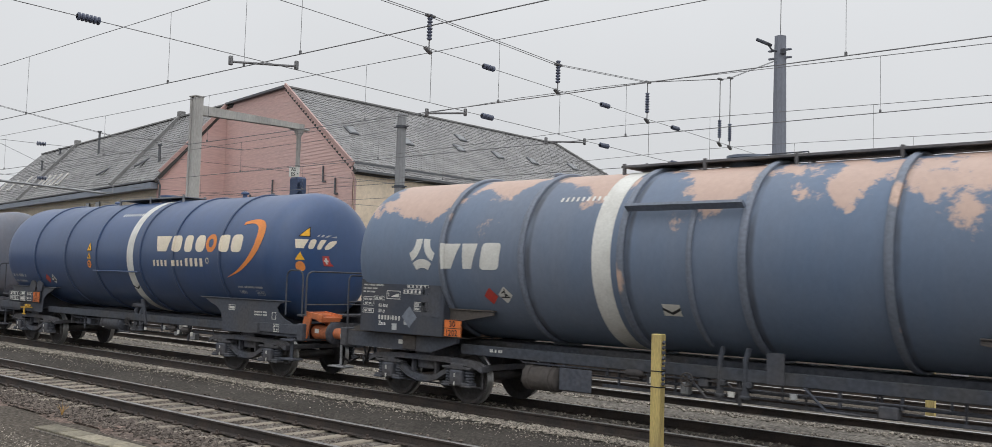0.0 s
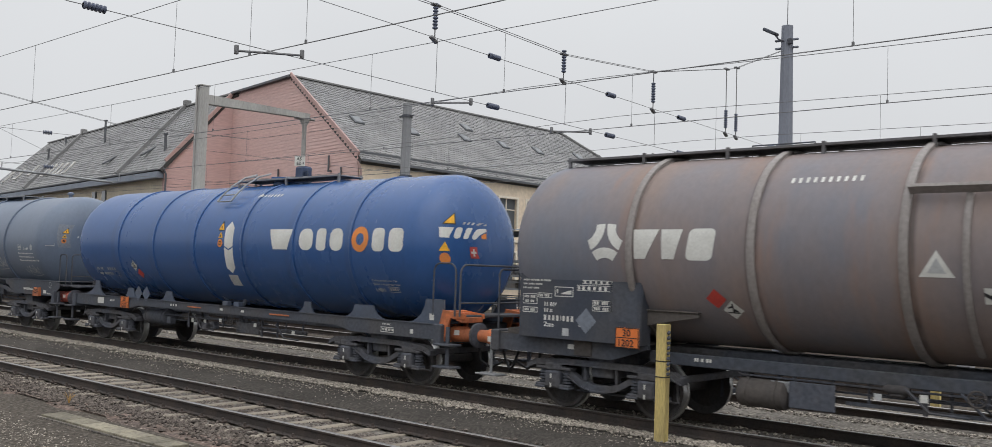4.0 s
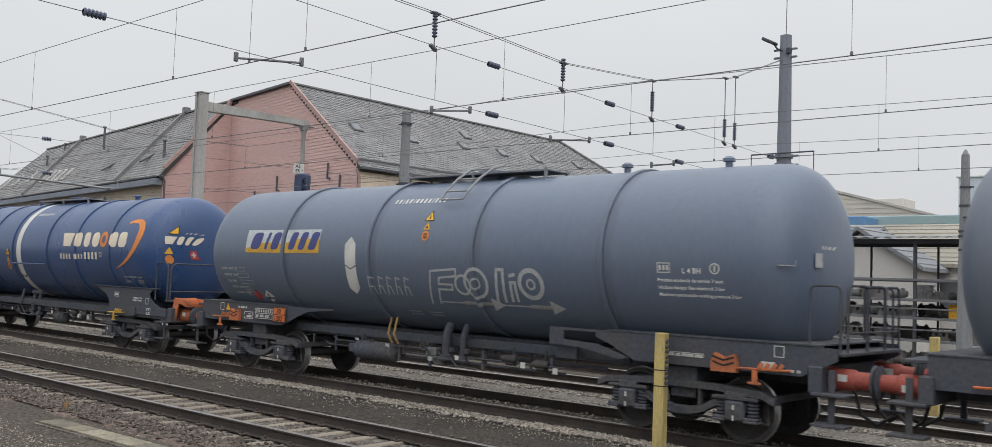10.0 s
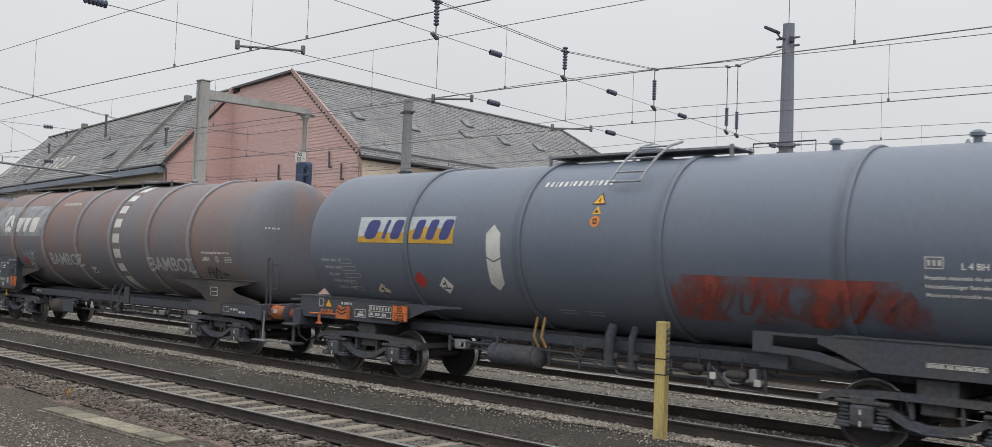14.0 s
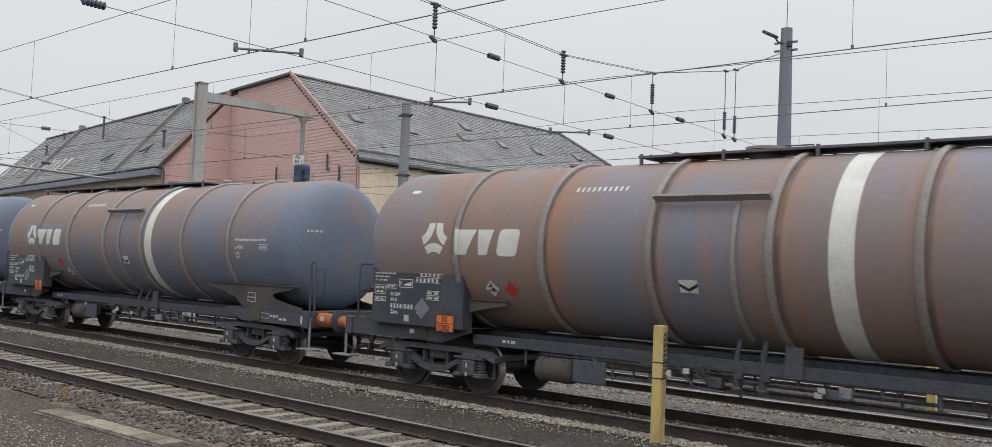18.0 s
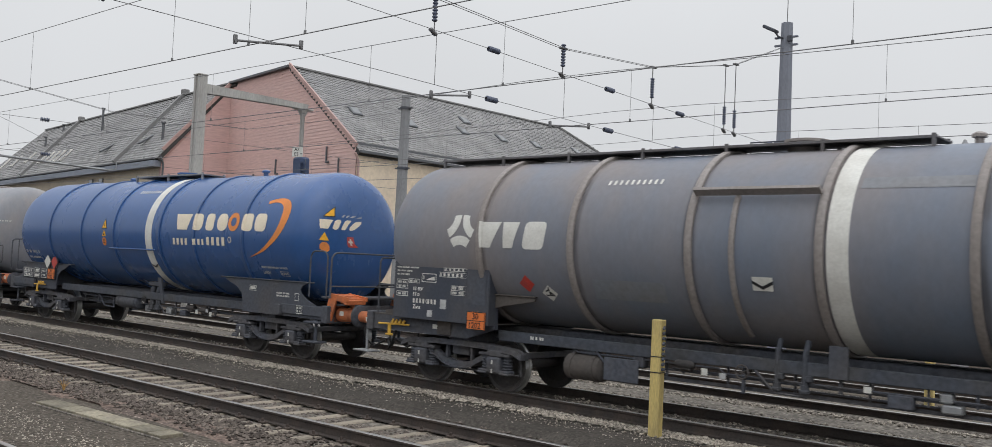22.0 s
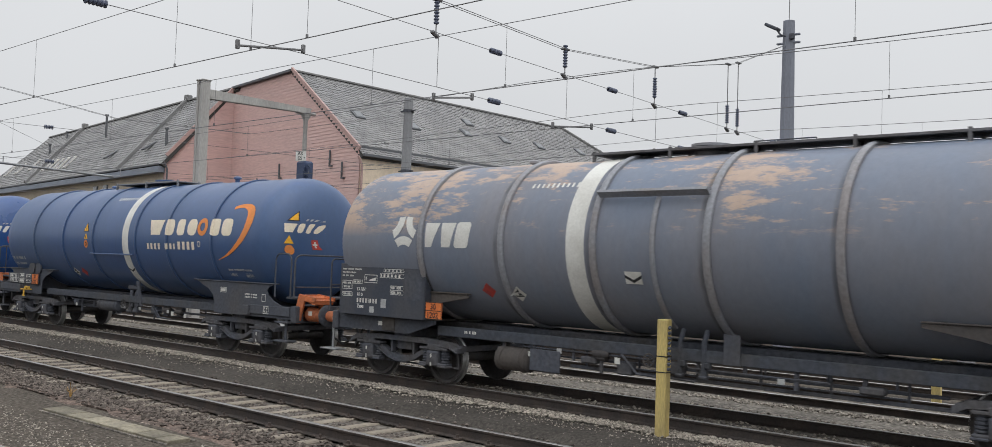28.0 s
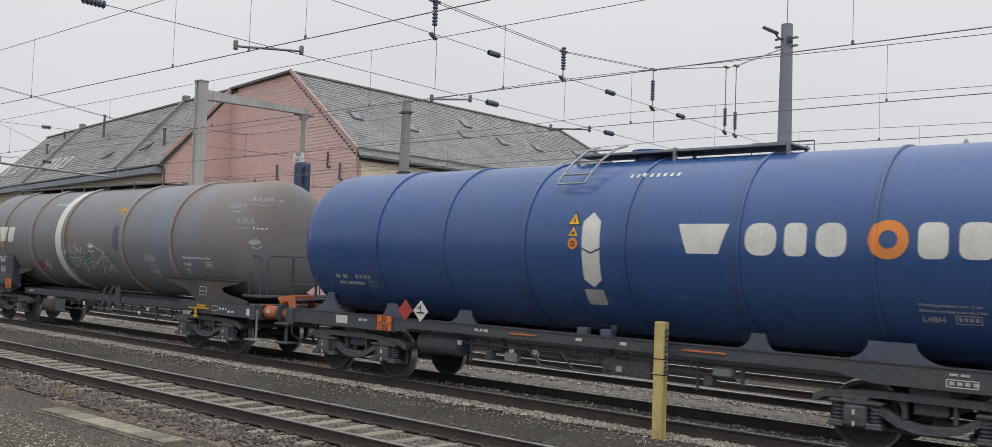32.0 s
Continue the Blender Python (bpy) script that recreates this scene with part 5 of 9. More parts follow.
    stick_flat("marking", merge(frame_shape(xp - 1.84, 1.23, xp - 1.22, 1.48, 0.012), rect(xp - 1.84, 1.35, xp - 1.22, 1.362), bars(xp - 1.8, 1.385, [0.06] * 5, 0.07, 0.045), bars(xp - 1.8, 1.26, [0.06] * 5, 0.07, 0.045),
                                frame_shape(xp - 1.12, 1.38, xp - 0.8, 1.5, 0.012), rect(xp - 1.06, 1.41, xp - 0.86, 1.47, 0.03), frame_shape(xp - 1.14, 1.22, xp - 0.78, 1.35, 0.012), rect(xp - 1.1, 1.25, xp - 0.82, 1.32), frame_shape(xp - 0.66, 1.23, xp - 0.32, 1.49, 0.012), bars(xp - 0.63, 1.4, [0.06] * 3, 0.05, 0.03), bars(xp - 0.63, 1.28, [0.06] * 3, 0.05, 0.03)), -1.254, WHITE_MARK, bd)
    hazard_plate(w, xp, 1.36, -1.265)
    for x in (xp - 0.33, xp + 0.12):
        g = Geo()
        g.prism([(x - 0.2, 1.72), (x - 0.14, 1.54), (x + 0.14, 1.54), (x + 0.2, 1.72), (x + 0.12, 1.84), (x - 0.12, 1.84)], -1.24, -1.2)
        part("lug", g, STEEL_FRAME, w, "grey placard holder plate")
    stick_flat("marking", merge(frame_shape(4.95, 1.4, 5.2, 1.52, 0.012), rect(4.98, 1.43, 5.17, 1.49), bars(5.95, 1.38, [0.2, 0.06, 0.14], 0.035), bars(5.95, 1.32, [0.2, 0.06, 0.14], 0.035), frame_shape(6.6, 1.26, 6.74, 1.42, 0.012)), -1.197, WHITE_MARK, w)
    stick_flat("marking", merge(frame_shape(6.72, 1.0, 6.92, 1.17, 0.012), bars(6.75, 1.1, [0.05, 0.05], 0.04, 0.03), bars(6.75, 1.03, [0.05, 0.05], 0.04, 0.03)), -1.235, WHITE_MARK, w)
    yellow_lever(w, -5.65, 1.02, -1.26)
    if seed == 2:
        yellow_lever(w, 5.2, 0.98, -1.26)
    return w, L


def blue_plain_wagon(label, paint, hoop_paint, seed, L, o, m):
    """Smooth blue tank wagon on a flat frame, with a white two-piece marker; o shifts the hoops and m the markings."""
    w = start_wagon(label)
    k = Tank(6.45, 0.82, 2.2)
    hb = L / 2 - 0.61
    tank_body(w, k, paint, "glossy deep blue tank")
    hoops(w, k, [x + o for x in (-4.5, -2.71, -0.84, 1.13, 3.01, 4.87)], hoop_paint, 0.06, 0.028)
    g = Geo()
    g.box((0, 0, 1.02), (2 * hb - 0.3, 0.7, 0.28), 0.01)
    part("centre_sill", g, STEEL_DARK, w)
    plates(w, "sole_bar", [(-hb + 0.1, 0.93), (-4.2, 0.93), (-3.7, 1.03), (4.3, 1.03), (4.8, 0.93), (hb - 0.1, 0.93), (hb - 0.1, 1.2), (-hb + 0.1, 1.2)], 1.16, STEEL_FRAME, thick=0.07)
    for y in (-1.14, 1.14):
        g = Geo()
        g.box((0, y, 1.206), (2 * hb - 0.3, 0.14, 0.014), 0)
        part("flange", g, STEEL_FRAME, w)
    for a, b, c, d, z in ((-7.2, -6.4, -6.2, -5.75, 1.6), (-4.8, -4.58, -4.28, -4.0, 1.46), (-3.0, -2.64, -2.35, -2.1, 1.44), (2.75, 3.04, 3.26, 3.45, 1.44), (4.3, 4.68, 5.27, 5.72, 1.46), (6.2, 6.72, 7.2, 7.42, 1.66)):
        plates(w, "saddle_foot", foot(a, b, c, d, 1.2, z), 1.02, STEEL_BLUE, "flared blue-grey saddle foot", 0.03)
    for x in (0.15, 0.6):
        g = Geo()
        g.box((x, -1.05, 1.26), (0.2, 0.14, 0.12), 0.02)
        part("lug", g, STEEL_BLUE, w)
    for s in (-1, 1):
        add_bogie(w, s * 5.45, WHEELS)
        g = Geo()
        g.box((s * 5.45, 0, 0.88), (0.5, 2.1, 0.2), 0.02)
        part("bolster", g, STEEL_DARK, w)
    add_ends(w, L, ORANGE, "orange", True, (1,) if seed % 2 else (-1,), step="double")
    end_platform(w, 1, L, 7.45, "wide")
    end_platform(w, -1, L, 7.45, "plain")
    top_walkway(w, -0.6, 3.3, 4.22, 0.0, WALK_PALE)
    manhole(w, 0.6, hoop_paint)
    ladder(w, -0.35 + m)
    gear(w, (-3.75, -2.62, 0.78, 0.2, STEEL_FRAME), (0.35, 0.86), ((0.62, 0.12, 0.66),), ((-1.7, 2.6, 0.7, -0.6), (-2.4, 1.5, 0.86, -0.85)), (0.5, 1.4, 0.62, 0.86, STEEL_DARK), ((-1.75, 0.84), (-1.2, 0.83)))
    underside_clutter(w, seed + 60, -1.05)
    u = 0.35 + m
    stick(k, "marker", poly((u, -0.05), (u - 0.01, 0.36), (u + 0.16, 0.52), (u + 0.33, 0.36), (u + 0.34, -0.05), (u + 0.17, -0.12)), WHITE_MARK, w, "white pointed marker")
    stick(k, "marker", poly((u, -0.08), (u + 0.17, -0.15), (u + 0.34, -0.08), (u + 0.33, -0.56), (u + 0.16, -0.69), (u, -0.56)), WHITE_MARK, w, "white pointed marker")
    stick(k, "plate", rect(u - 0.04, -1.02, u + 0.32, -0.73), DULL_MARK, w, "small pale plate")
    warning_set(w, k, u - 0.18, 0.2, k=0.86)
    name_row(k, w, [(a + m, b + m) for a, b in ((2.06, 2.87), (3.1, 3.59), (3.67, 4.01), (4.11, 4.54), (4.8, 5.3), (5.39, 5.77), (5.86, 6.29))], -0.11, 0.43, WHITE_MARK, "pale rounded shape")
    end_signs(w, k, 7.14, WHITE_MARK)
    stick(k, "marking", words_fit("Working pressure max. 3 bar", 5.37 + o, -0.72, 0.74), DULL_MARK, w)
    stick(k, "marking", words_fit("Allowed working pressure 3 bar", 5.37 + o, -0.8, 0.78), DULL_MARK, w)
    stick(k, "marking", words_fit("L4BH", 5.4 + o, -0.95, 0.26), DULL_MARK, w)
    stick(k, "marking", merge(frame_shape(5.78 + o, -0.96, 6.08 + o, -0.83, 0.012), bars(5.82 + o, -0.92, [0.05] * 4, 0.06, 0.012)), DULL_MARK, w)
    stick(k, "marking", merge(bars(-5.85, -0.76, [0.14, 0.14], 0.08, 0.08), bars(-5.25, -0.76, [0.09] * 4, 0.08, 0.03), bars(-5.8, -0.9, [0.2, 0.5], 0.07, 0.06), frame_shape(-4.9, -0.94, -4.7, -0.8, 0.012)), DULL_MARK, w)
    stick(k, "marking", bars(0.9 + m, 1.2, [0.07] * 8, 0.09, 0.05), WHITE_MARK, w)
    if seed == 1:
        placards(w, k, (-3.54, -0.82), (-3.73, -0.6), 0.15)
        for x in (-3.7, -3.3):
            stick_flat("placard_holder", diamond(x, 1.35, 0.2), -1.2, STEEL_BLUE, w, "empty grey diamond placard holder")
        hazard_plate(w, -4.37, 1.09, -1.22)
    else:
        for x, mt in ((-3.86, RED_MARK), (-3.45, WHITE_MARK)):
            stick_flat("placard", diamond(x, 1.37, 0.2), -1.22, mt, w, "diamond placard on the frame")
        stick_flat("symbol", strokes([[(-3.54, 1.34), (-3.36, 1.34)], [(-3.45, 1.34), (-3.45, 1.48)], [(-3.52, 1.42), (-3.45, 1.45)]], 0.025), -1.228, BLACK_MARK, w)
        hazard_plate(w, -4.43, 1.09, -1.22)
    stick_flat("marking", merge(bars(-2.1, 1.1, [0.1, 0.06, 0.1], 0.05), rect(-5.9, 1.0, -5.55, 1.16), bars(-5.2, 1.08, [0.1, 0.12], 0.05), rect(0.1, 1.1, 0.22, 1.15), rect(0.95, 1.1, 1.07, 1.15), frame_shape(5.68, 0.98, 6.05, 1.08, 0.012), bars(5.72, 1.01, [0.06] * 4, 0.045, 0.03), bars(5.72, 1.12, [0.1, 0.1], 0.03), rect(6.5, 1.0, 6.58, 1.08), rect(7.0, 1.28, 7.12, 1.4)), -1.199, WHITE_MARK, w)
    for x, wd in ((-1.0, 0.6), (2.4, 0.7)):
        g = Geo()
        g.box((x, -1.205, 1.12), (wd, 0.015, 0.03), 0.004)
        part("striped_bar", g, ORANGE, w)
    return w, L


def ladder(wagon, x, w=0.55):
    """Short bent ladder that hangs from the roof walkway over the tank's shoulder."""
    g = Geo()
    side = [(-0.25, 4.29), (-0.55, 4.19), (-0.85, 3.98), (-1.08, 3.74), (-1.18, 3.58)]
    for dx in (0, w):
        g.tube([(x + dx + 0.18 * (1 - i / 4), y - 0.06, z + 0.05) for i, (y, z) in enumerate(side)], 0.022, 6)
    for i in (1, 2, 3, 4):
        y, z = side[i]
        xx = x + 0.18 * (1 - i / 4)
        g.tube([(xx, y - 0.06, z + 0.05), (xx + w, y - 0.06, z + 0.05)], 0.016, 6)
    part("ladder", g, GALV, wagon, "bent grey steel ladder")


def grey_panel_wagon(label, paint, hoop_paint, seed, L, o, marker, warn, number, ladder_at, placard, extra=None):
    """Smooth grey tank wagon with a yellow and pale panel and a white two-piece marker; o shifts the markings."""
    w = start_wagon(label)
    k = Tank(6.45, 0.8, 2.6)
    hb = L / 2 - 0.61
    tank_body(w, k, paint, "smooth matt grey tank")
    hoops(w, k, [x + o for x in (-3.86, -1.14, 1.58, 4.3)], hoop_paint, 0.1, 0.045)
    g = Geo()
    g.box((0, 0, 1.02), (2 * hb - 0.3, 0.66, 0.28), 0.01)
    part("centre_sill", g, STEEL_DARK, w)
    # girders over the bogies, swan-necked towards the middle
    plates(w, "saddle", [(-hb + 0.1, 1.06), (-4.35, 1.06), (-4.15, 1.13), (-3.85, 1.26), (-3.5, 1.38), (-3.1, 1.43), (-2.65, 1.45), (-2.65, 1.48), (-hb + 0.1, 1.48)], 1.17, STEEL_FRAME, "dark grey saddle girder", 0.03)
    plates(w, "saddle", [(3.88, 1.48), (3.88, 1.37), (4.18, 1.26), (4.6, 1.06), (7.25, 1.06), (hb + 0.2, 1.3), (hb + 0.2, 1.46), (7.2, 1.48)], 1.17, STEEL_FRAME, "dark grey saddle girder", 0.03)
    plates(w, "strut", [(2.95, 1.48), (2.95, 1.2), (3.62, 1.18), (4.3, 1.05), (4.5, 1.09), (3.9, 1.26), (3.24, 1.29), (3.24, 1.44), (3.9, 1.44), (3.9, 1.48)], 1.17, STEEL_FRAME, "", 0.03)
    g = Geo()
    g.box((3.2, -1.0, 1.09), (0.42, 0.1, 0.26), 0.015)
    part("valve_box", g, STEEL_FRAME, w)
    for s in (-1, 1):
        add_bogie(w, s * 5.35, WHEELS)
        g = Geo()
        g.box((s * 5.35, 0, 0.92), (0.5, 2.1, 0.24), 0.02)
        part("bolster", g, STEEL_DARK, w)
        g = Geo()
        g.box((s * 5.8, 0, 1.49), (3.4, 2.4, 0.02), 0)
        part("deck", g, STEEL_DARK, w)
    for y in (-0.8, 0.8):
        g = Geo()
        g.box((0, y, 1.05), (8.6, 0.07, 0.16), 0.01)
        part("side_rail", g, GIRDER, w)
    add_ends(w, L, RED_PAINT, "red", step="double")
    end_platform(w, 1, L, 7.45, "thirds")
    end_platform(w, -1, L, 7.45, "plain")
    top_walkway(w, -1.2, 3.0, 4.22, 0.0, WALK_PALE) if marker > 0 else top_walkway(w, -1.4, 2.2, 4.22, 0.0, WALK_PALE)
    ladder(w, ladder_at)
    manhole(w, 0.5, hoop_paint)
    for x in ((-5.6, -5.2, 5.5) if marker > 0 else (5.5, 3.6)):
        valve(w, x, 0.0, hoop_paint, 0.18)
    gear(w, (-2.2, -1.0, 0.72, 0.18, STEEL_DARK) if marker < 0 else (-2.6, -1.5, 0.66, 0.16, STEEL_DARK), (-0.08, 0.95), ((0.4, 0.2, 0.7), (0.82, 0.14, 0.7)), ((-2.4, 2.9, 0.66, -0.65), (-2.0, 3.6, 0.8, -0.4)), None, ((1.9, 0.82), (2.6, 0.78)))
    g = Geo()
    hx = 1.24 if marker > 0 else -1.0
    for x in (hx, hx + 0.16):
        g.tube([(x, -1.06, 1.42), (x - 0.02, -1.12, 1.1), (x + 0.03, -1.05, 0.92)], 0.022, 7)
    part("earth_cable", g, AMBER_HOSE, w, "pair of amber hoses")
    underside_clutter(w, seed + 80)
    # two film panels, one on each side of the hoop
    px, hx = -5.22 + o, -3.86 + o
    names = [[(0.16, 0.58), (0.68, 0.8), (0.9, 1.22)], [(1.52, 1.78), (1.86, 2.12), (2.2, 2.5)]]
    for i, (a, b) in enumerate(((px, hx - 0.07), (hx + 0.07, px + 2.57))):
        p = stick(k, "panel", rect(a, -0.03, b, 0.47), WHITE_PALE, w, "pale panel with a yellow lower half and dark blue shapes", 0.005)
        f = lambda x: 0.1 + 0.19 * (x - px) / 2.57 + 0.035 * math.sin(x * 5.0)
        n = 8
        stick(k, "yellow_field", ([(a + (b - a) * j / n, -0.03) for j in range(n + 1)] + [(a + (b - a) * j / n, f(a + (b - a) * j / n)) for j in range(n + 1)], [(j, j + 1, n + 2 + j, n + 1 + j) for j in range(n)]), YELLOW_PAINT, p, off=0.008)
        for j, (x0, x1) in enumerate(names[i]):
            x0, x1 = px + x0, px + x1
            sh = rounded(x0, 0.04, x0 + (x1 - x0) * 0.84, 0.41, 0.3, 0.34)
            stick(k, "blue_shape", sh, BLUE_MARK, p, off=0.011)
    u = marker
    stick(k, "marker", poly((u, -0.24), (u - 0.01, 0.16), (u + 0.15, 0.31), (u + 0.31, 0.16), (u + 0.32, -0.24), (u + 0.16, -0.31)), WHITE_MARK, w, "white pointed marker")
    stick(k, "marker", poly((u, -0.27), (u + 0.16, -0.34), (u + 0.32, -0.27), (u + 0.31, -0.72), (u + 0.15, -0.86), (u, -0.72)), WHITE_MARK, w, "white pointed marker")
    warning_set(w, k, warn[0], warn[1], k=0.85)
    g = Geo()
    g.tube([k.skin(6.98, -0.1, 0.0), k.skin(6.98, -0.1, 0.06), k.skin(7.2, -0.1, 0.06), k.skin(7.2, -0.02, 0.06)], 0.014, 6)
    part("grab_handle", g, GALV, w)
    if seed in (11, 12):
        q = stick(k, "end_plate", rect(7.3, -0.14, 7.66, 0.56, -0.12), PALE_GREY, w, "grey plate with amber warning signs")
        warning_set(q, k, 7.45, 0.2, k=0.66)
    if seed == 13:
        stick(k, "lamp_plate", rect(7.62, -0.1, 7.8, 0.1), DULL_MARK, w, "small grey plate", 0.03)
    c = 5.32 + o
    stick(k, "marking", words_fit("L 4 BH", c + 0.42, -0.24, 0.3), LETTER_WHITE, w, "tank code in white letters")
    stick(k, "marking", merge(frame_shape(c, -0.24, c + 0.22, -0.09, 0.014), bars(c + 0.03, -0.2, [0.05] * 3, 0.07, 0.012), ring_shape(c + 0.94, -0.165, 0.06, 0.08), rect(c + 0.925, -0.21, c + 0.955, -0.12)), WHITE_MARK, w)
    for i, (ln_, wd) in enumerate((("Pression maximale de service 3 bars", 1.06), ("Höchstzulässiger Betriebsdruck 3 bar", 1.08), ("Maximum permissible working pressure 3 bar", 1.32))):
        stick(k, "marking", words_fit(ln_, c, -0.37 - 0.11 * i, wd), LETTER_WHITE, w, "line of small white lettering")
    for i in range(5):
        stick(k, "marking", bars(-6.4 + 0.07 * i, -0.42 - 0.15 * i, ([0.24, 0.2, 0.1], [0.3, 0.2], [0.14, 0.16])[i % 3], 0.055, 0.04), DULL_MARK, w)
        stick(k, "marking", frame_shape(-5.85 + 0.04 * i, -0.46 - 0.15 * i, -5.5 + 0.1 * (i % 3), -0.36 - 0.15 * i, 0.012), DULL_MARK, w)
    stick(k, "marking", merge(diamond(-5.1, -1.1, 0.18), diamond(-4.7, -1.1, 0.18)), PALE_GREY, w, "empty diamond placard holders")
    stick(k, "number", bars(number, 1.04, [0.07, 0.07] + [0.03] + [0.07, 0.07] + [0.03] + [0.07] * 4 + [0.03] + [0.07] * 3, 0.12, 0.04), WHITE_MARK, w, "wagon number as plain bars")
    stick(k, "end_number", bars(7.8, 0.16, [0.05, 0.05, 0.09, 0.06], 0.05, 0.03), WHITE_MARK, w)
    for i in range(2):
        x = 0.35 + 0.55 * i if marker > 0 else -0.6 + 0.55 * i
        stick(k, "marking", merge(bars(x, -1.22, [0.35], 0.03), bars(x + 0.02, -1.3, [0.33], 0.03)), DULL_MARK, w)
    for (u, v), mt in placard:
        p = stick(k, "placard", diamond(u, v, 0.18), mt, w, "diamond placard on the tank")
        if mt is not RED_MARK:
            stick(k, "symbol", strokes([[(u - 0.09, v - 0.05), (u + 0.09, v - 0.05)], [(u, v - 0.05), (u, v + 0.1)], [(u - 0.07, v + 0.03), (u, v + 0.06)]], 0.025), BLACK_MARK, p, off=0.009)
    xp = -4.18 + o
    g = Geo()
    g.box((xp - 0.56, -1.22, 1.28), (0.66, 0.02, 0.24), 0.004)
    bd = part("frame_board", g, STEEL_DARK, w)
    stick_flat("marking", merge(frame_shape(xp - 0.88, 1.17, xp - 0.24, 1.395, 0.012), rect(xp - 0.88, 1.28, xp - 0.24, 1.292), bars(xp - 0.84, 1.31, [0.05] * 7, 0.06, 0.035), bars(xp - 0.84, 1.2, [0.09, 0.14, 0.14], 0.055, 0.05)), -1.234, WHITE_MARK, bd)
    hazard_plate(w, xp, 1.285, -1.235)
    stick_flat("marking", merge(frame_shape(xp - 1.36, 1.14, xp - 1.03, 1.3, 0.014), rect(xp - 1.28, 1.17, xp - 1.1, 1.215, 0.02), rect(xp - 1.24, 1.235, xp - 1.12, 1.255, 0.03)), -1.19, WHITE_MARK, w, "pictogram in a white frame")
    stick_flat("warning_sign", poly((-6.47, 1.3), (-6.29, 1.3), (-6.38, 1.45)), -1.19, AMBER_MARK, w)
    stick_flat("marking", merge(frame_shape(-6.7, 1.29, -6.55, 1.46, 0.012), bars(-5.98, 1.36, [0.06, 0.16, 0.06], 0.05)), -1.187, WHITE_MARK, w)
    chevron_bracket(w, -5.85 + o, 0.36, 1.08, 1.34)
    chevron_bracket(w, 6.33 + o, 0.4, 1.03, 1.29)
    stick_flat("marking", merge(frame_shape(5.28 + o, 1.19, 5.98 + o, 1.25, 0.008), bars(5.3 + o, 1.2, [0.2, 0.08, 0.2, 0.12], 0.035, 0.02), rect(6.68, 1.12, 6.88, 1.22), frame_shape(7.05 + o, 1.29, 7.2 + o, 1.45, 0.012), bars(6.95, 1.1, [0.06, 0.12, 0.06], 0.04)), -1.19, WHITE_MARK, w)
    yellow_lever(w, -6.5, 1.14, -1.24, ORANGE, "orange striped changeover handle")
    if marker < 0:
        yellow_lever(w, 6.9 + o, 1.1, -1.24, ORANGE, "orange striped changeover handle")
    if extra:
        extra(w, k)
    return w, L

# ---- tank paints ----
WHITE_PALE = material("pale_blue_grey_film", (0.5, 0.54, 0.56), 0.55, 0.0, (0.4, 0.42, 0.44), 0.4, 2)
BLUE_MARK = material("dark_blue_film", (0.05, 0.06, 0.2), 0.5)
PALE_GREY = material("pale_grey_film", (0.17, 0.192, 0.23), 0.6)
GRAFFITI_WHITE = material("chalk_white_spray", (0.42, 0.43, 0.44), 0.7)
GRAFFITI_RED = material("red_spray", (0.22, 0.05, 0.04), 0.7, 0.0, (0.13, 0.1, 0.11), 0.8, 2.5, 20, 0.2, 0.05)

RINGS = (-4.88, -2.92, -0.86, 1.07, 3.0, 4.99)
RINGS_REAR = (-4.86, -2.96, -1.03, 0.96, 2.91, 4.9)
RINGS_GREY = (-3.93, -1.21, 1.5, 4.22)
RINGS_BLUE = (-4.72, -2.78, -1.0, 1.31, 2.91, 4.9)


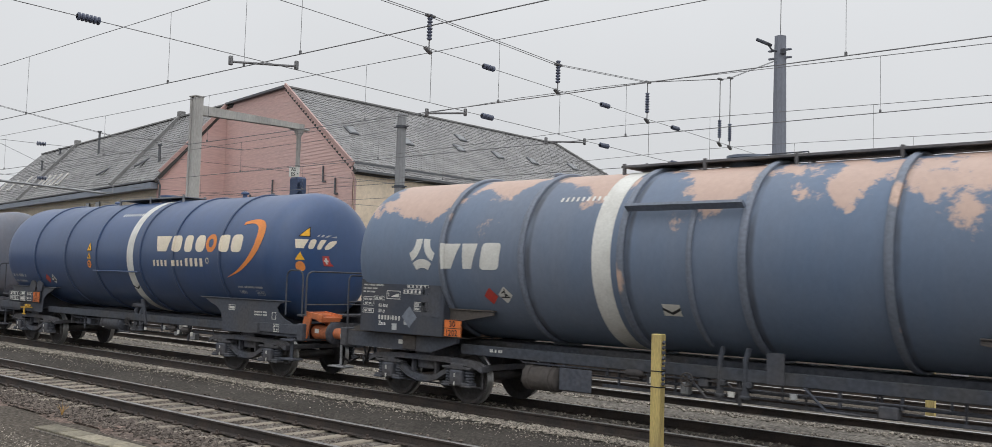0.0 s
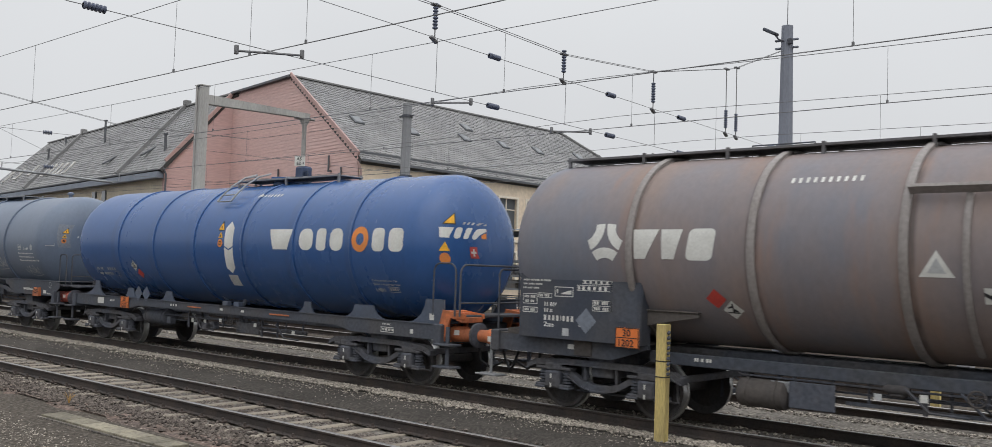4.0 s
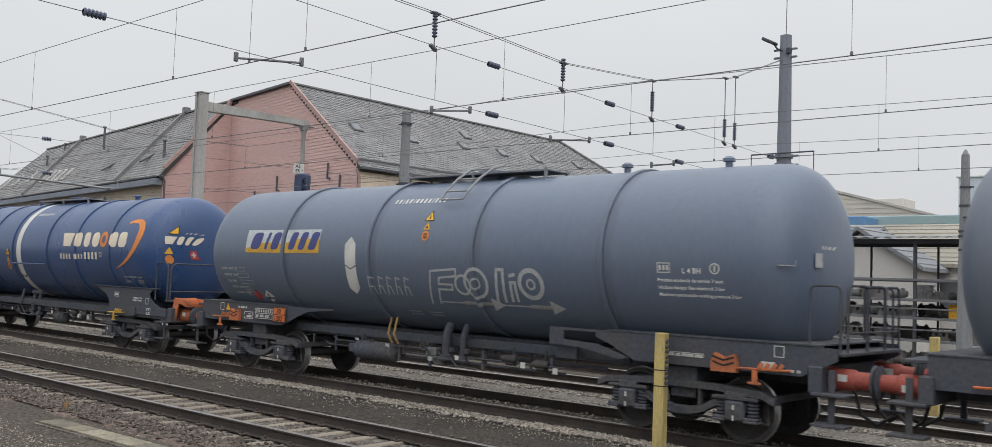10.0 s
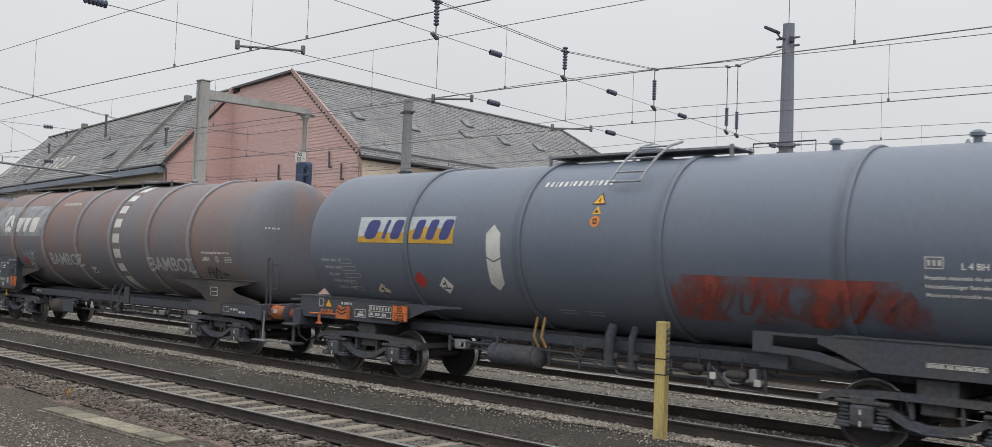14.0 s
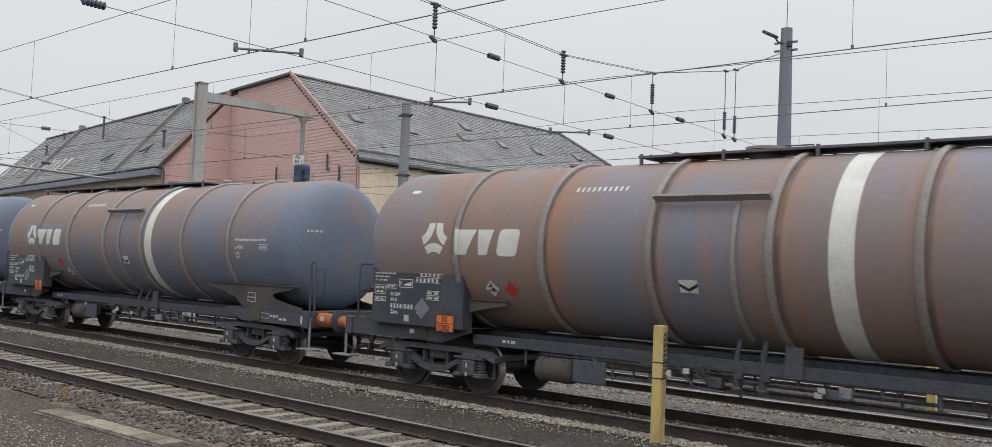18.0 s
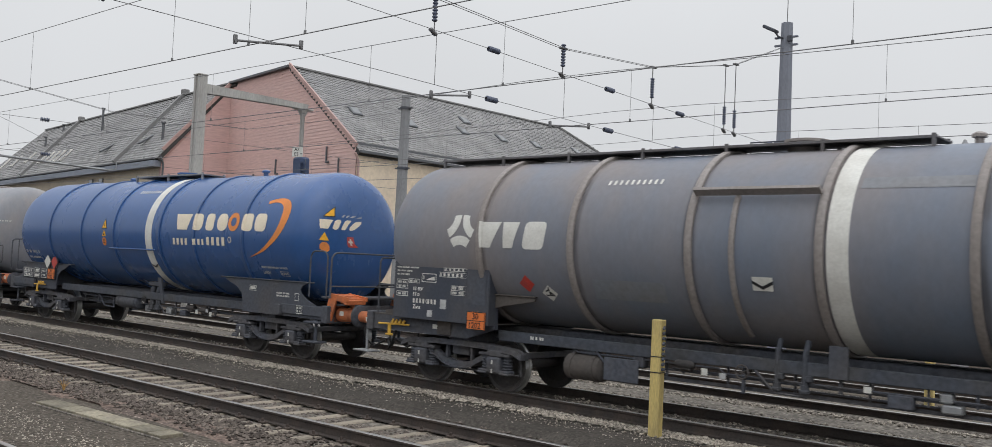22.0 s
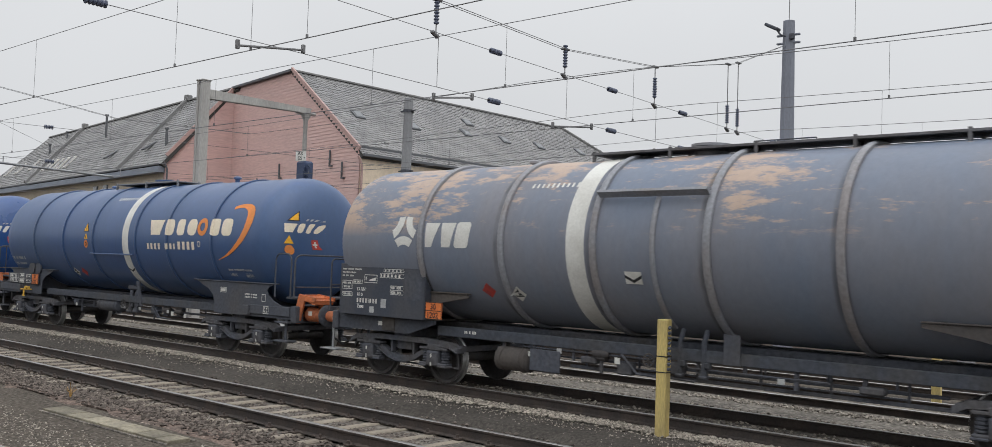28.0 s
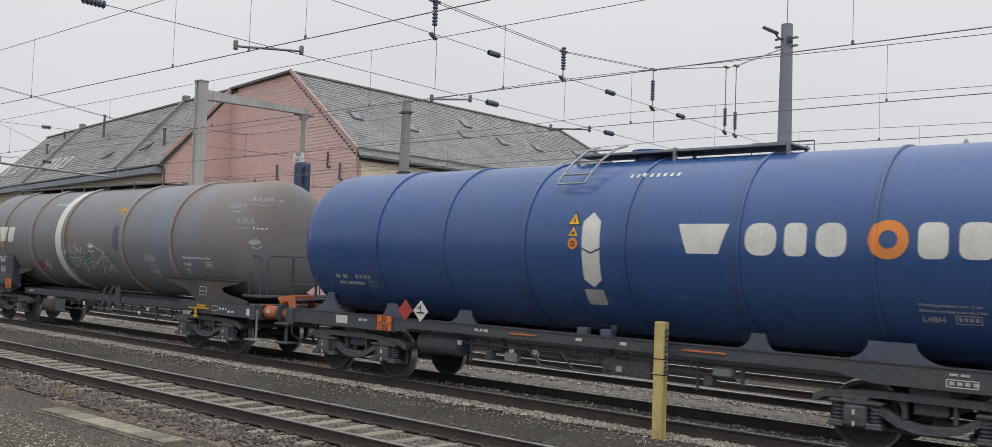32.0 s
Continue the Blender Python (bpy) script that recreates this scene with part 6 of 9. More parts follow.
def tank_paint(name, base, dust, rings, amount, seed, rough=0.5, halo=0.3, streak=0.16, primer=None, primer_z=None, primer_cut=0.66, contrast=2.4, lean=0.0, hoop_shade=1.0, rust=0.0, rim=0.0, spec=0.28, rise=0.0):
    """Weathered tank paint: dust in large clouds and round the hoops, run-down streaks, flakes down to the primer."""
    base, dust = [(c[0] * 0.985, c[1], c[2] * 1.05) for c in (base, dust)]
    m = bpy.data.materials.new(name)
    m.use_nodes = True
    nt = m.node_tree
    nd, ln = nt.nodes, nt.links
    bsdf = nd["Principled BSDF"]
    tc = nd.new("ShaderNodeTexCoord")
    xyz = nd.new("ShaderNodeSeparateXYZ")
    ln.new(tc.outputs["Object"], xyz.inputs[0])

    def noise(scale, stretch, detail=4.0, rgh=0.5):
        mp = nd.new("ShaderNodeMapping")
        mp.inputs["Location"].default_value = (seed * 13.7, seed * 3.1, seed * 7.3)
        mp.inputs["Scale"].default_value = stretch
        ln.new(tc.outputs["Object"], mp.inputs["Vector"])
        n = nd.new("ShaderNodeTexNoise")
        n.inputs["Scale"].default_value, n.inputs["Detail"].default_value, n.inputs["Roughness"].default_value = scale, detail, rgh
        ln.new(mp.outputs[0], n.inputs["Vector"])
        return n.outputs[0]

    def calc(op, p, q):
        n = nd.new("ShaderNodeMath")
        n.operation = op
        for i, v in enumerate((p, q)):
            if isinstance(v, (int, float)):
                n.inputs[i].default_value = v
            else:
                ln.new(v, n.inputs[i])
        return n.outputs[0]

    def ranged(v, lo, hi, o0=0.0, o1=1.0):
        n = nd.new("ShaderNodeMapRange")
        for i, k in enumerate((lo, hi, o0, o1)):
            n.inputs[i + 1].default_value = k
        ln.new(v, n.inputs[0])
        return n.outputs[0]

    def blend(fac, p, q, kind="MIX"):
        n = nd.new("ShaderNodeMix")
        n.data_type, n.blend_type = "RGBA", kind
        for sock, v in ((0, fac), (6, p), (7, q)):
            if isinstance(v, (int, float)):
                n.inputs[sock].default_value = v
            elif isinstance(v, tuple):
                n.inputs[sock].default_value = (*v, 1)
            else:
                ln.new(v, n.inputs[sock])
        return n.outputs[2]

    # closeness to the hoops along the tank
    near = None
    for x in rings:
        dist = calc("ABSOLUTE", calc("SUBTRACT", xyz.outputs[0], x), 0.0)
        v = ranged(dist, 0.05, 0.75, 1.0, 0.0)
        near = v if near is None else calc("MAXIMUM", near, v)
    near = calc("POWER", near, 1.6)
    # narrow bands beside each hoop, for the painted shade
    hoop_edge = None
    for x in rings:
        dist = calc("ABSOLUTE", calc("SUBTRACT", xyz.outputs[0], x), 0.0)
        v = ranged(dist, 0.075, 0.12, 1.0, 0.0)
        hoop_edge = v if hoop_edge is None else calc("MAXIMUM", hoop_edge, v)
    big = noise(0.34, (1, 1, 0.7), 3.0)
    mid = noise(2.2, (1, 1, 0.6), 7.0, 0.6)
    run = noise(3.2, (1, 0.4, 0.1), 4.0)
    fac = calc("ADD", calc("MULTIPLY", calc("SUBTRACT", big, 0.5), contrast), amount)
    fac = calc("ADD", fac, calc("MULTIPLY", xyz.outputs[0], lean))
    if rise:
        # dust settles on the upper half
        fac = calc("ADD", fac, calc("MULTIPLY", calc("SUBTRACT", xyz.outputs[2], ZC), rise))
    fac = calc("ADD", fac, calc("MULTIPLY", near, halo))
    fac = calc("ADD", fac, calc("MULTIPLY", calc("SUBTRACT", mid, 0.5), 0.5))
    fac = calc("ADD", fac, calc("MULTIPLY", calc("SUBTRACT", run, 0.5), streak * 3))
    fac = ranged(fac, 0.0, 1.0)
    if rim:
        # the rounded shoulders are scoured back to the paint
        edge = calc("MULTIPLY", ranged(calc("ABSOLUTE", xyz.outputs[0], 0.0), 6.62, 6.95), ranged(noise(0.9, (1, 1, 0.6), 6.0, 0.6), 0.4, 0.56))
        fac = calc("MULTIPLY", fac, calc("SUBTRACT", 1.0, calc("MULTIPLY", edge, rim)))
    out = blend(fac, base, dust)
    if primer is not None:
        flake = noise(3.4, (1, 1, 0.8) if primer_z else (0.45, 0.8, 1.9), 10.0, 0.74)
        if primer_z:
            low = noise(0.8, (1, 1, 1), 2.0)
            v = calc("ADD", xyz.outputs[2], calc("MULTIPLY", calc("SUBTRACT", flake, 0.5), 2.0))
            v = calc("ADD", v, calc("MULTIPLY", calc("SUBTRACT", low, 0.5), 3.4))
            v = calc("SUBTRACT", v, calc("MULTIPLY", near, 0.75))
            mask = ranged(v, primer_z, primer_z + 0.16)
        else:
            low = noise(0.7, (1, 1, 1), 2.0)
            v = calc("ADD", flake, calc("MULTIPLY", calc("SUBTRACT", low, 0.5), 0.5))
            v = calc("SUBTRACT", v, calc("MULTIPLY", xyz.outputs[0], 0.012))
            mask = calc("MULTIPLY", ranged(v, primer_cut, primer_cut + 0.09), ranged(xyz.outputs[2], 2.7, 3.0))
        out = blend(calc("MULTIPLY", mask, 0.92), out, blend(noise(1.5, (1, 1, 1), 5.0), primer, tuple(c * 0.8 for c in primer)))
    fine = ranged(noise(11.0, (1, 1, 0.5), 8.0, 0.65), 0.25, 0.75, 0.92, 1.08)
    comb = nd.new("ShaderNodeCombineColor")
    for k in range(3):
        ln.new(fine, comb.inputs[k])
    out = blend(1.0, out, comb.outputs[0], "MULTIPLY")
    if rust:
        # orange runs of rust under the hoops
        v = calc("ADD", noise(4.2, (1, 0.3, 0.13), 5.0, 0.6), calc("MULTIPLY", near, 0.16))
        v = calc("MULTIPLY", ranged(v, 0.56, 0.76), ranged(noise(0.7, (1, 1, 1), 3.0), 0.4, 0.6))
        out = blend(calc("MULTIPLY", v, rust), out, (0.34, 0.165, 0.085))
    # dark lines beside the hoops: their shade put into the colour, broken by noise
    shade_fac = calc("MULTIPLY", hoop_edge, ranged(noise(2.6, (1.5, 1, 0.5), 5.0), 0.36, 0.6, 0.15 * hoop_shade, 0.62 * hoop_shade))
    out = blend(shade_fac, out, (0.05, 0.047, 0.048))
    ln.new(out, bsdf.inputs["Base Color"])
    ln.new(ranged(fac, 0.0, 1.0, rough - 0.08, rough + 0.14), bsdf.inputs["Roughness"])
    bsdf.inputs["Specular IOR Level"].default_value = spec
    bp = nd.new("ShaderNodeBump")
    bp.inputs["Strength"].default_value, bp.inputs["Distance"].default_value = 0.12, 0.03
    ln.new(calc("ADD", big, calc("MULTIPLY", mid, 0.15)), bp.inputs["Height"])
    ln.new(bp.outputs[0], bsdf.inputs["Normal"])
    return m


BG = (0.175, 0.195, 0.235)
SALMON = tank_paint("blue_grey_paint_with_salmon_primer", (0.125, 0.17, 0.24), (0.165, 0.19, 0.23), RINGS_REAR, 0.25, 1, 0.5, 0.1, primer=(0.56, 0.4, 0.325), primer_z=3.4)
BLUE_DUSTY = tank_paint("dusty_blue_paint", (0.036, 0.075, 0.17), (0.07, 0.095, 0.148), RINGS_BLUE, 0.25, 2, 0.4, 0.25, contrast=1.6, hoop_shade=0.3, spec=0.55)
BLUE_DARK = tank_paint("dark_dusty_blue_paint", (0.034, 0.076, 0.186), (0.056, 0.09, 0.165), RINGS_BLUE, 0.25, 3, 0.34, 0.2, contrast=1.6, hoop_shade=0.3, spec=0.55)
BLUE_SOOTY = tank_paint("sooty_blue_paint", (0.04, 0.088, 0.205), (0.06, 0.1, 0.178), RINGS_BLUE, 0.3, 4, 0.36, 0.25, contrast=1.8, hoop_shade=0.3, spec=0.55)
BLUE_BRIGHT = tank_paint("clean_blue_paint", (0.028, 0.088, 0.24), (0.05, 0.104, 0.225), RINGS_BLUE, 0.2, 5, 0.31, 0.1, 0.08, contrast=1.2, hoop_shade=0.25, spec=0.55)
BLUE_DEEP = tank_paint("deep_blue_paint", (0.026, 0.076, 0.22), (0.048, 0.092, 0.2), RINGS_BLUE, 0.25, 6, 0.31, 0.1, 0.08, contrast=1.2, hoop_shade=0.25, spec=0.55)
GREY_SMOOTH = tank_paint("matt_blue_grey_paint", (0.122, 0.157, 0.212), (0.146, 0.169, 0.205), RINGS_GREY, 0.3, 7, 0.38, 0.15, 0.08, contrast=1.2, hoop_shade=0.4, spec=0.45)
GREY_SMOOTH_B = tank_paint("matt_grey_paint", (0.13, 0.157, 0.198), (0.158, 0.174, 0.2), RINGS_GREY, 0.35, 8, 0.4, 0.2, 0.1, contrast=1.4, hoop_shade=0.4, spec=0.45)
BROWN_A = tank_paint("brown_dust_over_grey_paint", (0.155, 0.17, 0.2), (0.245, 0.19, 0.163), RINGS, 0.5, 21, 0.55, 0.35, contrast=3.4, lean=-0.03, rust=0.25, rim=0.8)
BROWN_B = tank_paint("rust_brown_dust_over_blue_grey", BG, (0.262, 0.185, 0.15), RINGS, 0.55, 10, 0.5, 0.5, contrast=3.2, lean=-0.02, rust=0.65, rim=0.9)
BROWN_D = tank_paint("brown_dust_over_blue_grey", (0.15, 0.18, 0.235), (0.255, 0.19, 0.16), RINGS, 0.66, 31, 0.52, 0.4, contrast=2.8, lean=-0.03, rust=0.35, rim=0.9, rise=0.32)
BROWN_C = tank_paint("red_brown_dust", (0.165, 0.17, 0.185), (0.24, 0.165, 0.138), (-5.2, -3.08, -0.97, 1.0, 2.97, 4.9), 0.55, 12, 0.55, 0.4, contrast=3.0, rust=0.35, rim=0.9, rise=0.2)
GREY_WARM = tank_paint("weathered_grey_paint", (0.152, 0.178, 0.218), (0.225, 0.2, 0.187), RINGS, 0.16, 13, 0.5, 0.35, contrast=3.0, lean=-0.05, rim=0.7)
BEIGE_GREY = tank_paint("beige_grey_dusty_paint", (0.23, 0.24, 0.255), (0.335, 0.295, 0.265), RINGS, 0.62, 14, 0.55, 0.3, contrast=3.2, lean=-0.04, rust=0.12, rim=0.8)
GREY_BLUE = tank_paint("blue_grey_scuffed_paint", (0.155, 0.192, 0.25), (0.212, 0.21, 0.222), RINGS_REAR, 0.3, 15, 0.5, 0.3, primer=(0.5, 0.375, 0.295), primer_cut=0.515)
SOOTY_BROWN = tank_paint("sooty_brown_grey_paint", (0.17, 0.195, 0.23), (0.2, 0.168, 0.15), (-5.45, -3.37, -1.2, 2.13, 4.54), 0.5, 16, 0.45, 0.3)
HOOP_SALMON = material("blue_grey_hoop_with_primer", (0.16, 0.185, 0.235), 0.5, 0.0, (0.12, 0.14, 0.17), 0.4, 1.2, third=(0.5, 0.36, 0.29), third_scale=1.1, third_low=0.6, third_high=0.64)
HOOP_GREY = material("blue_grey_hoop", (0.24, 0.25, 0.275), 0.5, 0.0, (0.22, 0.18, 0.16), 0.5, 1.2)
HOOP_BROWN = material("pale_brown_hoop", (0.255, 0.232, 0.222), 0.55, 0.0, (0.2, 0.175, 0.16), 0.5, 1.2)
PATCH_GREY = material("clean_grey_patch", (0.18, 0.195, 0.22), 0.5, 0.0, (0.2, 0.175, 0.16), 0.5, 0.9, 12, 0.12)
PATCH_DARK = material("fresh_dark_grey_patch", (0.08, 0.096, 0.125), 0.5, 0.0, (0.1, 0.108, 0.122), 0.5, 1.4)
PATCH_PALE = material("washed_pale_patch", (0.29, 0.3, 0.31), 0.7, 0.0, (0.2, 0.2, 0.21), 0.9, 3.2, 9, 0.3, 0.1, stretch=(1.3, 1, 0.8))


def spray(name, col, lo, hi):
    """Thin spray paint that lets the ground colour through in clouds and fades at its rim."""
    m = bpy.data.materials.new(name)
    m.use_nodes = True
    nd, ln = m.node_tree.nodes, m.node_tree.links
    b = nd["Principled BSDF"]
    b.inputs["Base Color"].default_value = (*col, 1)
    b.inputs["Roughness"].default_value = 0.7
    tc = nd.new("ShaderNodeTexCoord")
    n = nd.new("ShaderNodeTexNoise")
    n.inputs["Scale"].default_value, n.inputs["Detail"].default_value = 1.6, 7.0
    ln.new(tc.outputs["Object"], n.inputs["Vector"])
    r = nd.new("ShaderNodeMapRange")
    r.inputs[1].default_value, r.inputs[2].default_value = lo, hi
    ln.new(n.outputs[0], r.inputs[0])
    ln.new(r.outputs[0], b.inputs["Alpha"])
    return m


GREEN_HAZE = spray("thin_green_spray", (0.16, 0.24, 0.2), 0.42, 0.66)
RED_HAZE = spray("thin_red_spray", (0.34, 0.08, 0.06), 0.4, 0.62)


def white_tags(u, v, n, seed, h=0.32):
    r = random.Random(seed)
    paths, x = [], u
    for i in range(n):
        p = [(x + r.uniform(0, 0.2), v + r.uniform(-0.05, h))]
        for j in range(5):
            p.append((x + r.uniform(-0.05, 0.3), v + r.uniform(-0.08, h)))
        paths.append(p)
        x += r.uniform(0.16, 0.26)
    return strokes(paths, 0.022)


def scrawl(u0, v, u1, h, seed):
    """A pointed tag: zigzag letters that lean, tied by long under-strokes."""
    r = random.Random(seed)
    n = max(4, int((u1 - u0) / 0.24))
    st = (u1 - u0) / n
    paths = []
    for i in range(n):
        x = u0 + i * st
        if i % 4 == 2:
            paths.append([(x, v + h * r.uniform(0.6, 1.0)), (x + st, v + h * r.uniform(0.0, 0.3)), (x + st * 0.5, v + h * 1.15), (x + st * 0.1, v), (x + st * 1.1, v + h * 0.6)])
        elif i % 4 == 1:
            paths.append([(x, v), (x + st * 0.45, v + h * r.uniform(0.9, 1.2)), (x + st * 0.8, v + h * 0.1), (x + st * 0.2, v + h * 0.4)])
        else:
            paths.append([(x - st * 0.1, v + h * r.uniform(0.5, 0.9)), (x + st * 0.4, v + h * r.uniform(0.0, 0.2)), (x + st * 0.7, v + h * r.uniform(0.7, 1.1)), (x + st * 1.1, v + h * r.uniform(0.1, 0.4))])
    paths.append([(u0 + st, v - 0.06), (u0 + (u1 - u0) * 0.7, v - 0.09), (u1 + 0.05, v - 0.03)])
    return strokes(paths, 0.024)


def tags_e(w, k):
    for u, v, u1, h, q in ((-2.35, -0.98, -1.65, 0.26, 4), (5.45, -1.02, 6.4, 0.26, 7)):
        stick(k, "graffiti", scrawl(u, v, u1, h, q), GRAFFITI_WHITE, w, "white scrawled graffiti")
    for u, u1, q in ((-1.15, 1.15, 5), (2.1, 4.25, 6)):
        stick(k, "graffiti", scrawl(u, -0.84, u1, 0.3, q), GRAFFITI_WHITE, w, "white scrawled graffiti")
        c = (u + u1) / 2 + 0.1
        stick(k, "graffiti", merge(ring_shape(c, -0.42, 0.07, 0.092, 18), ring_shape(c, -0.42, 0.13, 0.15, 22)), GRAFFITI_WHITE, w, "white spiral of spray paint")


def outline_letters(w, k):
    for i in range(5):
        x = -1.38 + i * 0.24
        stick(k, "graffiti", strokes([[(x, -0.82), (x + 0.06, -0.46), (x + 0.16, -0.5)], [(x + 0.03, -0.64), (x + 0.12, -0.66), (x + 0.14, -0.82)]], 0.028), GRAFFITI_WHITE, w, "white scrawled graffiti")
    word = [strokes([[(0.2, -0.98), (0.36, -0.32), (1.0, -0.27), (0.98, -0.4), (0.56, -0.44), (0.52, -0.56), (0.86, -0.56), (0.84, -0.66), (0.5, -0.66), (0.42, -0.96)]], 0.04),
            ring_shape(1.12, -0.56, 0.15, 0.2), ring_shape(1.44, -0.52, 0.23, 0.29), ring_shape(1.44, -0.52, 0.07, 0.11),
            strokes([[(1.86, -0.84), (1.96, -0.26), (2.1, -0.26), (2.04, -0.84)], [(2.2, -0.82), (2.24, -0.48), (2.34, -0.48), (2.32, -0.82)], [(2.24, -0.36), (2.34, -0.34)]], 0.06),
            ring_shape(2.68, -0.5, 0.2, 0.28), ring_shape(2.68, -0.5, 0.06, 0.1)]
    stick(k, "graffiti", merge(*word), GRAFFITI_WHITE, w, "large grey outlined graffiti word reading folio")
    for u0, u1 in ((0.43, 2.0), (1.95, 3.29)):
        stick(k, "graffiti", merge(rect(u0 + 0.6, -0.96, u1 - 0.28, -0.88), poly((u1 - 0.3, -1.06), (u1, -0.92), (u1 - 0.3, -0.78)), strokes([[(u0, -0.92), (u0 + 0.6, -0.92)]], 0.03)), GRAFFITI_WHITE, w, "long grey arrow")


def red_tag(w, k):
    stick(k, "graffiti", rect(1.7, -1.2, 5.35, -0.42), RED_HAZE, w, "faded dark red spray haze", 0.004)
    r = random.Random(3)
    paths = []
    for i in range(8):
        x = 1.95 + i * 0.4
        p = [(x, -1.05 + r.random() * 0.1)]
        for j in range(9):
            an = j * 0.8 + i
            p.append((x + 0.17 + 0.17 * math.cos(an) + 0.01 * j, -0.8 + 0.24 * math.sin(an * 1.2)))
        paths.append(p)
    stick(k, "graffiti", strokes(paths, 0.05), GRAFFITI_RED, w, "sprawling dark red graffiti", 0.008)


def brown_letters(w, k):
    for u0, u1 in ((-6.85, -5.12), (-4.95, -3.03)):
        stick(k, "paint_patch", rect(u0, 0.0, u1, 1.0), PATCH_PALE, w, "washed pale patch with a straight lower edge", 0.004)
    for u in (-2.8, 2.93):
        stick(k, "graffiti", words_fit("BAMBOZ", u, -0.84, 2.05), GRAFFITI_WHITE, w, "thin white spray letters")
    stick(k, "graffiti", white_tags(-4.6, -0.72, 4, 31, 0.3), GRAFFITI_WHITE, w, "white scrawled graffiti")
    stick(k, "graffiti", white_tags(5.5, -0.95, 4, 32, 0.3), BLACK_MARK, w, "black scrawled graffiti")
    for i in range(7):
        stick(k, "band_gap", rect(1.14, -1.1 + i * 0.4, 1.51, -0.94 + i * 0.4), BROWN_C, w, "", 0.012)


def beige_patches(w, k):
    stick(k, "paint_patch", rect(-2.64, -1.6, -0.87, -0.2), PATCH_DARK, w, "fresh dark grey patch", 0.004)
    stick(k, "paint_patch", rect(1.63, -1.6, 3.62, -0.26), PATCH_DARK, w, "fresh dark grey patch", 0.004)
    stick(k, "paint_patch", rect(3.64, -1.1, 5.0, -0.26), PATCH_GREY, w, "older grey patch", 0.004)
    stick(k, "graffiti", white_tags(-2.55, -0.68, 5, 12, 0.34), WHITE_MARK, w, "white scrawled graffiti", 0.01)
    stick(k, "graffiti", white_tags(-2.3, -1.02, 5, 13, 0.28), WHITE_MARK, w, "white scrawled graffiti", 0.01)


def sooty_tags(w, k):
    stick(k, "graffiti", scrawl(-1.28, -0.5, -0.1, 0.3, 21), GRAFFITI_WHITE, w, "white scrawled graffiti")
    stick(k, "graffiti", rounded(-1.2, -1.0, 1.55, -0.4, 0.4), GREEN_HAZE, w, "faded green spray haze", 0.004)
    swirl = [strokes([[(0.3, -0.15), (0.5, -0.75), (1.1, -0.4), (0.3, -0.15)]], 0.035)]
    for c, v, q in ((-0.75, -0.72, 0.16), (-0.3, -0.82, 0.2), (0.15, -0.74, 0.17), (0.62, -0.86, 0.2), (1.08, -0.72, 0.22), (1.4, -0.86, 0.14)):
        swirl += [ring_shape(c, v, q - 0.035, q), ring_shape(c + 0.05, v - 0.02, q * 0.4, q * 0.4 + 0.03)]
    stick(k, "graffiti", merge(*swirl), GRAFFITI_WHITE, w, "looping pale graffiti letters")
    stick(k, "graffiti", scrawl(3.2, -0.62, 3.72, 0.22, 13), GRAFFITI_WHITE, w, "thin white spray scrawl")
    stick(k, "graffiti", scrawl(3.3, -0.95, 3.7, 0.2, 14), GRAFFITI_WHITE, w, "thin white spray scrawl")
    stick(k, "graffiti", scrawl(1.5, 0.72, 2.0, 0.14, 5), YELLOW_PAINT, w, "yellow spray scribble")
    # flat dark oval painted in place of an opening's dark inside
    stick(k, "paint_patch", rounded(1.62, -0.34, 1.92, 0.34, 0.5), PATCH_DARK, w, "dark oval patch", 0.004)
    stick(k, "paint_patch", rect(2.26, -0.8, 2.6, 0.6), PATCH_GREY, w, "pale painted strip beside a hoop", 0.004)
    for u, v, q in ((6.7, 0.75, 3), (7.15, 0.95, 4), (7.0, 0.35, 6)):
        stick(k, "paint_patch", scrawl(u, v, u + 0.5, 0.16, q), PATCH_PALE, w, "pale scrape across the shoulder", 0.004)
    stick(k, "graffiti", scrawl(7.5, -0.1, 7.75, 0.12, 8), GRAFFITI_WHITE, w, "white scrawled graffiti")


# ---- the train, from its head to its tail; where each wagon's buffers meet the next one's ----
ENDS = [1.5, -15.42, -32.1, -49.0, -64.89, -81.12, -97.45, -113.75, -130.87, -146.94, -163.52, -180.77, -197.55, -214.72, -231.42, -248.34, -264.66, -281.7, -297.84, -314.8]


BLUE_HOOPS = [-4.75, -2.82, -1.02, 1.31, 2.87, 4.87]


def white_triangle(w, k):
    p = stick(k, "warning_sign", poly((-0.72, -0.33), (-0.3, -0.33), (-0.51, 0.0)), WHITE_MARK, w, "white warning triangle")
    stick(k, "symbol", poly((-0.62, -0.28), (-0.4, -0.28), (-0.51, -0.09)), DULL_MARK, p, off=0.009)


def washed_stripe(w, k):
    stick(k, "paint_patch", rect(1.52, 0.82, 2.88, 1.0), PATCH_GREY, w, "washed stripe beside the number", 0.004)
    stick(k, "paint_patch", rect(-2.6, -0.95, -1.3, -0.6), PATCH_GREY, w, "cleaned grey patch", 0.004)


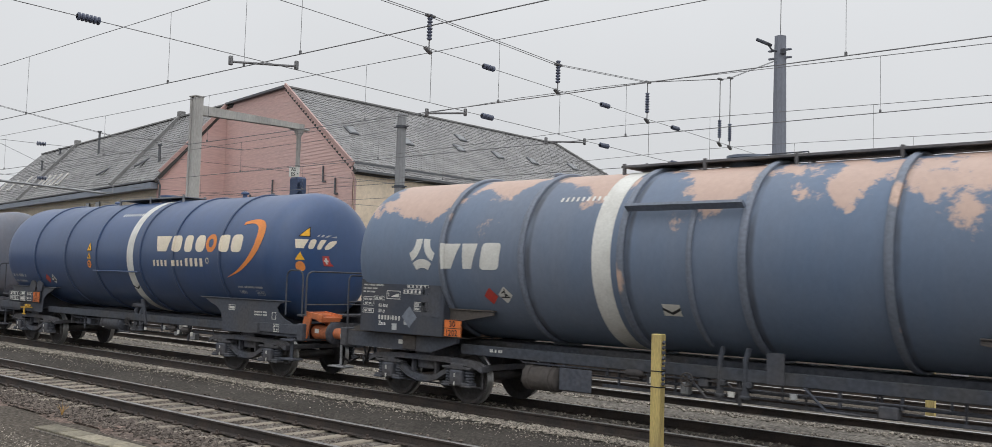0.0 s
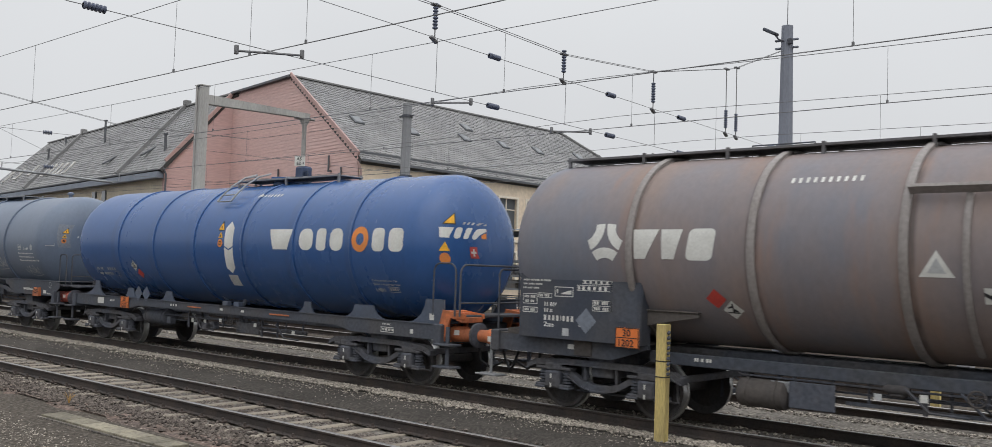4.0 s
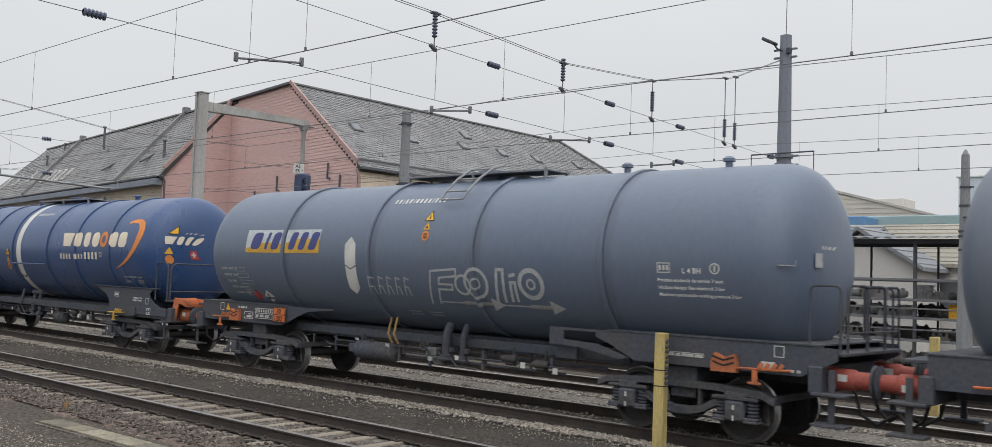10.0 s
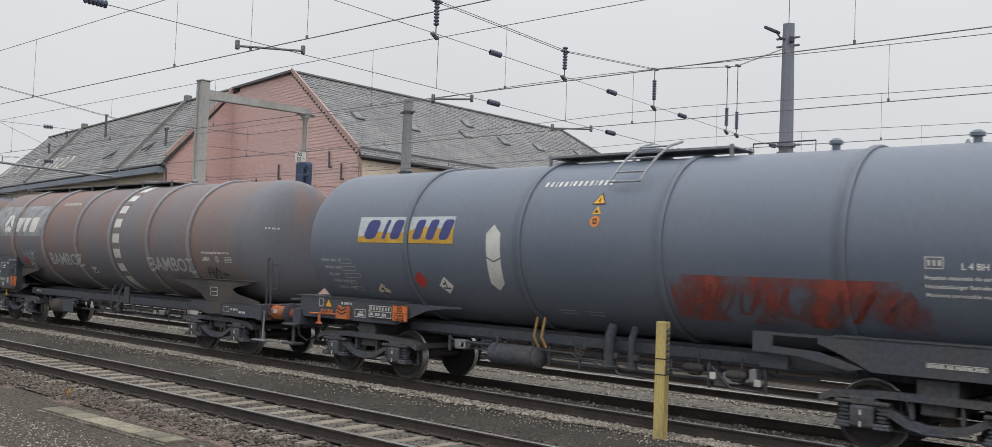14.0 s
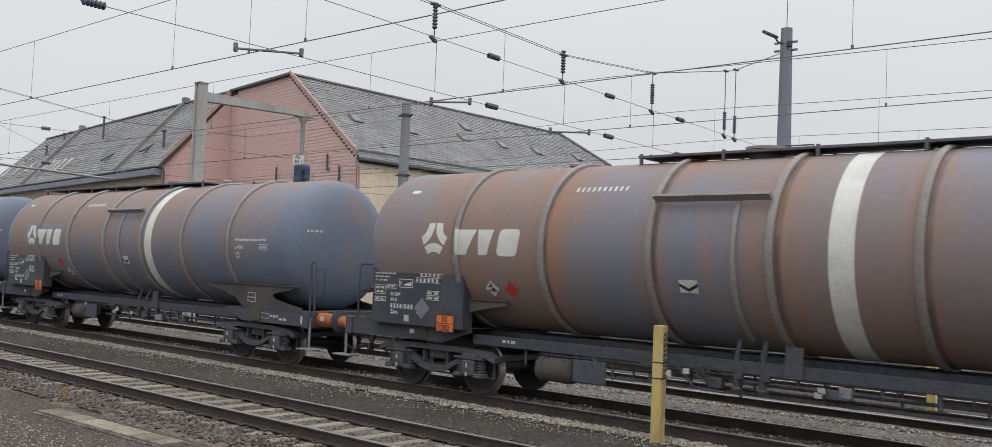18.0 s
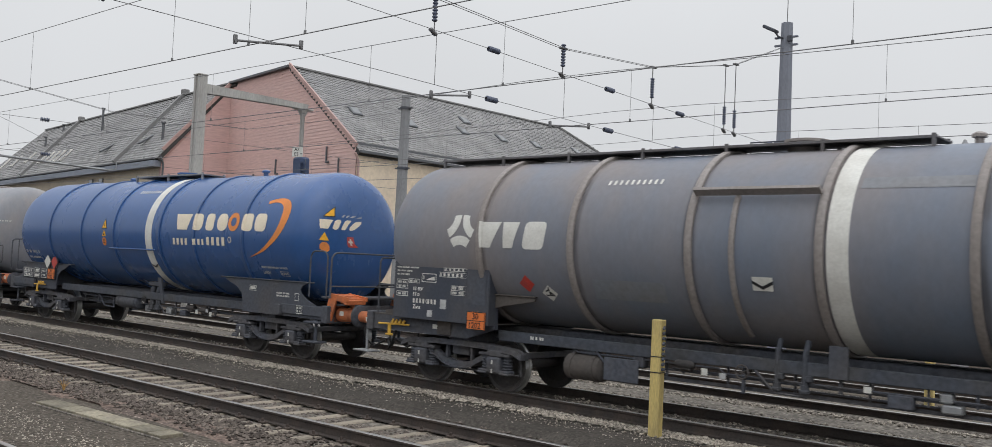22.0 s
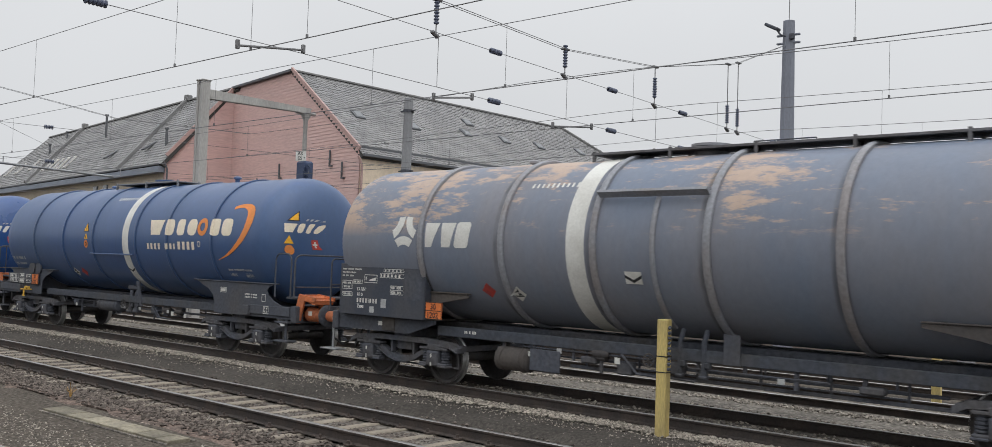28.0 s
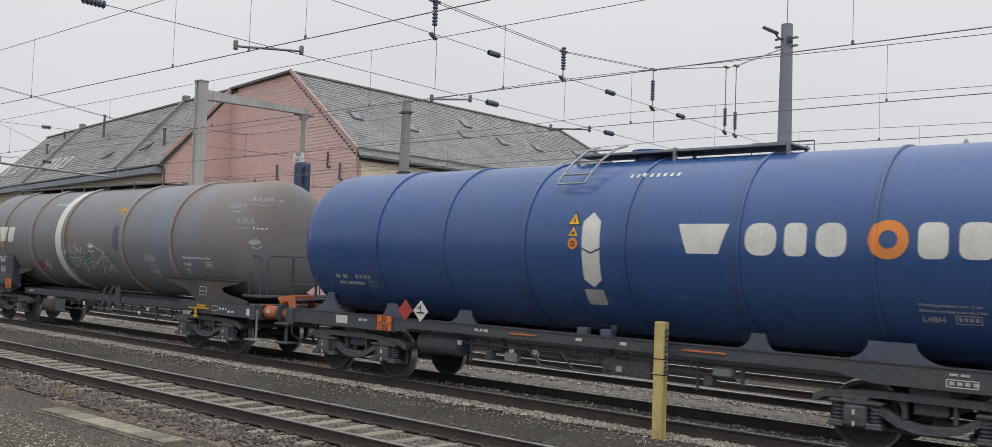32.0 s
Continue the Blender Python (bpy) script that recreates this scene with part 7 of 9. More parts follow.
def build_train():
    o = "white band and black lettered end board"
    kinds = [
        lambda L: ring_wagon("blue-grey tank wagon with flaking salmon primer on top", SALMON, HOOP_SALMON, 1, L, [-4.88, -3.04, -1.09, 0.91, 2.88, 4.87], (-1.63, -1.28), 0.08, (-5.38, 0.0), (-4.9, -3.5, 0.0), (-4.46, 1.37), ((-3.82, -0.7), (-3.49, -0.67)), (-0.3, -0.8), (5.1, -0.15), board_at=(-6.88, -4.67, 1.2, 2.19), rear_walkway=True),
        lambda L: blue_banded_wagon("dusty blue tank wagon with white band and orange swoosh", BLUE_DUSTY, BLUE_DUSTY, 1, L, 0.0, BLUE_HOOPS, 0.65, (-1.4, -0.05), ((-4.2, -0.75), (-3.83, -0.76))),
        lambda L: ring_wagon("brown-grey tank wagon with " + o, BROWN_A, HOOP_BROWN, 4, L, [-4.90, -2.92, -0.89, 1.04, 2.96, 4.96], (1.16, 1.49), -0.17, (-5.35, 0.05), (-4.86, -3.46, 0.05), (-4.78, 1.27), ((-3.53, -0.75), (-3.30, -0.93)), (0.16, -0.54), (5.17, -0.15), extra=white_triangle),
        lambda L: blue_plain_wagon("bright blue tank wagon with pale shapes and white marker", BLUE_BRIGHT, BLUE_BRIGHT, 1, L, 0.1, 0.21),
        lambda L: grey_panel_wagon("smooth grey tank wagon scrawled with white graffiti", GREY_SMOOTH, GREY_SMOOTH, 11, L, 0.0, 1.76, (-0.11, 0.55), 0.0, -0.75, (((-3.52, -0.88), RED_MARK), ((-4.68, -1.01), LETTER_WHITE)), tags_e),
        lambda L: grey_panel_wagon("smooth clean grey tank wagon with yellow and blue panel", GREY_SMOOTH_B, GREY_SMOOTH_B, 12, L, -0.09, 1.67, (-0.17, 0.61), -0.14, -0.84, (((-3.47, -0.83), RED_MARK), ((-3.06, -0.98), LETTER_WHITE))),
        lambda L: grey_panel_wagon("smooth grey tank wagon with large outlined graffiti", GREY_SMOOTH, GREY_SMOOTH, 13, L, -0.19, -2.01, (0.2, 0.51), -1.01, 0.37, (((-5.35, -1.06), RED_MARK), ((-4.94, -1.07), LETTER_WHITE)), outline_letters),
        lambda L: blue_banded_wagon("dark blue tank wagon with white band and orange swoosh", BLUE_DARK, BLUE_DARK, 2, L, 0.18, [-4.79, -2.78, -1.17, 1.23, 3.04, 5.02], -0.87, (-1.51, -0.34), ((-3.89, -0.7), (-3.4, -0.93))),
        lambda L: grey_panel_wagon("smooth grey tank wagon with dark red graffiti", GREY_SMOOTH_B, GREY_SMOOTH_B, 14, L, -0.02, -1.87, (0.36, 0.55), -0.91, 0.5, (((-3.62, -0.73), RED_MARK), ((-2.99, -0.82), LETTER_WHITE), ((-4.78, -1.03), CREAM_MARK)), red_tag),
        lambda L: ring_wagon("red-brown tank wagon with thin white spray letters", BROWN_C, HOOP_GREY, 5, L, [-5.20, -3.08, -0.97, 1.0, 2.97, 4.9], (1.15, 1.5), None, (-5.65, 0.35), (-5.09, -3.60, 0.35), (-5.04, 1.25), ((-4.56, -0.77), (-4.23, -0.91)), (-0.3, -0.95), (5.43, -0.48), True, extra=brown_letters, board_at=(-6.74, -4.87, 1.02, 2.0), lever=-5.9),
        lambda L: ring_wagon("rust-brown tank wagon with " + o, BROWN_B, HOOP_BROWN, 7, L, [-4.85, -2.94, -0.9, 1.01, 2.96, 4.95], (1.82, 2.16), 0.47, (-5.40, 0.09), (-4.87, -3.40, 0.06), (-4.95, 1.25), ((-3.68, -0.76), (-4.12, -0.76)), (-0.25, -0.54), (5.29, -0.15), True, rear_walkway=True, lever=6.3),
        lambda L: ring_wagon("brown and blue-grey tank wagon with white band", BROWN_D, HOOP_GREY, 8, L, [-4.86, -2.91, -0.81, 1.13, 3.07, 5.05], (1.32, 1.65), 0.0, (-5.29, 0.06), (-4.84, -3.39, 0.04), (-4.66, 1.27), ((-3.60, -0.69), (-3.32, -1.0)), (0.3, -0.53), (5.33, -0.11), board_at=(-6.81, -4.36, 1.22, 2.2), logo_patch=PATCH_GREY),
        lambda L: ring_wagon("weathered grey tank wagon with " + o, GREY_WARM, HOOP_BROWN, 9, L, [-4.91, -2.96, -0.85, 1.08, 2.96, 4.98], (1.17, 1.46), -0.17, (-5.37, 0.11), (-4.92, -3.46, 0.08), (-4.81, 1.23), ((-3.96, -0.75), (-3.53, -0.91)), (0.27, -0.53), (5.15, -0.2), True, extra=washed_stripe, lever=-7.2),
        lambda L: blue_banded_wagon("clean blue tank wagon with white band and orange swoosh", BLUE_BRIGHT, BLUE_BRIGHT, 3, L, 0.06, [-4.74, -2.78, -0.95, 1.37, 2.95, 4.94], 0.69, (-1.45, -0.06)),
        lambda L: ring_wagon("beige-grey tank wagon with fresh dark patches", BEIGE_GREY, HOOP_BROWN, 10, L, [-4.73, -2.83, -0.8, 1.14, 3.07, 5.08], (1.3, 1.62), -0.11, (-5.29, -0.03), (-4.72, -3.55, -0.06), (-4.16, 1.28), ((-3.39, -0.85), (-3.74, -0.84)), (0.24, -0.6), (5.18, -0.24), extra=beige_patches, board_at=(-6.84, -4.4, 1.15, 2.12)),
        lambda L: ring_wagon("blue-grey tank wagon with scuffed patches", GREY_BLUE, HOOP_GREY, 15, L, [-4.84, -2.88, -0.97, 1.01, 2.94, 4.93], (-1.51, -1.15), 0.11, (-5.29, 0.13), (-4.74, -3.6, 0.1), (-4.34, 1.37), ((-3.35, -0.91), (-2.68, -0.95)), (-0.26, -0.54), (5.03, -0.19), board_at=(-6.95, -4.56, 1.18, 2.17), rear_walkway=True, lever=7.0),
        lambda L: blue_banded_wagon("blue tank wagon with dusty top and orange swoosh", BLUE_SOOTY, BLUE_SOOTY, 4, L, -0.03, BLUE_HOOPS, 0.64, (-1.41, 0.03), ((-2.13, -1.06), (-2.62, -1.07))),
        lambda L: blue_plain_wagon("deep blue tank wagon with pale shapes and white marker", BLUE_DEEP, BLUE_DEEP, 2, L, 0.0, 0.0),
        lambda L: ring_wagon("sooty grey-brown tank wagon with white graffiti", SOOTY_BROWN, HOOP_BROWN, 16, L, [-5.45, -3.37, -1.2, 2.13, 4.54], (-1.77, -1.42), None, (-6.45, 0.06), (-6.0, -4.6, 0.06), (-4.87, 1.19), ((-3.1, -0.86), (-2.67, -0.88)), (0.4, -0.3), (5.04, -0.61), extra=sooty_tags, board_at=(-6.9, -4.6, 1.15, 2.1), lever=5.6, railing="thirds"),
    ]
    for i, make in enumerate(kinds):
        front, rear = ENDS[i], ENDS[i + 1]
        w, _ = make(round(front - rear, 2))
        WAGONS.append((w, (front + rear) / 2))


def gone(t):
    """Metres gone at t seconds, smoothly between the whole seconds."""
    i = min(max(int(t), 0), len(GONE) - 2)
    f = t - i
    p1, p2 = GONE[i], GONE[i + 1]
    p0 = GONE[i - 1] if i > 0 else 2 * p1 - p2
    p3 = GONE[i + 2] if i + 2 < len(GONE) else 2 * p2 - p1
    return 0.5 * (2 * p1 + (p2 - p0) * f + (2 * p0 - 5 * p1 + 4 * p2 - p3) * f * f + (3 * p1 - p0 - 3 * p2 + p3) * f ** 3)


def motions():
    for w, x in WAGONS:
        walk(w, [(t, pose(x + g, 13.54, 0)) for t, g in enumerate(GONE)])
    # wheels of 0.46 m radius roll without slip
    turns = [(i / 15, math.degrees(gone(i / 15) / 0.46)) for i in range(0, 481)]
    for w, dx in WHEELS:
        walk(w, [(t, pose(dx, 0, 0.46, 0, a, 0)) for t, a in turns])

# ---- the ground and the tracks ----
GROUND = material("trodden_gravel_ground", (0.079, 0.067, 0.055), 0.95, 0.0, (0.059, 0.05, 0.042), 0.8, 0.5, 16, 0.75, 0.8, third=(0.128, 0.115, 0.098), third_scale=24, third_low=0.5, third_high=0.7, spec=0.12)
BALLAST_M = material("ballast_stones", (0.32, 0.288, 0.245), 0.95, 0.0, (0.22, 0.198, 0.172), 0.8, 3.0, 30, 0.3, 0.4, island=0.6, spec=0.12)
BALLAST_BED = material("ballast_bed", (0.15, 0.136, 0.12), 0.95, 0.0, (0.085, 0.077, 0.07), 0.8, 0.8, 15, 0.75, 0.8, third=(0.22, 0.195, 0.165), third_scale=14, third_low=0.58, third_high=0.66, spec=0.12)
PALE_BED = material("pale_ballast_bed", (0.165, 0.15, 0.13), 0.95, 0.0, (0.115, 0.104, 0.092), 0.8, 0.8, 15, 0.75, 0.8, third=(0.25, 0.228, 0.198), third_scale=14, third_low=0.55, third_high=0.66, spec=0.12)
RED_GRAVEL = material("reddish_gravel", (0.135, 0.1, 0.084), 0.95, 0.0, (0.1, 0.085, 0.075), 0.8, 0.8, 15, 0.75, 0.8, third=(0.26, 0.21, 0.18), third_scale=20, third_low=0.58, third_high=0.66, spec=0.12)
ASPHALT = material("dark_fine_gravel", (0.07, 0.063, 0.056), 0.95, 0.0, (0.052, 0.047, 0.042), 0.8, 0.6, 20, 0.5, 0.4, third=(0.1, 0.093, 0.082), third_scale=30, third_low=0.6, third_high=0.68, spec=0.12)

BROWN_STONES = material("brown_ballast_stones", (0.115, 0.098, 0.085), 0.95, 0.0, (0.098, 0.082, 0.073), 0.8, 3.0, 30, 0.3, 0.4, island=0.6, spec=0.12)
GZ = -0.32
g = Geo()
g.add([(-900, -400, GZ), (900, -400, GZ), (900, 1500, GZ), (-900, 1500, GZ)], [(0, 1, 2, 3)])
tagged(put("ground", g.mesh("ground", GROUND, 0)), "trodden grey gravel ground of a railway yard", "ground", kind="structure")


def strip(name, y0, y1, z, mat, label, x0=-170, x1=60, wob=0.06, seed=1, edge=0.0):
    """A long low bed with a slightly uneven surface and frayed edges."""
    r = random.Random(seed)
    g = Geo()
    xs = [x0 + (x1 - x0) * i / 320 for i in range(321)]
    ys = [y0 + (y1 - y0) * i / 6 for i in range(7)]
    vs, fs = [], []
    for i, x in enumerate(xs):
        for j, y in enumerate(ys):
            e = r.uniform(-1, 1) * edge if j in (0, 6) else 0
            vs.append((x, y + e, GZ - 0.03 if j in (0, 6) else z + r.uniform(-1, 1) * wob * 0.2))
    for i in range(320):
        for j in range(6):
            fs.append((i * 7 + j, (i + 1) * 7 + j, (i + 1) * 7 + j + 1, i * 7 + j + 1))
    g.add(vs, fs)
    return tagged(put(name, g.mesh(name, mat, 60)), label, "ground", kind="structure")


strip("ballast_bed_1", 7.75, 10.9, -0.305, BALLAST_BED, "brown ballast between and beside the rails", seed=1, edge=0.1)
strip("path_1", 10.75, 12.45, -0.185, ASPHALT, "dark fine gravel strip between two tracks", seed=2, edge=0.05)
strip("ballast_bed_2", 12.3, 15.2, -0.17, BALLAST_BED, "stony ballast under the train's track", seed=3, edge=0.12)
strip("path_2", 15.1, 16.7, -0.18, PALE_BED, "pale stony strip between two tracks", seed=4, edge=0.08)
strip("ballast_bed_3", 16.5, 19.4, -0.17, PALE_BED, "stony ballast under a further track", seed=5, edge=0.12)
strip("red_gravel", 7.25, 8.1, -0.3, RED_GRAVEL, "reddish stony shoulder of the front track", seed=6, edge=0.3)


def rail_profile(g, y, z, x0=-170, x1=60):
    pts = [(-0.07, -0.172), (0.07, -0.172), (0.07, -0.16), (0.012, -0.142), (0.01, -0.045), (0.034, -0.034), (0.036, -0.008), (0.028, 0.0), (-0.028, 0.0), (-0.036, -0.008), (-0.034, -0.034), (-0.01, -0.045), (-0.012, -0.142), (-0.07, -0.16)]
    n = len(pts)
    vs = [(x, y + a, z + b) for x in (x0, x1) for a, b in pts]
    g.add(vs, [tuple(reversed(range(n))), tuple(range(n, 2 * n))])
    for i in range(n):
        g.slot = 1 if i in (6, 7, 8) else 0
        g.f.append((len(g.v) - 2 * n + i, len(g.v) - 2 * n + (i + 1) % n, len(g.v) - n + (i + 1) % n, len(g.v) - n + i))
        g.m.append(g.slot)
    g.slot = 0


def make_sleeper(g):
    g.box((0, 0, -0.08), (0.165, 2.45, 0.16), 0.02)


def make_clip(g):
    for s in (-1, 1):
        g.box((0, s * 0.11, 0.012), (0.12, 0.1, 0.03), 0.008)
        g.lathe([(0, 0.022), (0.05, 0.022), (0.055, 0.0)], Matrix.Translation((0, s * 0.12, 0.02)) @ Matrix.Rotation(radians(-90), 4, "Y"), 6)


def track(n, yc, z, x0, x1, sleepers):
    t = tagged(put("track_%d" % n, None, None, pose(0, 0, 0)), "railway track with rusty rails on worn sleepers", "railway track", kind="structure")
    for s in (-1, 1):
        g = Geo()
        rail_profile(g, yc + s * 0.7525, z)
        part("rail", g, [RAIL_RUST, RAIL_HEAD], t, "rust-brown rail with worn head", smooth=30)
    r = random.Random(n)
    if sleepers:
        x = x0
        while x < x1:
            put("sleeper", shared("sleeper", make_sleeper, SLEEPER), t, pose(x + r.uniform(-0.02, 0.02), yc + r.uniform(-0.04, 0.04), z - 0.175 + r.uniform(-0.012, 0.004), 0, r.uniform(-0.6, 0.6), r.uniform(-2.6, 2.6)))
            if x > -30:
                for s in (-1, 1):
                    put("rail_clip", shared("rail_clip", make_clip, RAIL_RUST), t, pose(x, yc + s * 0.7525, z - 0.172))
            x += 0.6
    return t


track(1, 9.287, -0.1, -64, 1.0, True)
track(2, 13.5425, 0.0, 0, 0, False)
track(3, 17.9, -0.02, 0, 0, False)
track(4, 21.95, -0.05, 0, 0, False)
track(5, 26.1, -0.05, 0, 0, False)
track(6, 3.88, -0.1, 0, 0, False)
strip("red_gravel_2", 2.9, 5.3, -0.3, RED_GRAVEL, "reddish stony bed of the nearest track", seed=8, edge=0.25)


def scatter(name, label, mat, boxes, seed, lo=0.02, hi=0.05):
    """Loose stones: (x0, x1, y0, y1, z, count) per stretch."""
    r = random.Random(seed)
    base = [Vector(p).normalized() for p in ((1, 0, 0.1), (-1, 0.1, 0), (0, 1, 0), (0.1, -1, 0.2), (0, 0.1, 1), (0.1, 0, -1))]
    fs0 = [(0, 2, 4), (2, 1, 4), (1, 3, 4), (3, 0, 4), (2, 0, 5), (1, 2, 5), (3, 1, 5), (0, 3, 5)]
    vs, fs = [], []
    for x0, x1, y0, y1, z, n in boxes:
        for _ in range(n):
            c = Vector((r.uniform(x0, x1), (r.uniform(y0, y1) + r.uniform(y0, y1)) / 2, z))
            s = r.uniform(lo, hi)
            o = len(vs)
            a = r.uniform(0, 6.28)
            for b in base:
                q = Vector((b.x * r.uniform(0.7, 1.4), b.y * r.uniform(0.7, 1.3), b.z * 0.7))
                vs.append(tuple(c + Vector((q.x * math.cos(a) - q.y * math.sin(a), q.x * math.sin(a) + q.y * math.cos(a), q.z)) * s))
            fs += [tuple(i + o for i in f) for f in fs0]
    me = bpy.data.meshes.new(name)
    me.from_pydata(vs, [], fs)
    me.materials.append(mat)
    tagged(put(name, me), label, "ballast stones", kind="stuff")


scatter("ballast_stones", "pale loose ballast stones along the train's track", BALLAST_M,
        [(-36, -3, 12.1, 12.66, -0.168, 13500), (-60, -36, 12.1, 12.66, -0.168, 4200), (-40, -4, 15.0, 15.6, -0.155, 3200), (-40, -4, 16.3, 16.9, -0.155, 2500), (-36, -4, 12.9, 14.2, -0.145, 3500), (-36, -3, 11.8, 12.5, -0.165, 1100)], 7, 0.016, 0.042)
scatter("ballast_stones", "brown ballast stones between the front rails", BROWN_STONES,
        [(-40, -6, 8.55, 10.02, -0.312, 12500), (-36, -8, 7.3, 8.5, -0.29, 7500), (-36, -6, 10.1, 10.9, -0.25, 2200)], 8, 0.018, 0.045)
scatter("loose_gravel", "small loose gravel on the ground", BALLAST_M,
        [(-34, -6, 11.4, 12.4, -0.18, 2600), (-34, -6, 10.8, 12.2, -0.18, 700), (-30, -8, 5.0, 6.5, -0.318, 4200), (-11.4, -8, 6.5, 7.2, -0.318, 600)], 9, 0.007, 0.019)

# concrete covers of a cable trough beside the front track
tr = tagged(put("cable_trough", None, None, pose(-15.34, 6.62, GZ, 0, 0, 1.6)), "line of pale concrete cable trough covers", "cable trough", kind="structure")
x = 0.0
for wd in (0.78, 0.5, 0.5, 0.52, 0.5, 0.5, 0.34):
    g = Geo()
    g.box((x + wd / 2, 0.19, 0.02), (wd - 0.035, 0.36, 0.06), 0.008)
    part("cover", g, SLAB, tr)
    x += wd
for y in (-0.025, 0.405):
    g = Geo()
    g.box((1.82, y, 0.0), (3.7, 0.04, 0.05), 0.008)
    part("trough_edge", g, BALLAST_BED, tr)

wd_ = thing("dead_weed", pose(-16.30, 7.51, GZ + 0.02), "dry brown weed stalks in the gravel", "weed")
r_ = random.Random(4)
for i in range(7):
    a, h = r_.uniform(0, 6.28), r_.uniform(0.14, 0.32)
    g = Geo()
    g.tube([(0, 0, 0), (0.03 * math.cos(a), 0.03 * math.sin(a), h * 0.6), (0.1 * math.cos(a), 0.1 * math.sin(a), h)], [0.006, 0.005, 0.003], 5)
    part("stalk", g, AMBER_HOSE, wd_)

# yellow marker post
po = thing("marker_post", pose(-7.39, 12.13, GZ), "weathered yellow wooden post with two bolted plates", "marker post")
g = Geo()
g.box((0, 0, 0.92), (0.17, 0.14, 1.84), 0.012)
part("post", g, POST_YELLOW, po)
for z in (1.3, 1.07):
    g = Geo()
    g.box((0, 0, z), (0.182, 0.152, 0.015), 0.002)
    part("strap", g, BLACK_MARK, po)
for i in range(9):
    g = Geo()
    g.box((0.105, -0.02, 1.12 + i * 0.075), (0.04, 0.06, 0.045), 0.01, Matrix.Rotation(radians(20 * (i % 3)), 3, "X"))
    part("clamp", g, STEEL_DARK, po, "dark clamp on the side")
g = Geo()
g.box((0, 0, 0.02), (0.26, 0.24, 0.12), 0.02)
part("foot", g, RAIL_RUST, po)

# ---- overhead line ----
XS = -13.84


def wire(name, pts, r, label, cat="wire"):
    g = Geo()
    g.tube(pts, r, 6)
    return tagged(put(name, g.mesh(name, WIRE, 40)), label, cat, "overhead line")


def insulator_geo(g, p, d, n=6, r=0.06, step=0.06):
    d = Vector(d).normalized()
    q = d.to_track_quat("X", "Z").to_matrix().to_4x4()
    prof = []
    for i in range(n):
        x = (i - n / 2) * step
        prof += [(x, 0.035), (x + step * 0.3, r), (x + step * 0.6, r), (x + step * 0.8, 0.035)]
    g.lathe(prof, Matrix.Translation(p) @ q, 12)


def insulator(p, d, n=6, r=0.075, name="insulator"):
    g = Geo()
    insulator_geo(g, p, d, n, r)
    return tagged(put(name, g.mesh(name, INSUL, 40)), "dark ribbed insulator on the overhead line", "insulator", "overhead line")


def catenary(y, z_contact, z_mess, first, x0=-130, x1=45, sag=0.0):
    w = thing("overhead_wire", pose(0, y, 0), "contact wire hung by droppers from a carrying wire", "overhead wire", "overhead line")
    span = 52.0

    def mess(x):
        f = ((x - XS) / span) % 1.0
        return z_mess - sag * 4 * f * (1 - f)
    n = 70
    g = Geo()
    g.tube([(x0 + (x1 - x0) * i / n, 0, mess(x0 + (x1 - x0) * i / n)) for i in range(n + 1)], 0.0075, 5)
    part("carrying_wire", g, WIRE, w)
    g = Geo()
    g.tube([(x0, 0, z_contact), (x1, 0, z_contact)], 0.009, 5)
    part("contact_wire", g, WIRE, w)
    for x in first:
        g = Geo()
        g.tube([(x, 0, z_contact), (x, 0, mess(x))], 0.004, 4)
        g.box((x, 0, z_contact + 0.03), (0.035, 0.03, 0.06), 0)
        part("dropper", g, WIRE, w)
    return w


def span_top(y):
    """Height of the top cross wire at y."""
    pts = ((2.0, 8.3), (7.0, 7.75), (13.54, 7.65), (17.9, 7.47), (21.9, 7.77), (26.5, 8.7), (29.9, 9.95))
    for (a, b), (c, d) in zip(pts, pts[1:]):
        if a <= y <= c:
            return b + (d - b) * (y - a) / (c - a)
    return 8.3


LOW = [(XS, y, 5.95 - 0.0135 * (y - 6.4)) for y in (0.5, 6.4, 13.6, 19.9, 29.9)]
UPP = [(XS, y, 7.05 - 0.026 * (y - 10.6)) for y in (-2.0, 10.6, 17.9, 23.4, 29.9)]
wire("lower_cross_wire", LOW, 0.007, "steel cross wire between the masts")
wire("upper_cross_wire", UPP, 0.007, "steel cross wire between the masts")
for dx in (-0.05, 0.05):
    wire("top_cross_wire", [(XS + dx, y, span_top(y)) for y in (2.0, 7.0, 13.54, 17.9, 21.9, 26.5, 29.9)], 0.008, "slack carrying cross wire between the masts")
for y in (6.44, 15.4, 19.9, 23.4):
    z = 5.95 - 0.0135 * (y - 6.4)
    insulator((XS, y, z), (0, 1, -0.013), 6, 0.064)
for y in (15.4, 19.9, 23.4):
    insulator((XS, y, 7.05 - 0.026 * (y - 10.6)), (0, 1, -0.026), 6, 0.064)
insulator((XS, 29.2, 6.58), (0, 1, 0), 5, 0.08)
insulator((XS, 29.2, 5.65), (0, 1, 0), 5, 0.08)
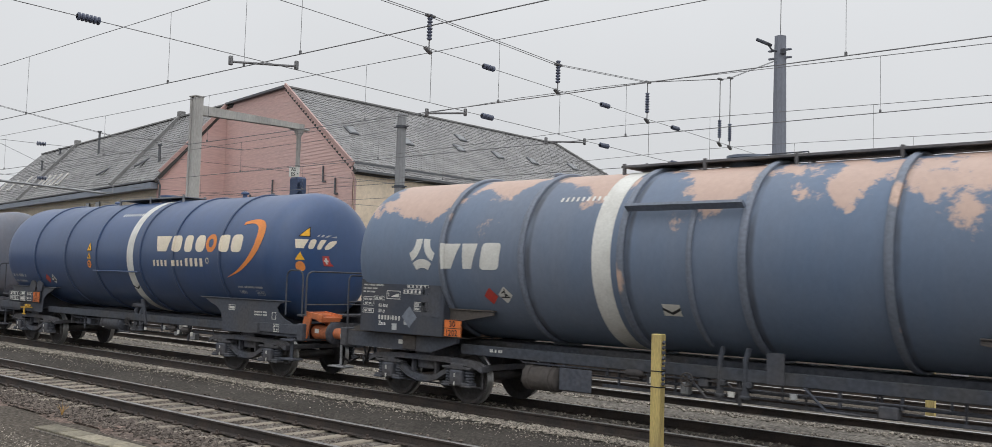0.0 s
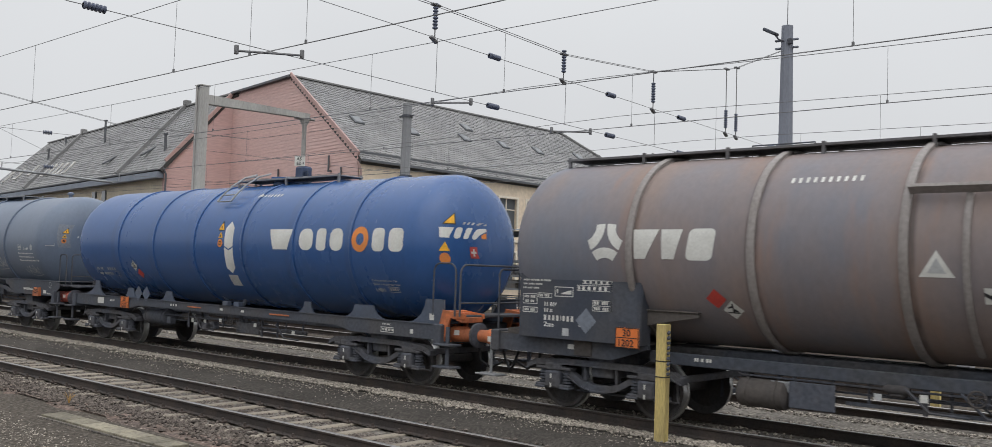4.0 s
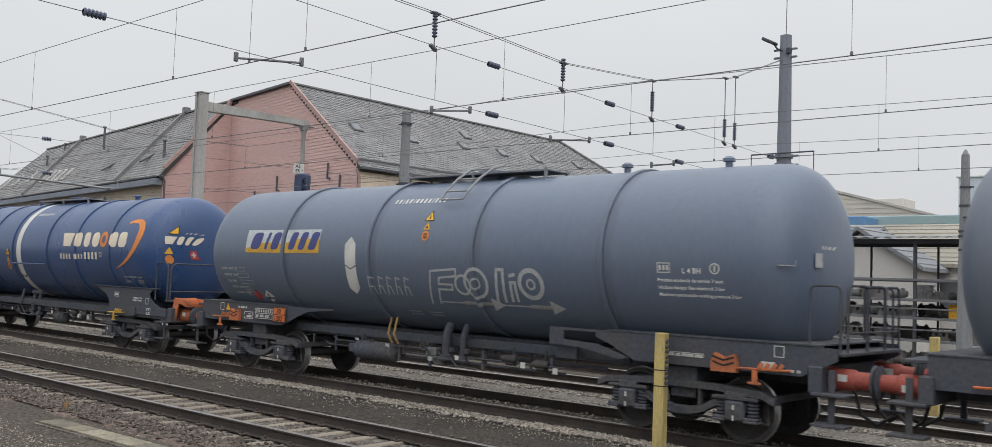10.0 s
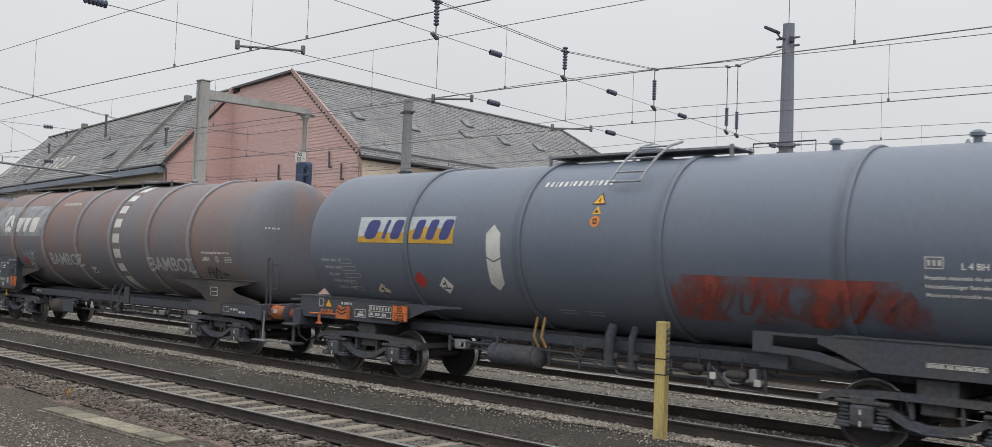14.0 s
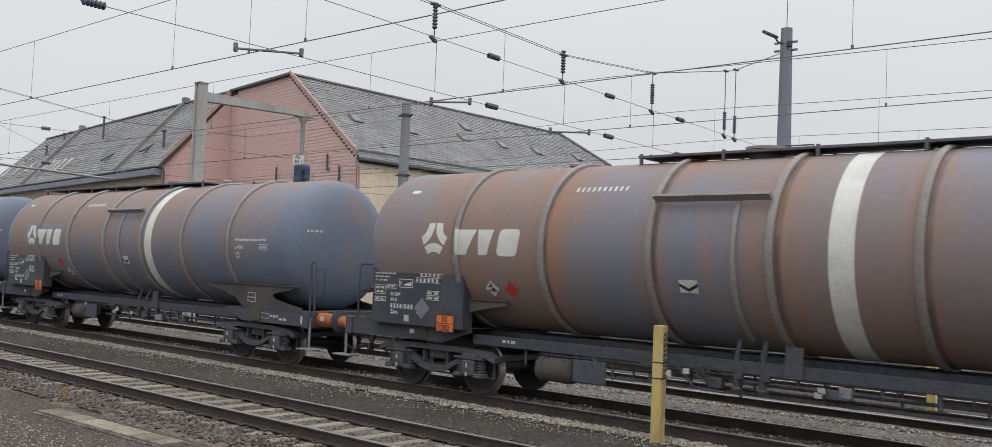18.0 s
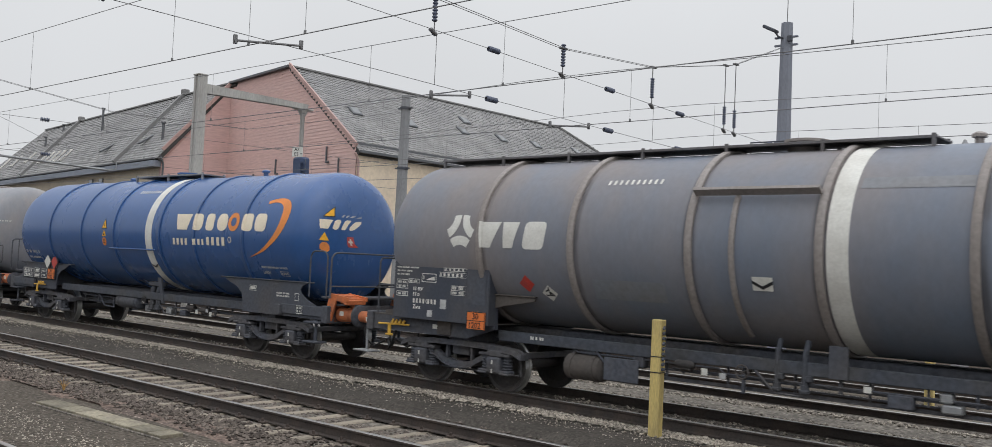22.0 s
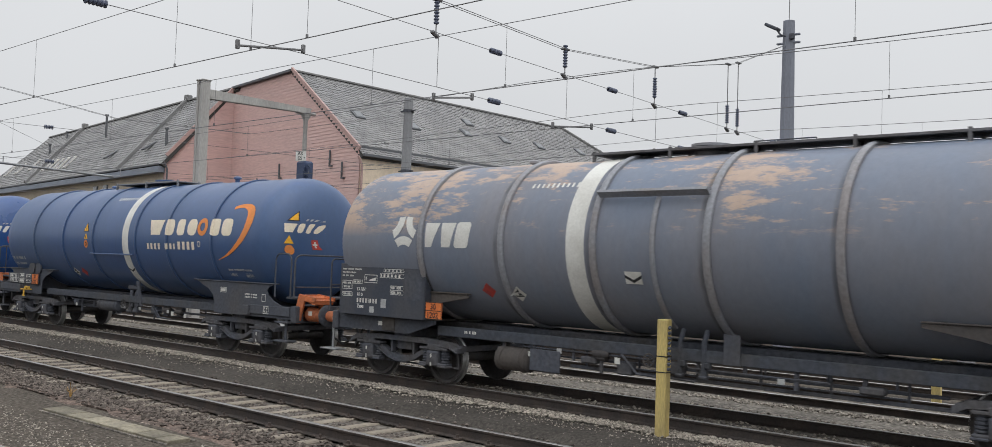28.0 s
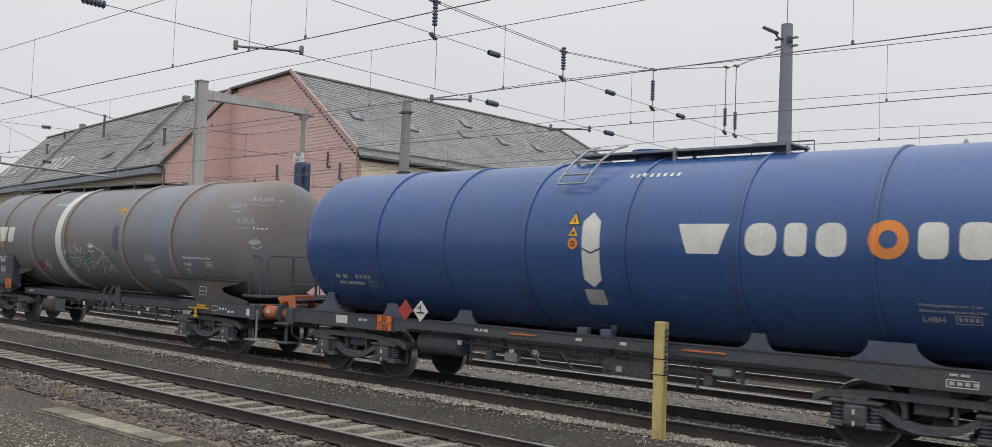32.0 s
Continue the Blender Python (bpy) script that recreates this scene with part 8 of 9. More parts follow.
for y in (13.54, 17.9, 21.9, 26.0, 26.65):
    t = thing("hanger", pose(XS, y, 0), "vertical insulator string carrying the overhead wire", "insulator", "overhead line")
    zt, zb = span_top(y), 7.05 - 0.026 * (y - 10.6)
    g = Geo()
    g.tube([(0, 0, zt), (0, 0, zb)], 0.014, 5)
    part("rod", g, WIRE, t)
    g = Geo()
    insulator_geo(g, (0, 0, zb + 0.45 if y < 25 else zb + 0.42), (0, 0, 1), 8, 0.06, 0.07)
    part("insulator", g, INSUL, t)
    g = Geo()
    g.box((0.03, -0.06, zb - 0.06), (0.1, 0.22, 0.07), 0.02, Matrix.Rotation(radians(-30), 3, "X"))
    part("clamp", g, WIRE, t)
    g = Geo()
    g.box((0, 0, zt), (0.1, 0.24, 0.05), 0.01)
    part("clamp", g, WIRE, t)
for y, zc_, zm, sag, first in ((9.29, 5.8, 7.18, 0.02, (-35.4, -29.2, -22.88, -16.56, -14.05, -12.47, -6.2)),
                               (13.54, 5.64, 6.88, 0.03, (-41.0, -34.9, -27.65, -22.0, -15.77, -11.9, -5.2)),
                               (17.9, 5.58, 6.82, 0.33, (-33.5, -27.0, -20.2, -11.87, -6.22)),
                               (21.95, 5.47, 6.69, 0.35, (-36.0, -29.0, -21.6, -11.96, -7.78)),
                               (26.1, 5.5, 6.52, 0.3, (-34.0, -26.0, -19.0, -11.5, -8.2))):
    catenary(y, zc_, zm, first, sag=sag)
    g = Geo()
    ya, yb, rise = y - 0.4 if y < 12 or 16 < y < 19 else y, y + 0.95 if y < 12 else y + 1.15, 0.16
    g.tube([(XS, ya, zc_ - 0.02), (XS, yb, zc_ + rise)], 0.022, 6)
    g.box((XS, ya, zc_), (0.06, 0.07, 0.16), 0.012)
    g.box((XS, yb, zc_ + rise + 0.02), (0.06, 0.07, 0.16), 0.012)
    tagged(put("steady_arm", g.mesh("steady_arm", WIRE, 40)), "thin steady arm holding the contact wire", "steady arm", "overhead line")
# droppers between the cross wires
for y in (13.62, 18.0, 22.0):
    za, zb = 5.95 - 0.0135 * (y - 6.4), 7.05 - 0.026 * (y - 10.6)
    wire("cross_dropper", [(XS, y, za), (XS, y, zb)], 0.006, "thin dropper between the cross wires")
# second cross span, further along the yard, tied to the plain mast
for d in (-0.08, 0.08):
    wire("top_cross_wire", [(-47 + d, 5, 10.3), (-40 + d, 15, 8.7), (-39.2 + d, 19.4, 8.0), (-36 + d, 24, 7.7), (-32.3, 29.9, 9.1)], 0.009, "slack far carrying cross wire")
wire("upper_cross_wire", [(-47, 5, 7.45), (-40, 15, 7.33), (-39.2, 19, 7.3), (-32.3, 29.9, 6.6)], 0.009, "far upper cross wire over the yard")
wire("lower_cross_wire", [(-47, 5, 6.1), (-40, 15, 5.95), (-39.2, 19.8, 5.85), (-32.3, 29.9, 5.5)], 0.009, "far lower cross wire over the yard")
wire("stay_wire", [(-40, 14.9, 7.33), (-39.8, 16.6, 6.64), (-39.3, 19.2, 5.87)], 0.008, "slanting stay between the far cross wires")
insulator((-39.7, 16.8, 7.32), (0.2, 1, -0.01), 6, 0.09)
insulator((-39.7, 16.9, 5.91), (0.2, 1, -0.02), 6, 0.09)
g = Geo()
g.tube([(-40.4, 11.5, 5.86), (-40, 15.2, 5.68), (-40, 19.8, 5.55)], 0.05, 8)
g.tube([(-40, 15.2, 5.68), (-40, 15.2, 5.95)], 0.02, 6)
g.tube([(-39.2, 19.7, 5.55), (-39.2, 19.7, 5.86)], 0.02, 6)
g.tube([(-40, 19.6, 5.56), (-39.2, 19.7, 5.56)], 0.02, 6)
tagged(put("registration_tube", g.mesh("registration_tube", GALV, 40)), "pale steel tube hung under the far cross wire", "steady arm", "overhead line")


def concrete_mast(x, y, h, r0, r1, label, mat=None):
    t = thing("mast", pose(x, y, GZ), label, "mast", "overhead line masts")
    g = Geo()
    g.lathe([(0, r0), (h, r1), (h + 0.02, r1 * 0.7), (h + 0.02, 0)], Matrix.Rotation(radians(-90), 4, "Y"), 8)
    part("shaft", g, mat or CONCRETE, t, smooth=25)
    return t


def mast_collars(t, zs, r, mat=None):
    for z in zs:
        g = Geo()
        g.lathe([(z - 0.06, r), (z - 0.06, r + 0.04), (z + 0.06, r + 0.04), (z + 0.06, r)], Matrix.Rotation(radians(-90), 4, "Y"), 8)
        g.box((r + 0.1, 0, z), (0.25, 0.1, 0.06), 0.01)
        g.box((-r - 0.1, -0.05, z), (0.25, 0.1, 0.06), 0.01)
        part("collar", g, mat or STEEL_FRAME, t)


ma = concrete_mast(-13.75, 30.0, 11.1, 0.33, 0.2, "tall tapered blue-grey mast with a lamp on top", MAST_BLUE)
mast_collars(ma, (5.2, 5.75, 6.7, 7.0), 0.28, MAST_BLUE)
mast_collars(ma, (10.35, 10.62), 0.17, MAST_BLUE)
g = Geo()
g.tube([(0, -0.15, 10.55), (-0.16, -0.3, 10.6), (-0.3, -0.34, 10.82)], 0.03, 6)
g.box((-0.42, -0.36, 10.88), (0.5, 0.34, 0.11), 0.03, Matrix.Rotation(radians(28), 3, "Y"))
g.box((0.2, -0.2, 10.52), (0.16, 0.14, 0.2), 0.02)
part("floodlight", g, STEEL_FRAME, ma, "dark floodlight head")
g = Geo()
g.tube([(0, 0, 11.1), (0.02, 0, 13.5)], 0.014, 5)
part("rod", g, WIRE, ma)
g = Geo()
z0, z1, xa, xb, yf = 5.1, 7.05, -0.98, 1.2, -0.4
for a, b in (((xa, yf, z0), (xb, yf, z0)), ((xa, yf, z1), (xb, yf, z1)), ((xa, yf, z0), (xa, yf, z1)), ((xb, yf, z0), (xb, yf, z1)), ((xa, yf, 6.1), (xb, yf, 6.2))):
    g.tube([a, b], 0.016, 5)
part("guard_frame", g, STEEL_FRAME, ma, "thin rectangular guard frame")
for z in (z0, z1):
    g = Geo()
    g.box(((xa + xb) / 2, yf, z), (xb - xa, 0.07, 0.04), 0.006)
    part("guard_ledge", g, STEEL_DARK, ma)
g = Geo()
g.tube([(0.3, -0.3, 6.6), (0.85, -0.4, 6.05), (0.3, -0.3, 5.4)], 0.025, 5)
part("stay", g, STEEL_DARK, ma)

mb = concrete_mast(-8.1, 30.0, 6.72, 0.25, 0.115, "shorter grey concrete mast with a wire tensioning wheel")
g = Geo()
g.lathe([(6.72, 0.1), (6.84, 0.05), (6.88, 0)], Matrix.Rotation(radians(-90), 4, "Y"), 8)
part("cap", g, CONCRETE, mb)
for z in (3.9, 4.3, 4.45, 5.2, 5.75):
    q = 0.25 - 0.135 * z / 6.72
    g = Geo()
    g.lathe([(z - 0.03, q), (z - 0.03, q + 0.025), (z + 0.03, q + 0.025), (z + 0.03, q)], Matrix.Rotation(radians(-90), 4, "Y"), 8)
    g.box((q + 0.05, -0.02, z), (0.12, 0.06, 0.04), 0.006)
    part("collar", g, STEEL_FRAME, mb)
g = Geo()
g.tube([(0.72, -0.2, 3.55), (0.72, -0.2, 6.0)], 0.012, 5)
part("weight_cable", g, WIRE, mb)
for i in range(16):
    g = Geo()
    g.lathe([(0, 0), (0, 0.12), (0.085, 0.12), (0.085, 0)], Matrix.Translation((0.72, -0.2, 1.95 + i * 0.1)) @ Matrix.Rotation(radians(-90), 4, "Y"), 12)
    part("tension_weight", g, CONCRETE, mb)
g = Geo()
g.tube([(0.55 + 0.22 * math.cos(t * math.pi / 8), -0.25, 4.85 + 0.22 * math.sin(t * math.pi / 8)) for t in range(17)], 0.02, 6)
for t in range(3):
    c, s = math.cos(t * math.pi / 3) * 0.22, math.sin(t * math.pi / 3) * 0.22
    g.tube([(0.55 - c, -0.25, 4.85 - s), (0.55 + c, -0.25, 4.85 + s)], 0.012, 5)
g.tube([(0, -0.2, 4.85), (0.55, -0.25, 4.85)], 0.03, 6)
part("tension_wheel", g, STEEL_DARK, mb, "spoked tensioning wheel")
mc = concrete_mast(-32.3, 30.0, 10.2, 0.3, 0.2, "plain grey concrete mast before the slate roof")
mast_collars(mc, (6.8, 9.6), 0.22)

# signal gallows: column, arm, hanging signal
PORTAL = material("portal_steel_paint", (0.42, 0.41, 0.39), 0.7, 0.0, (0.27, 0.262, 0.25), 0.6, 0.9, 20, 0.15, 0.1, stretch=(1, 1, 0.3))
pt = thing("signal_gallows", pose(-33.2, 19.9, GZ), "grey steel column with an arm that carries a signal", "signal gantry")
g = Geo()
for s in (-1, 1):
    g.box((s * 0.14, 0, 4.7), (0.12, 0.36, 9.4), 0.012)
g.box((0, 0.02, 4.7), (0.16, 0.3, 9.38), 0)
g.box((0, 0, 9.42), (0.46, 0.42, 0.05), 0.01)
part("column", g, PORTAL, pt)
az = radians(11)
dv = Vector((-math.sin(az), math.cos(az), 0))
g = Geo()
for q in (-0.11, 0.11):
    o_ = Vector((math.cos(az), math.sin(az), 0)) * q
    vs = [o_ + dv * d + Vector((p, 0, z)) for p in (-0.02, 0.02) for d, z in ((0.1, 8.72), (0.1, 9.1), (6.1, 9.28), (6.1, 9.06))]
    g.add(vs, [(0, 1, 2, 3), (7, 6, 5, 4), (0, 4, 5, 1), (1, 5, 6, 2), (2, 6, 7, 3), (3, 7, 4, 0)])
m_ = (dv * 6.0 + Vector((0, 0, 0.18))).to_track_quat("Y", "Z").to_matrix()
g.box(dv * 3.1 + Vector((0, 0, 9.16)), (0.26, 6.1, 0.03), 0.004, m_)
part("arm", g, PORTAL, pt)
e = dv * 5.9
g = Geo()
g.tube([(e.x, e.y, 9.06), (e.x, e.y, 8.7), (e.x, e.y, 4.9)], [0.28, 0.1, 0.09], 8)
g.box((e.x, e.y, 9.04), (0.4, 0.9, 0.08), 0.02)
part("drop_post", g, PORTAL, pt)
g = Geo()
g.box((e.x + 0.25, e.y - 0.12, 5.95), (0.66, 0.5, 1.84), 0.08)
hd = part("signal_head", g, SIGNAL_BLACK, pt, "dark blue-black signal head")
for z, dx in ((6.5, 0.62), (6.1, 0.62), (5.3, -0.1)):
    g = Geo()
    g.lathe([(0, 0.15), (0.24, 0.15), (0.24, 0.13), (0.02, 0.13)], Matrix.Translation((e.x + dx, e.y - 0.3, z)) @ Matrix.Rotation(radians(-35), 4, "Z"), 14)
    part("hood", g, SIGNAL_BLACK, hd)
g = Geo()
g.lathe([(0, 0), (0, 0.12), (0.03, 0.1), (0.05, 0)], Matrix.Translation((e.x - 0.08, e.y - 0.38, 5.3)) @ Matrix.Rotation(radians(-70), 4, "Z"), 14)
part("red_lamp", g, LAMP_RED, hd, "lit red signal lamp")
g = Geo()
g.box((e.x + 0.34, e.y - 0.42, 7.08), (0.46, 0.04, 0.44), 0.01, Matrix.Rotation(radians(40), 3, "Z"))
sg = part("sign", g, WHITE_MARK, pt, "white plate lettered AS ES")
for i, wd in enumerate(("AS", "ES")):
    vs, fs = flat_text(wd, 0.2)
    mm = Matrix.Translation((e.x + 0.34, e.y - 0.42, 7.08)) @ Matrix.Rotation(radians(40), 4, "Z")
    g = Geo()
    g.add([mm @ Vector((p[0] - 0.14, -0.026, p[1] + 0.03 - 0.2 * i)) for p in vs], fs)
    part("letters", g, BLACK_MARK, sg, smooth=0)
g = Geo()
g.box((e.x + 0.32, e.y - 0.2, 7.0), (0.5, 0.05, 0.05), 0.005, Matrix.Rotation(radians(-40), 3, "Z"))
part("bracket", g, STEEL_DARK, pt)

# ---- the slate-roofed building with pink boarded gables ----
BOARDING = material("dark_roof_boarding", (0.06, 0.058, 0.056), 0.9)
SLATE = material("weathered_slate", (0.215, 0.212, 0.21), 0.5, 0.0, (0.148, 0.148, 0.15), 0.6, 0.5, 12, 0.2, 0.1, spec=0.75)
nt = SLATE.node_tree
geo_n = nt.nodes.new("ShaderNodeNewGeometry")
mr = nt.nodes.new("ShaderNodeMapRange")
mr.inputs[3].default_value, mr.inputs[4].default_value = 0.8, 1.17
mx = nt.nodes.new("ShaderNodeMix")
mx.data_type, mx.blend_type = "RGBA", "MULTIPLY"
mx.inputs[0].default_value = 1.0
old = nt.nodes["Principled BSDF"].inputs["Base Color"].links[0].from_socket
nt.links.new(geo_n.outputs["Random Per Island"], mr.inputs[0])
cc = nt.nodes.new("ShaderNodeCombineColor")
for k in range(3):
    nt.links.new(mr.outputs[0], cc.inputs[k])
nt.links.new(old, mx.inputs[6])
nt.links.new(cc.outputs[0], mx.inputs[7])
nt.links.new(mx.outputs[2], nt.nodes["Principled BSDF"].inputs["Base Color"])

PINK = material("faded_pink_boards", (0.6, 0.405, 0.372), 0.8, 0.0, (0.56, 0.4, 0.375), 0.6, 0.35, 6, 0.12, 0.1, stretch=(0.3, 0.3, 2.0))
PINK_TRIM = material("pink_verge_boards", (0.46, 0.31, 0.285), 0.8, 0.0, (0.4, 0.27, 0.25), 0.5, 0.8)
PLASTER = material("ochre_plaster", (0.74, 0.62, 0.48), 0.9, 0.0, (0.64, 0.54, 0.42), 0.6, 0.4, 5, 0.12, 0.1)
# darker copy of the ochre plaster, for the wing's wall
PLASTER_WING = material("darker_ochre_plaster", (0.5, 0.435, 0.34), 0.9, 0.0, (0.4, 0.35, 0.28), 0.6, 0.4, 5, 0.12, 0.1)
# for the unseen wall that blocks low sky light
SKY_BLOCK_GREY = material("sky_block_grey", (0.34, 0.325, 0.3), 0.9, 0.0, (0.27, 0.255, 0.24), 0.6, 0.4)
TRIM_PALE = material("pale_window_surround", (0.78, 0.71, 0.6), 0.85, 0.0, (0.68, 0.62, 0.53), 0.5, 1.0)
GLASS = material("dark_window_glass", (0.1, 0.11, 0.12), 0.06, 0.0, None, 0, 1, 5, 0.02, 0.0, spec=0.6)
GUTTER = material("zinc_gutter", (0.12, 0.125, 0.135), 0.6, 0.3)
EAVES = material("blue_grey_eaves_boards", (0.23, 0.255, 0.3), 0.8, 0.0, (0.18, 0.2, 0.24), 0.5, 0.8)
PALE_WALL = material("whitewashed_wall", (0.62, 0.6, 0.57), 0.9, 0.0, (0.5, 0.48, 0.46), 0.5, 0.5)

U = Vector((-math.sin(radians(80.5)), math.cos(radians(80.5)), 0))
NW = Vector((-U.y, U.x, 0))
V = Vector((0, 1, 0))
APEX = Vector((-50.66, 36.79, 14.41))
W_, RISE, M_, E_, RISE2, LR, LE, LW = 8.8, 5.86, 9.21, 4.74, 5.45, 28.55, 34.3, 44.5
UPZ = Vector((0, 0, 1))
CORNER = APEX - U * W_ - UPZ * RISE
INNER = APEX + U * M_
WING_EAVE = INNER + NW * E_ - UPZ * RISE2
# the wing runs off at a slight angle to the gable
UW = Vector((-math.sin(radians(82.5)), math.cos(radians(82.5)), 0))


def shingles(o, a, la, b, left, right, sw=0.42, sh=0.3, seed=0, jitter=0.02):
    """Slates on a sloping plane: o eave corner, a along the eave, b up to the ridge (whole vector); left(t), right(t) limits along a."""
    r = random.Random(seed)
    hb = b.length
    bn = b.normalized()
    nrm = a.cross(bn)
    if nrm.z < 0:
        nrm = -nrm
    vs, fs = [], []
    rows = int(hb / sh)
    for j in range(rows):
        t0, t1 = j / rows, min((j + 1.25) / rows, 1.0)
        x = left(t0) - (sw / 2 if j % 2 else 0)
        x1 = right(t0)
        while x < x1:
            xa, xb = max(x, left(t0)), min(x + sw - 0.012, x1)
            if xb - xa > 0.05:
                k = len(vs)
                dz = 0.035 + r.uniform(0, jitter)
                c, tm = min(0.11, (xb - xa) * 0.35), t0 + (t1 - t0) * 0.3
                at = lambda x, t, d: o + a * x + b * t + nrm * d
                d2 = dz + r.uniform(-1, 1) * jitter * 0.6
                vs += [at(xa + c, t0, dz), at(xb - c, t0, d2), at(xb, tm, d2 * 0.8), at(xb, t1, 0.008), at(xa, t1, 0.008), at(xa, tm, dz * 0.8)]
                vs += [at(xa + c, t0, 0.0), at(xb - c, t0, 0.0), at(xb, tm, 0.0), at(xa, tm, 0.0)]
                fs += [(k, k + 1, k + 2, k + 3, k + 4, k + 5), (k + 6, k + 7, k + 1, k), (k + 7, k + 8, k + 2, k + 1), (k + 9, k + 6, k, k + 5)]
            x += sw
    return vs, fs


bl = thing("workshop_building", pose(0, 0, 0), "long slate-roofed building with pink boarded gables and ochre walls", "building")


def roof_part(name, o, a, la, b, left, right, seed, label=""):
    g = Geo()
    g.add(*shingles(o, a, la, b, left, right, seed=seed))
    # the boarding under the slates
    bn = b.normalized()
    nrm = a.cross(bn)
    nrm = -nrm if nrm.z < 0 else nrm
    p = [o + a * left(0), o + a * right(0), o + a * right(1) + b, o + a * left(1) + b]
    g.slot = 1
    g.add(p + [c - nrm * 0.25 for c in p], [(0, 1, 2, 3), (7, 6, 5, 4), (0, 4, 5, 1), (1, 5, 6, 2), (2, 6, 7, 3), (3, 7, 4, 0)])
    ob = part(name, g, [SLATE, BOARDING], bl, label or "roof slope of small grey slates", smooth=0)
    return ob


# slope of the main block, hipped at its far end
OE = CORNER - U * 0.35 - UPZ * 0.22
roof_part("roof", OE, V, LE, (APEX - OE), lambda t: 0.0, lambda t: LE + (LR - LE) * t, 1)
hipo = CORNER + V * LE - U * 0.2
hb_ = APEX + V * LR - (hipo + U * W_)
roof_part("hip_roof", hipo, U, 2 * W_, hb_, lambda t: W_ * t, lambda t: 2 * W_ - W_ * t, 2)
back = APEX + U * W_ - UPZ * RISE
roof_part("back_roof", back + V * 0.5, V, LE, APEX - back, lambda t: 0.0, lambda t: LE - 0.5 + (LR - LE) * t, 3)
# slope of the wing that faces the tracks
OW = WING_EAVE + NW * 0.4 - UPZ * 0.5
roof_part("wing_roof", OW, UW, LW, INNER - OW, lambda t: -0.25 * (1 - t), lambda t: LW + 5.5 * (1 - t), 4)
OB = INNER - NW * 9.0 - UPZ * RISE2 * 1.6
roof_part("wing_back_roof", OB, UW, LW, INNER - OB, lambda t: -1.0, lambda t: LW, 5)
hip2 = INNER + UW * LW
hipl = hip2 + UW * 5.5 + NW * (E_ + 0.4) - UPZ * (RISE2 + 0.5)
g = Geo()
g.add([hip2, hipl, hip2 + UW * 5.5 - NW * 9 - UPZ * (RISE2 * 1.6)], [(0, 1, 2)])
part("hip_end", g, SLATE, bl, smooth=0)


def boards(o, a, z0, z1, left, right, step=0.21, lap=0.025):
    """Lapped horizontal boards on an upright wall from z0 to z1."""
    nrm = Vector((a.y, -a.x, 0))
    if nrm.y > 0:
        nrm = -nrm
    n = int((z1 - z0) / step)
    for j in range(n):
        za, zb = z0 + j * step, z0 + (j + 1) * step + 0.01
        la, ra, lb, rb = left(za), right(za), left(zb), right(zb)
        if ra - la < 0.05:
            continue
        lb, rb = min(lb, rb), max(lb, rb)
        f = lambda s, z, d: (o.x + a.x * s + nrm.x * d, o.y + a.y * s + nrm.y * d, z)
        g = Geo()
        g.add([f(la, za, lap), f(ra, za, lap), f(rb, zb, 0.004), f(lb, zb, 0.004), f(la, za, 0), f(ra, za, 0)], [(0, 1, 2, 3), (4, 5, 1, 0)])
        part("board", g, PINK, bl, smooth=0)


ZE, ZR = APEX.z - RISE, APEX.z
boards(Vector((APEX.x, APEX.y, 0)), -U, 0.0, ZR - 0.05, lambda z: -M_, lambda z: W_ if z < ZE else W_ * (ZR - z) / RISE)
g = Geo()
pb = [(-M_, GZ), (W_, GZ), (W_, ZE), (0, ZR - 0.03), (-M_, ZR - 0.03)]
g.add([APEX - U * s - UPZ * APEX.z + UPZ * z - NW * 0.02 for s, z in pb] + [APEX - U * s - UPZ * APEX.z + UPZ * z - NW * 0.32 for s, z in pb],
      [(0, 1, 2, 3, 4), (9, 8, 7, 6, 5)] + [(i, i + 5, (i + 1) % 5 + 5, (i + 1) % 5) for i in range(5)])
part("gable_wall", g, PINK_TRIM, bl, smooth=0)
zw = APEX.z - RISE2
boards(Vector((INNER.x, INNER.y, 0)), NW, 0.0, ZR - 0.1, lambda z: 0.0, lambda z: E_ if z < zw else E_ * (ZR - z) / RISE2)
g = Geo()
pb = [(0, GZ), (E_, GZ), (E_, zw), (0, ZR - 0.05)]
g.add([INNER + NW * s + UPZ * (z - INNER.z) + U * 0.03 for s, z in pb] + [INNER + NW * s + UPZ * (z - INNER.z) + U * 0.33 for s, z in pb],
      [(0, 1, 2, 3), (7, 6, 5, 4)] + [(i, i + 4, (i + 1) % 4 + 4, (i + 1) % 4) for i in range(4)])
part("gable_wall", g, PINK_TRIM, bl, smooth=0)


def beam(p, q, w, h, name, mat, lift=0.0):
    d = q - p
    m = d.to_track_quat("X", "Z").to_matrix()
    g = Geo()
    g.box((p + q) / 2 + UPZ * lift, (d.length, w, h), 0.01, m)
    return part(name, g, mat, bl)


beam(APEX + NW * 0.12 + UPZ * 0.02, CORNER + NW * 0.12 - U * 0.2, 0.12, 0.24, "verge_board", PINK_TRIM, 0.15)
beam(APEX + NW * 0.1 + UPZ * 0.05, INNER + NW * 0.1 + UPZ * 0.05, 0.3, 0.16, "verge_board", GUTTER)
beam(INNER - U * 0.12, WING_EAVE - U * 0.12, 0.14, 0.26, "verge_board", PINK_TRIM, 0.13)
beam(INNER, INNER + UW * LW, 0.3, 0.12, "ridge_cap", SLATE, 0.06)
beam(APEX, APEX + V * LR, 0.3, 0.12, "ridge_cap", SLATE, 0.06)
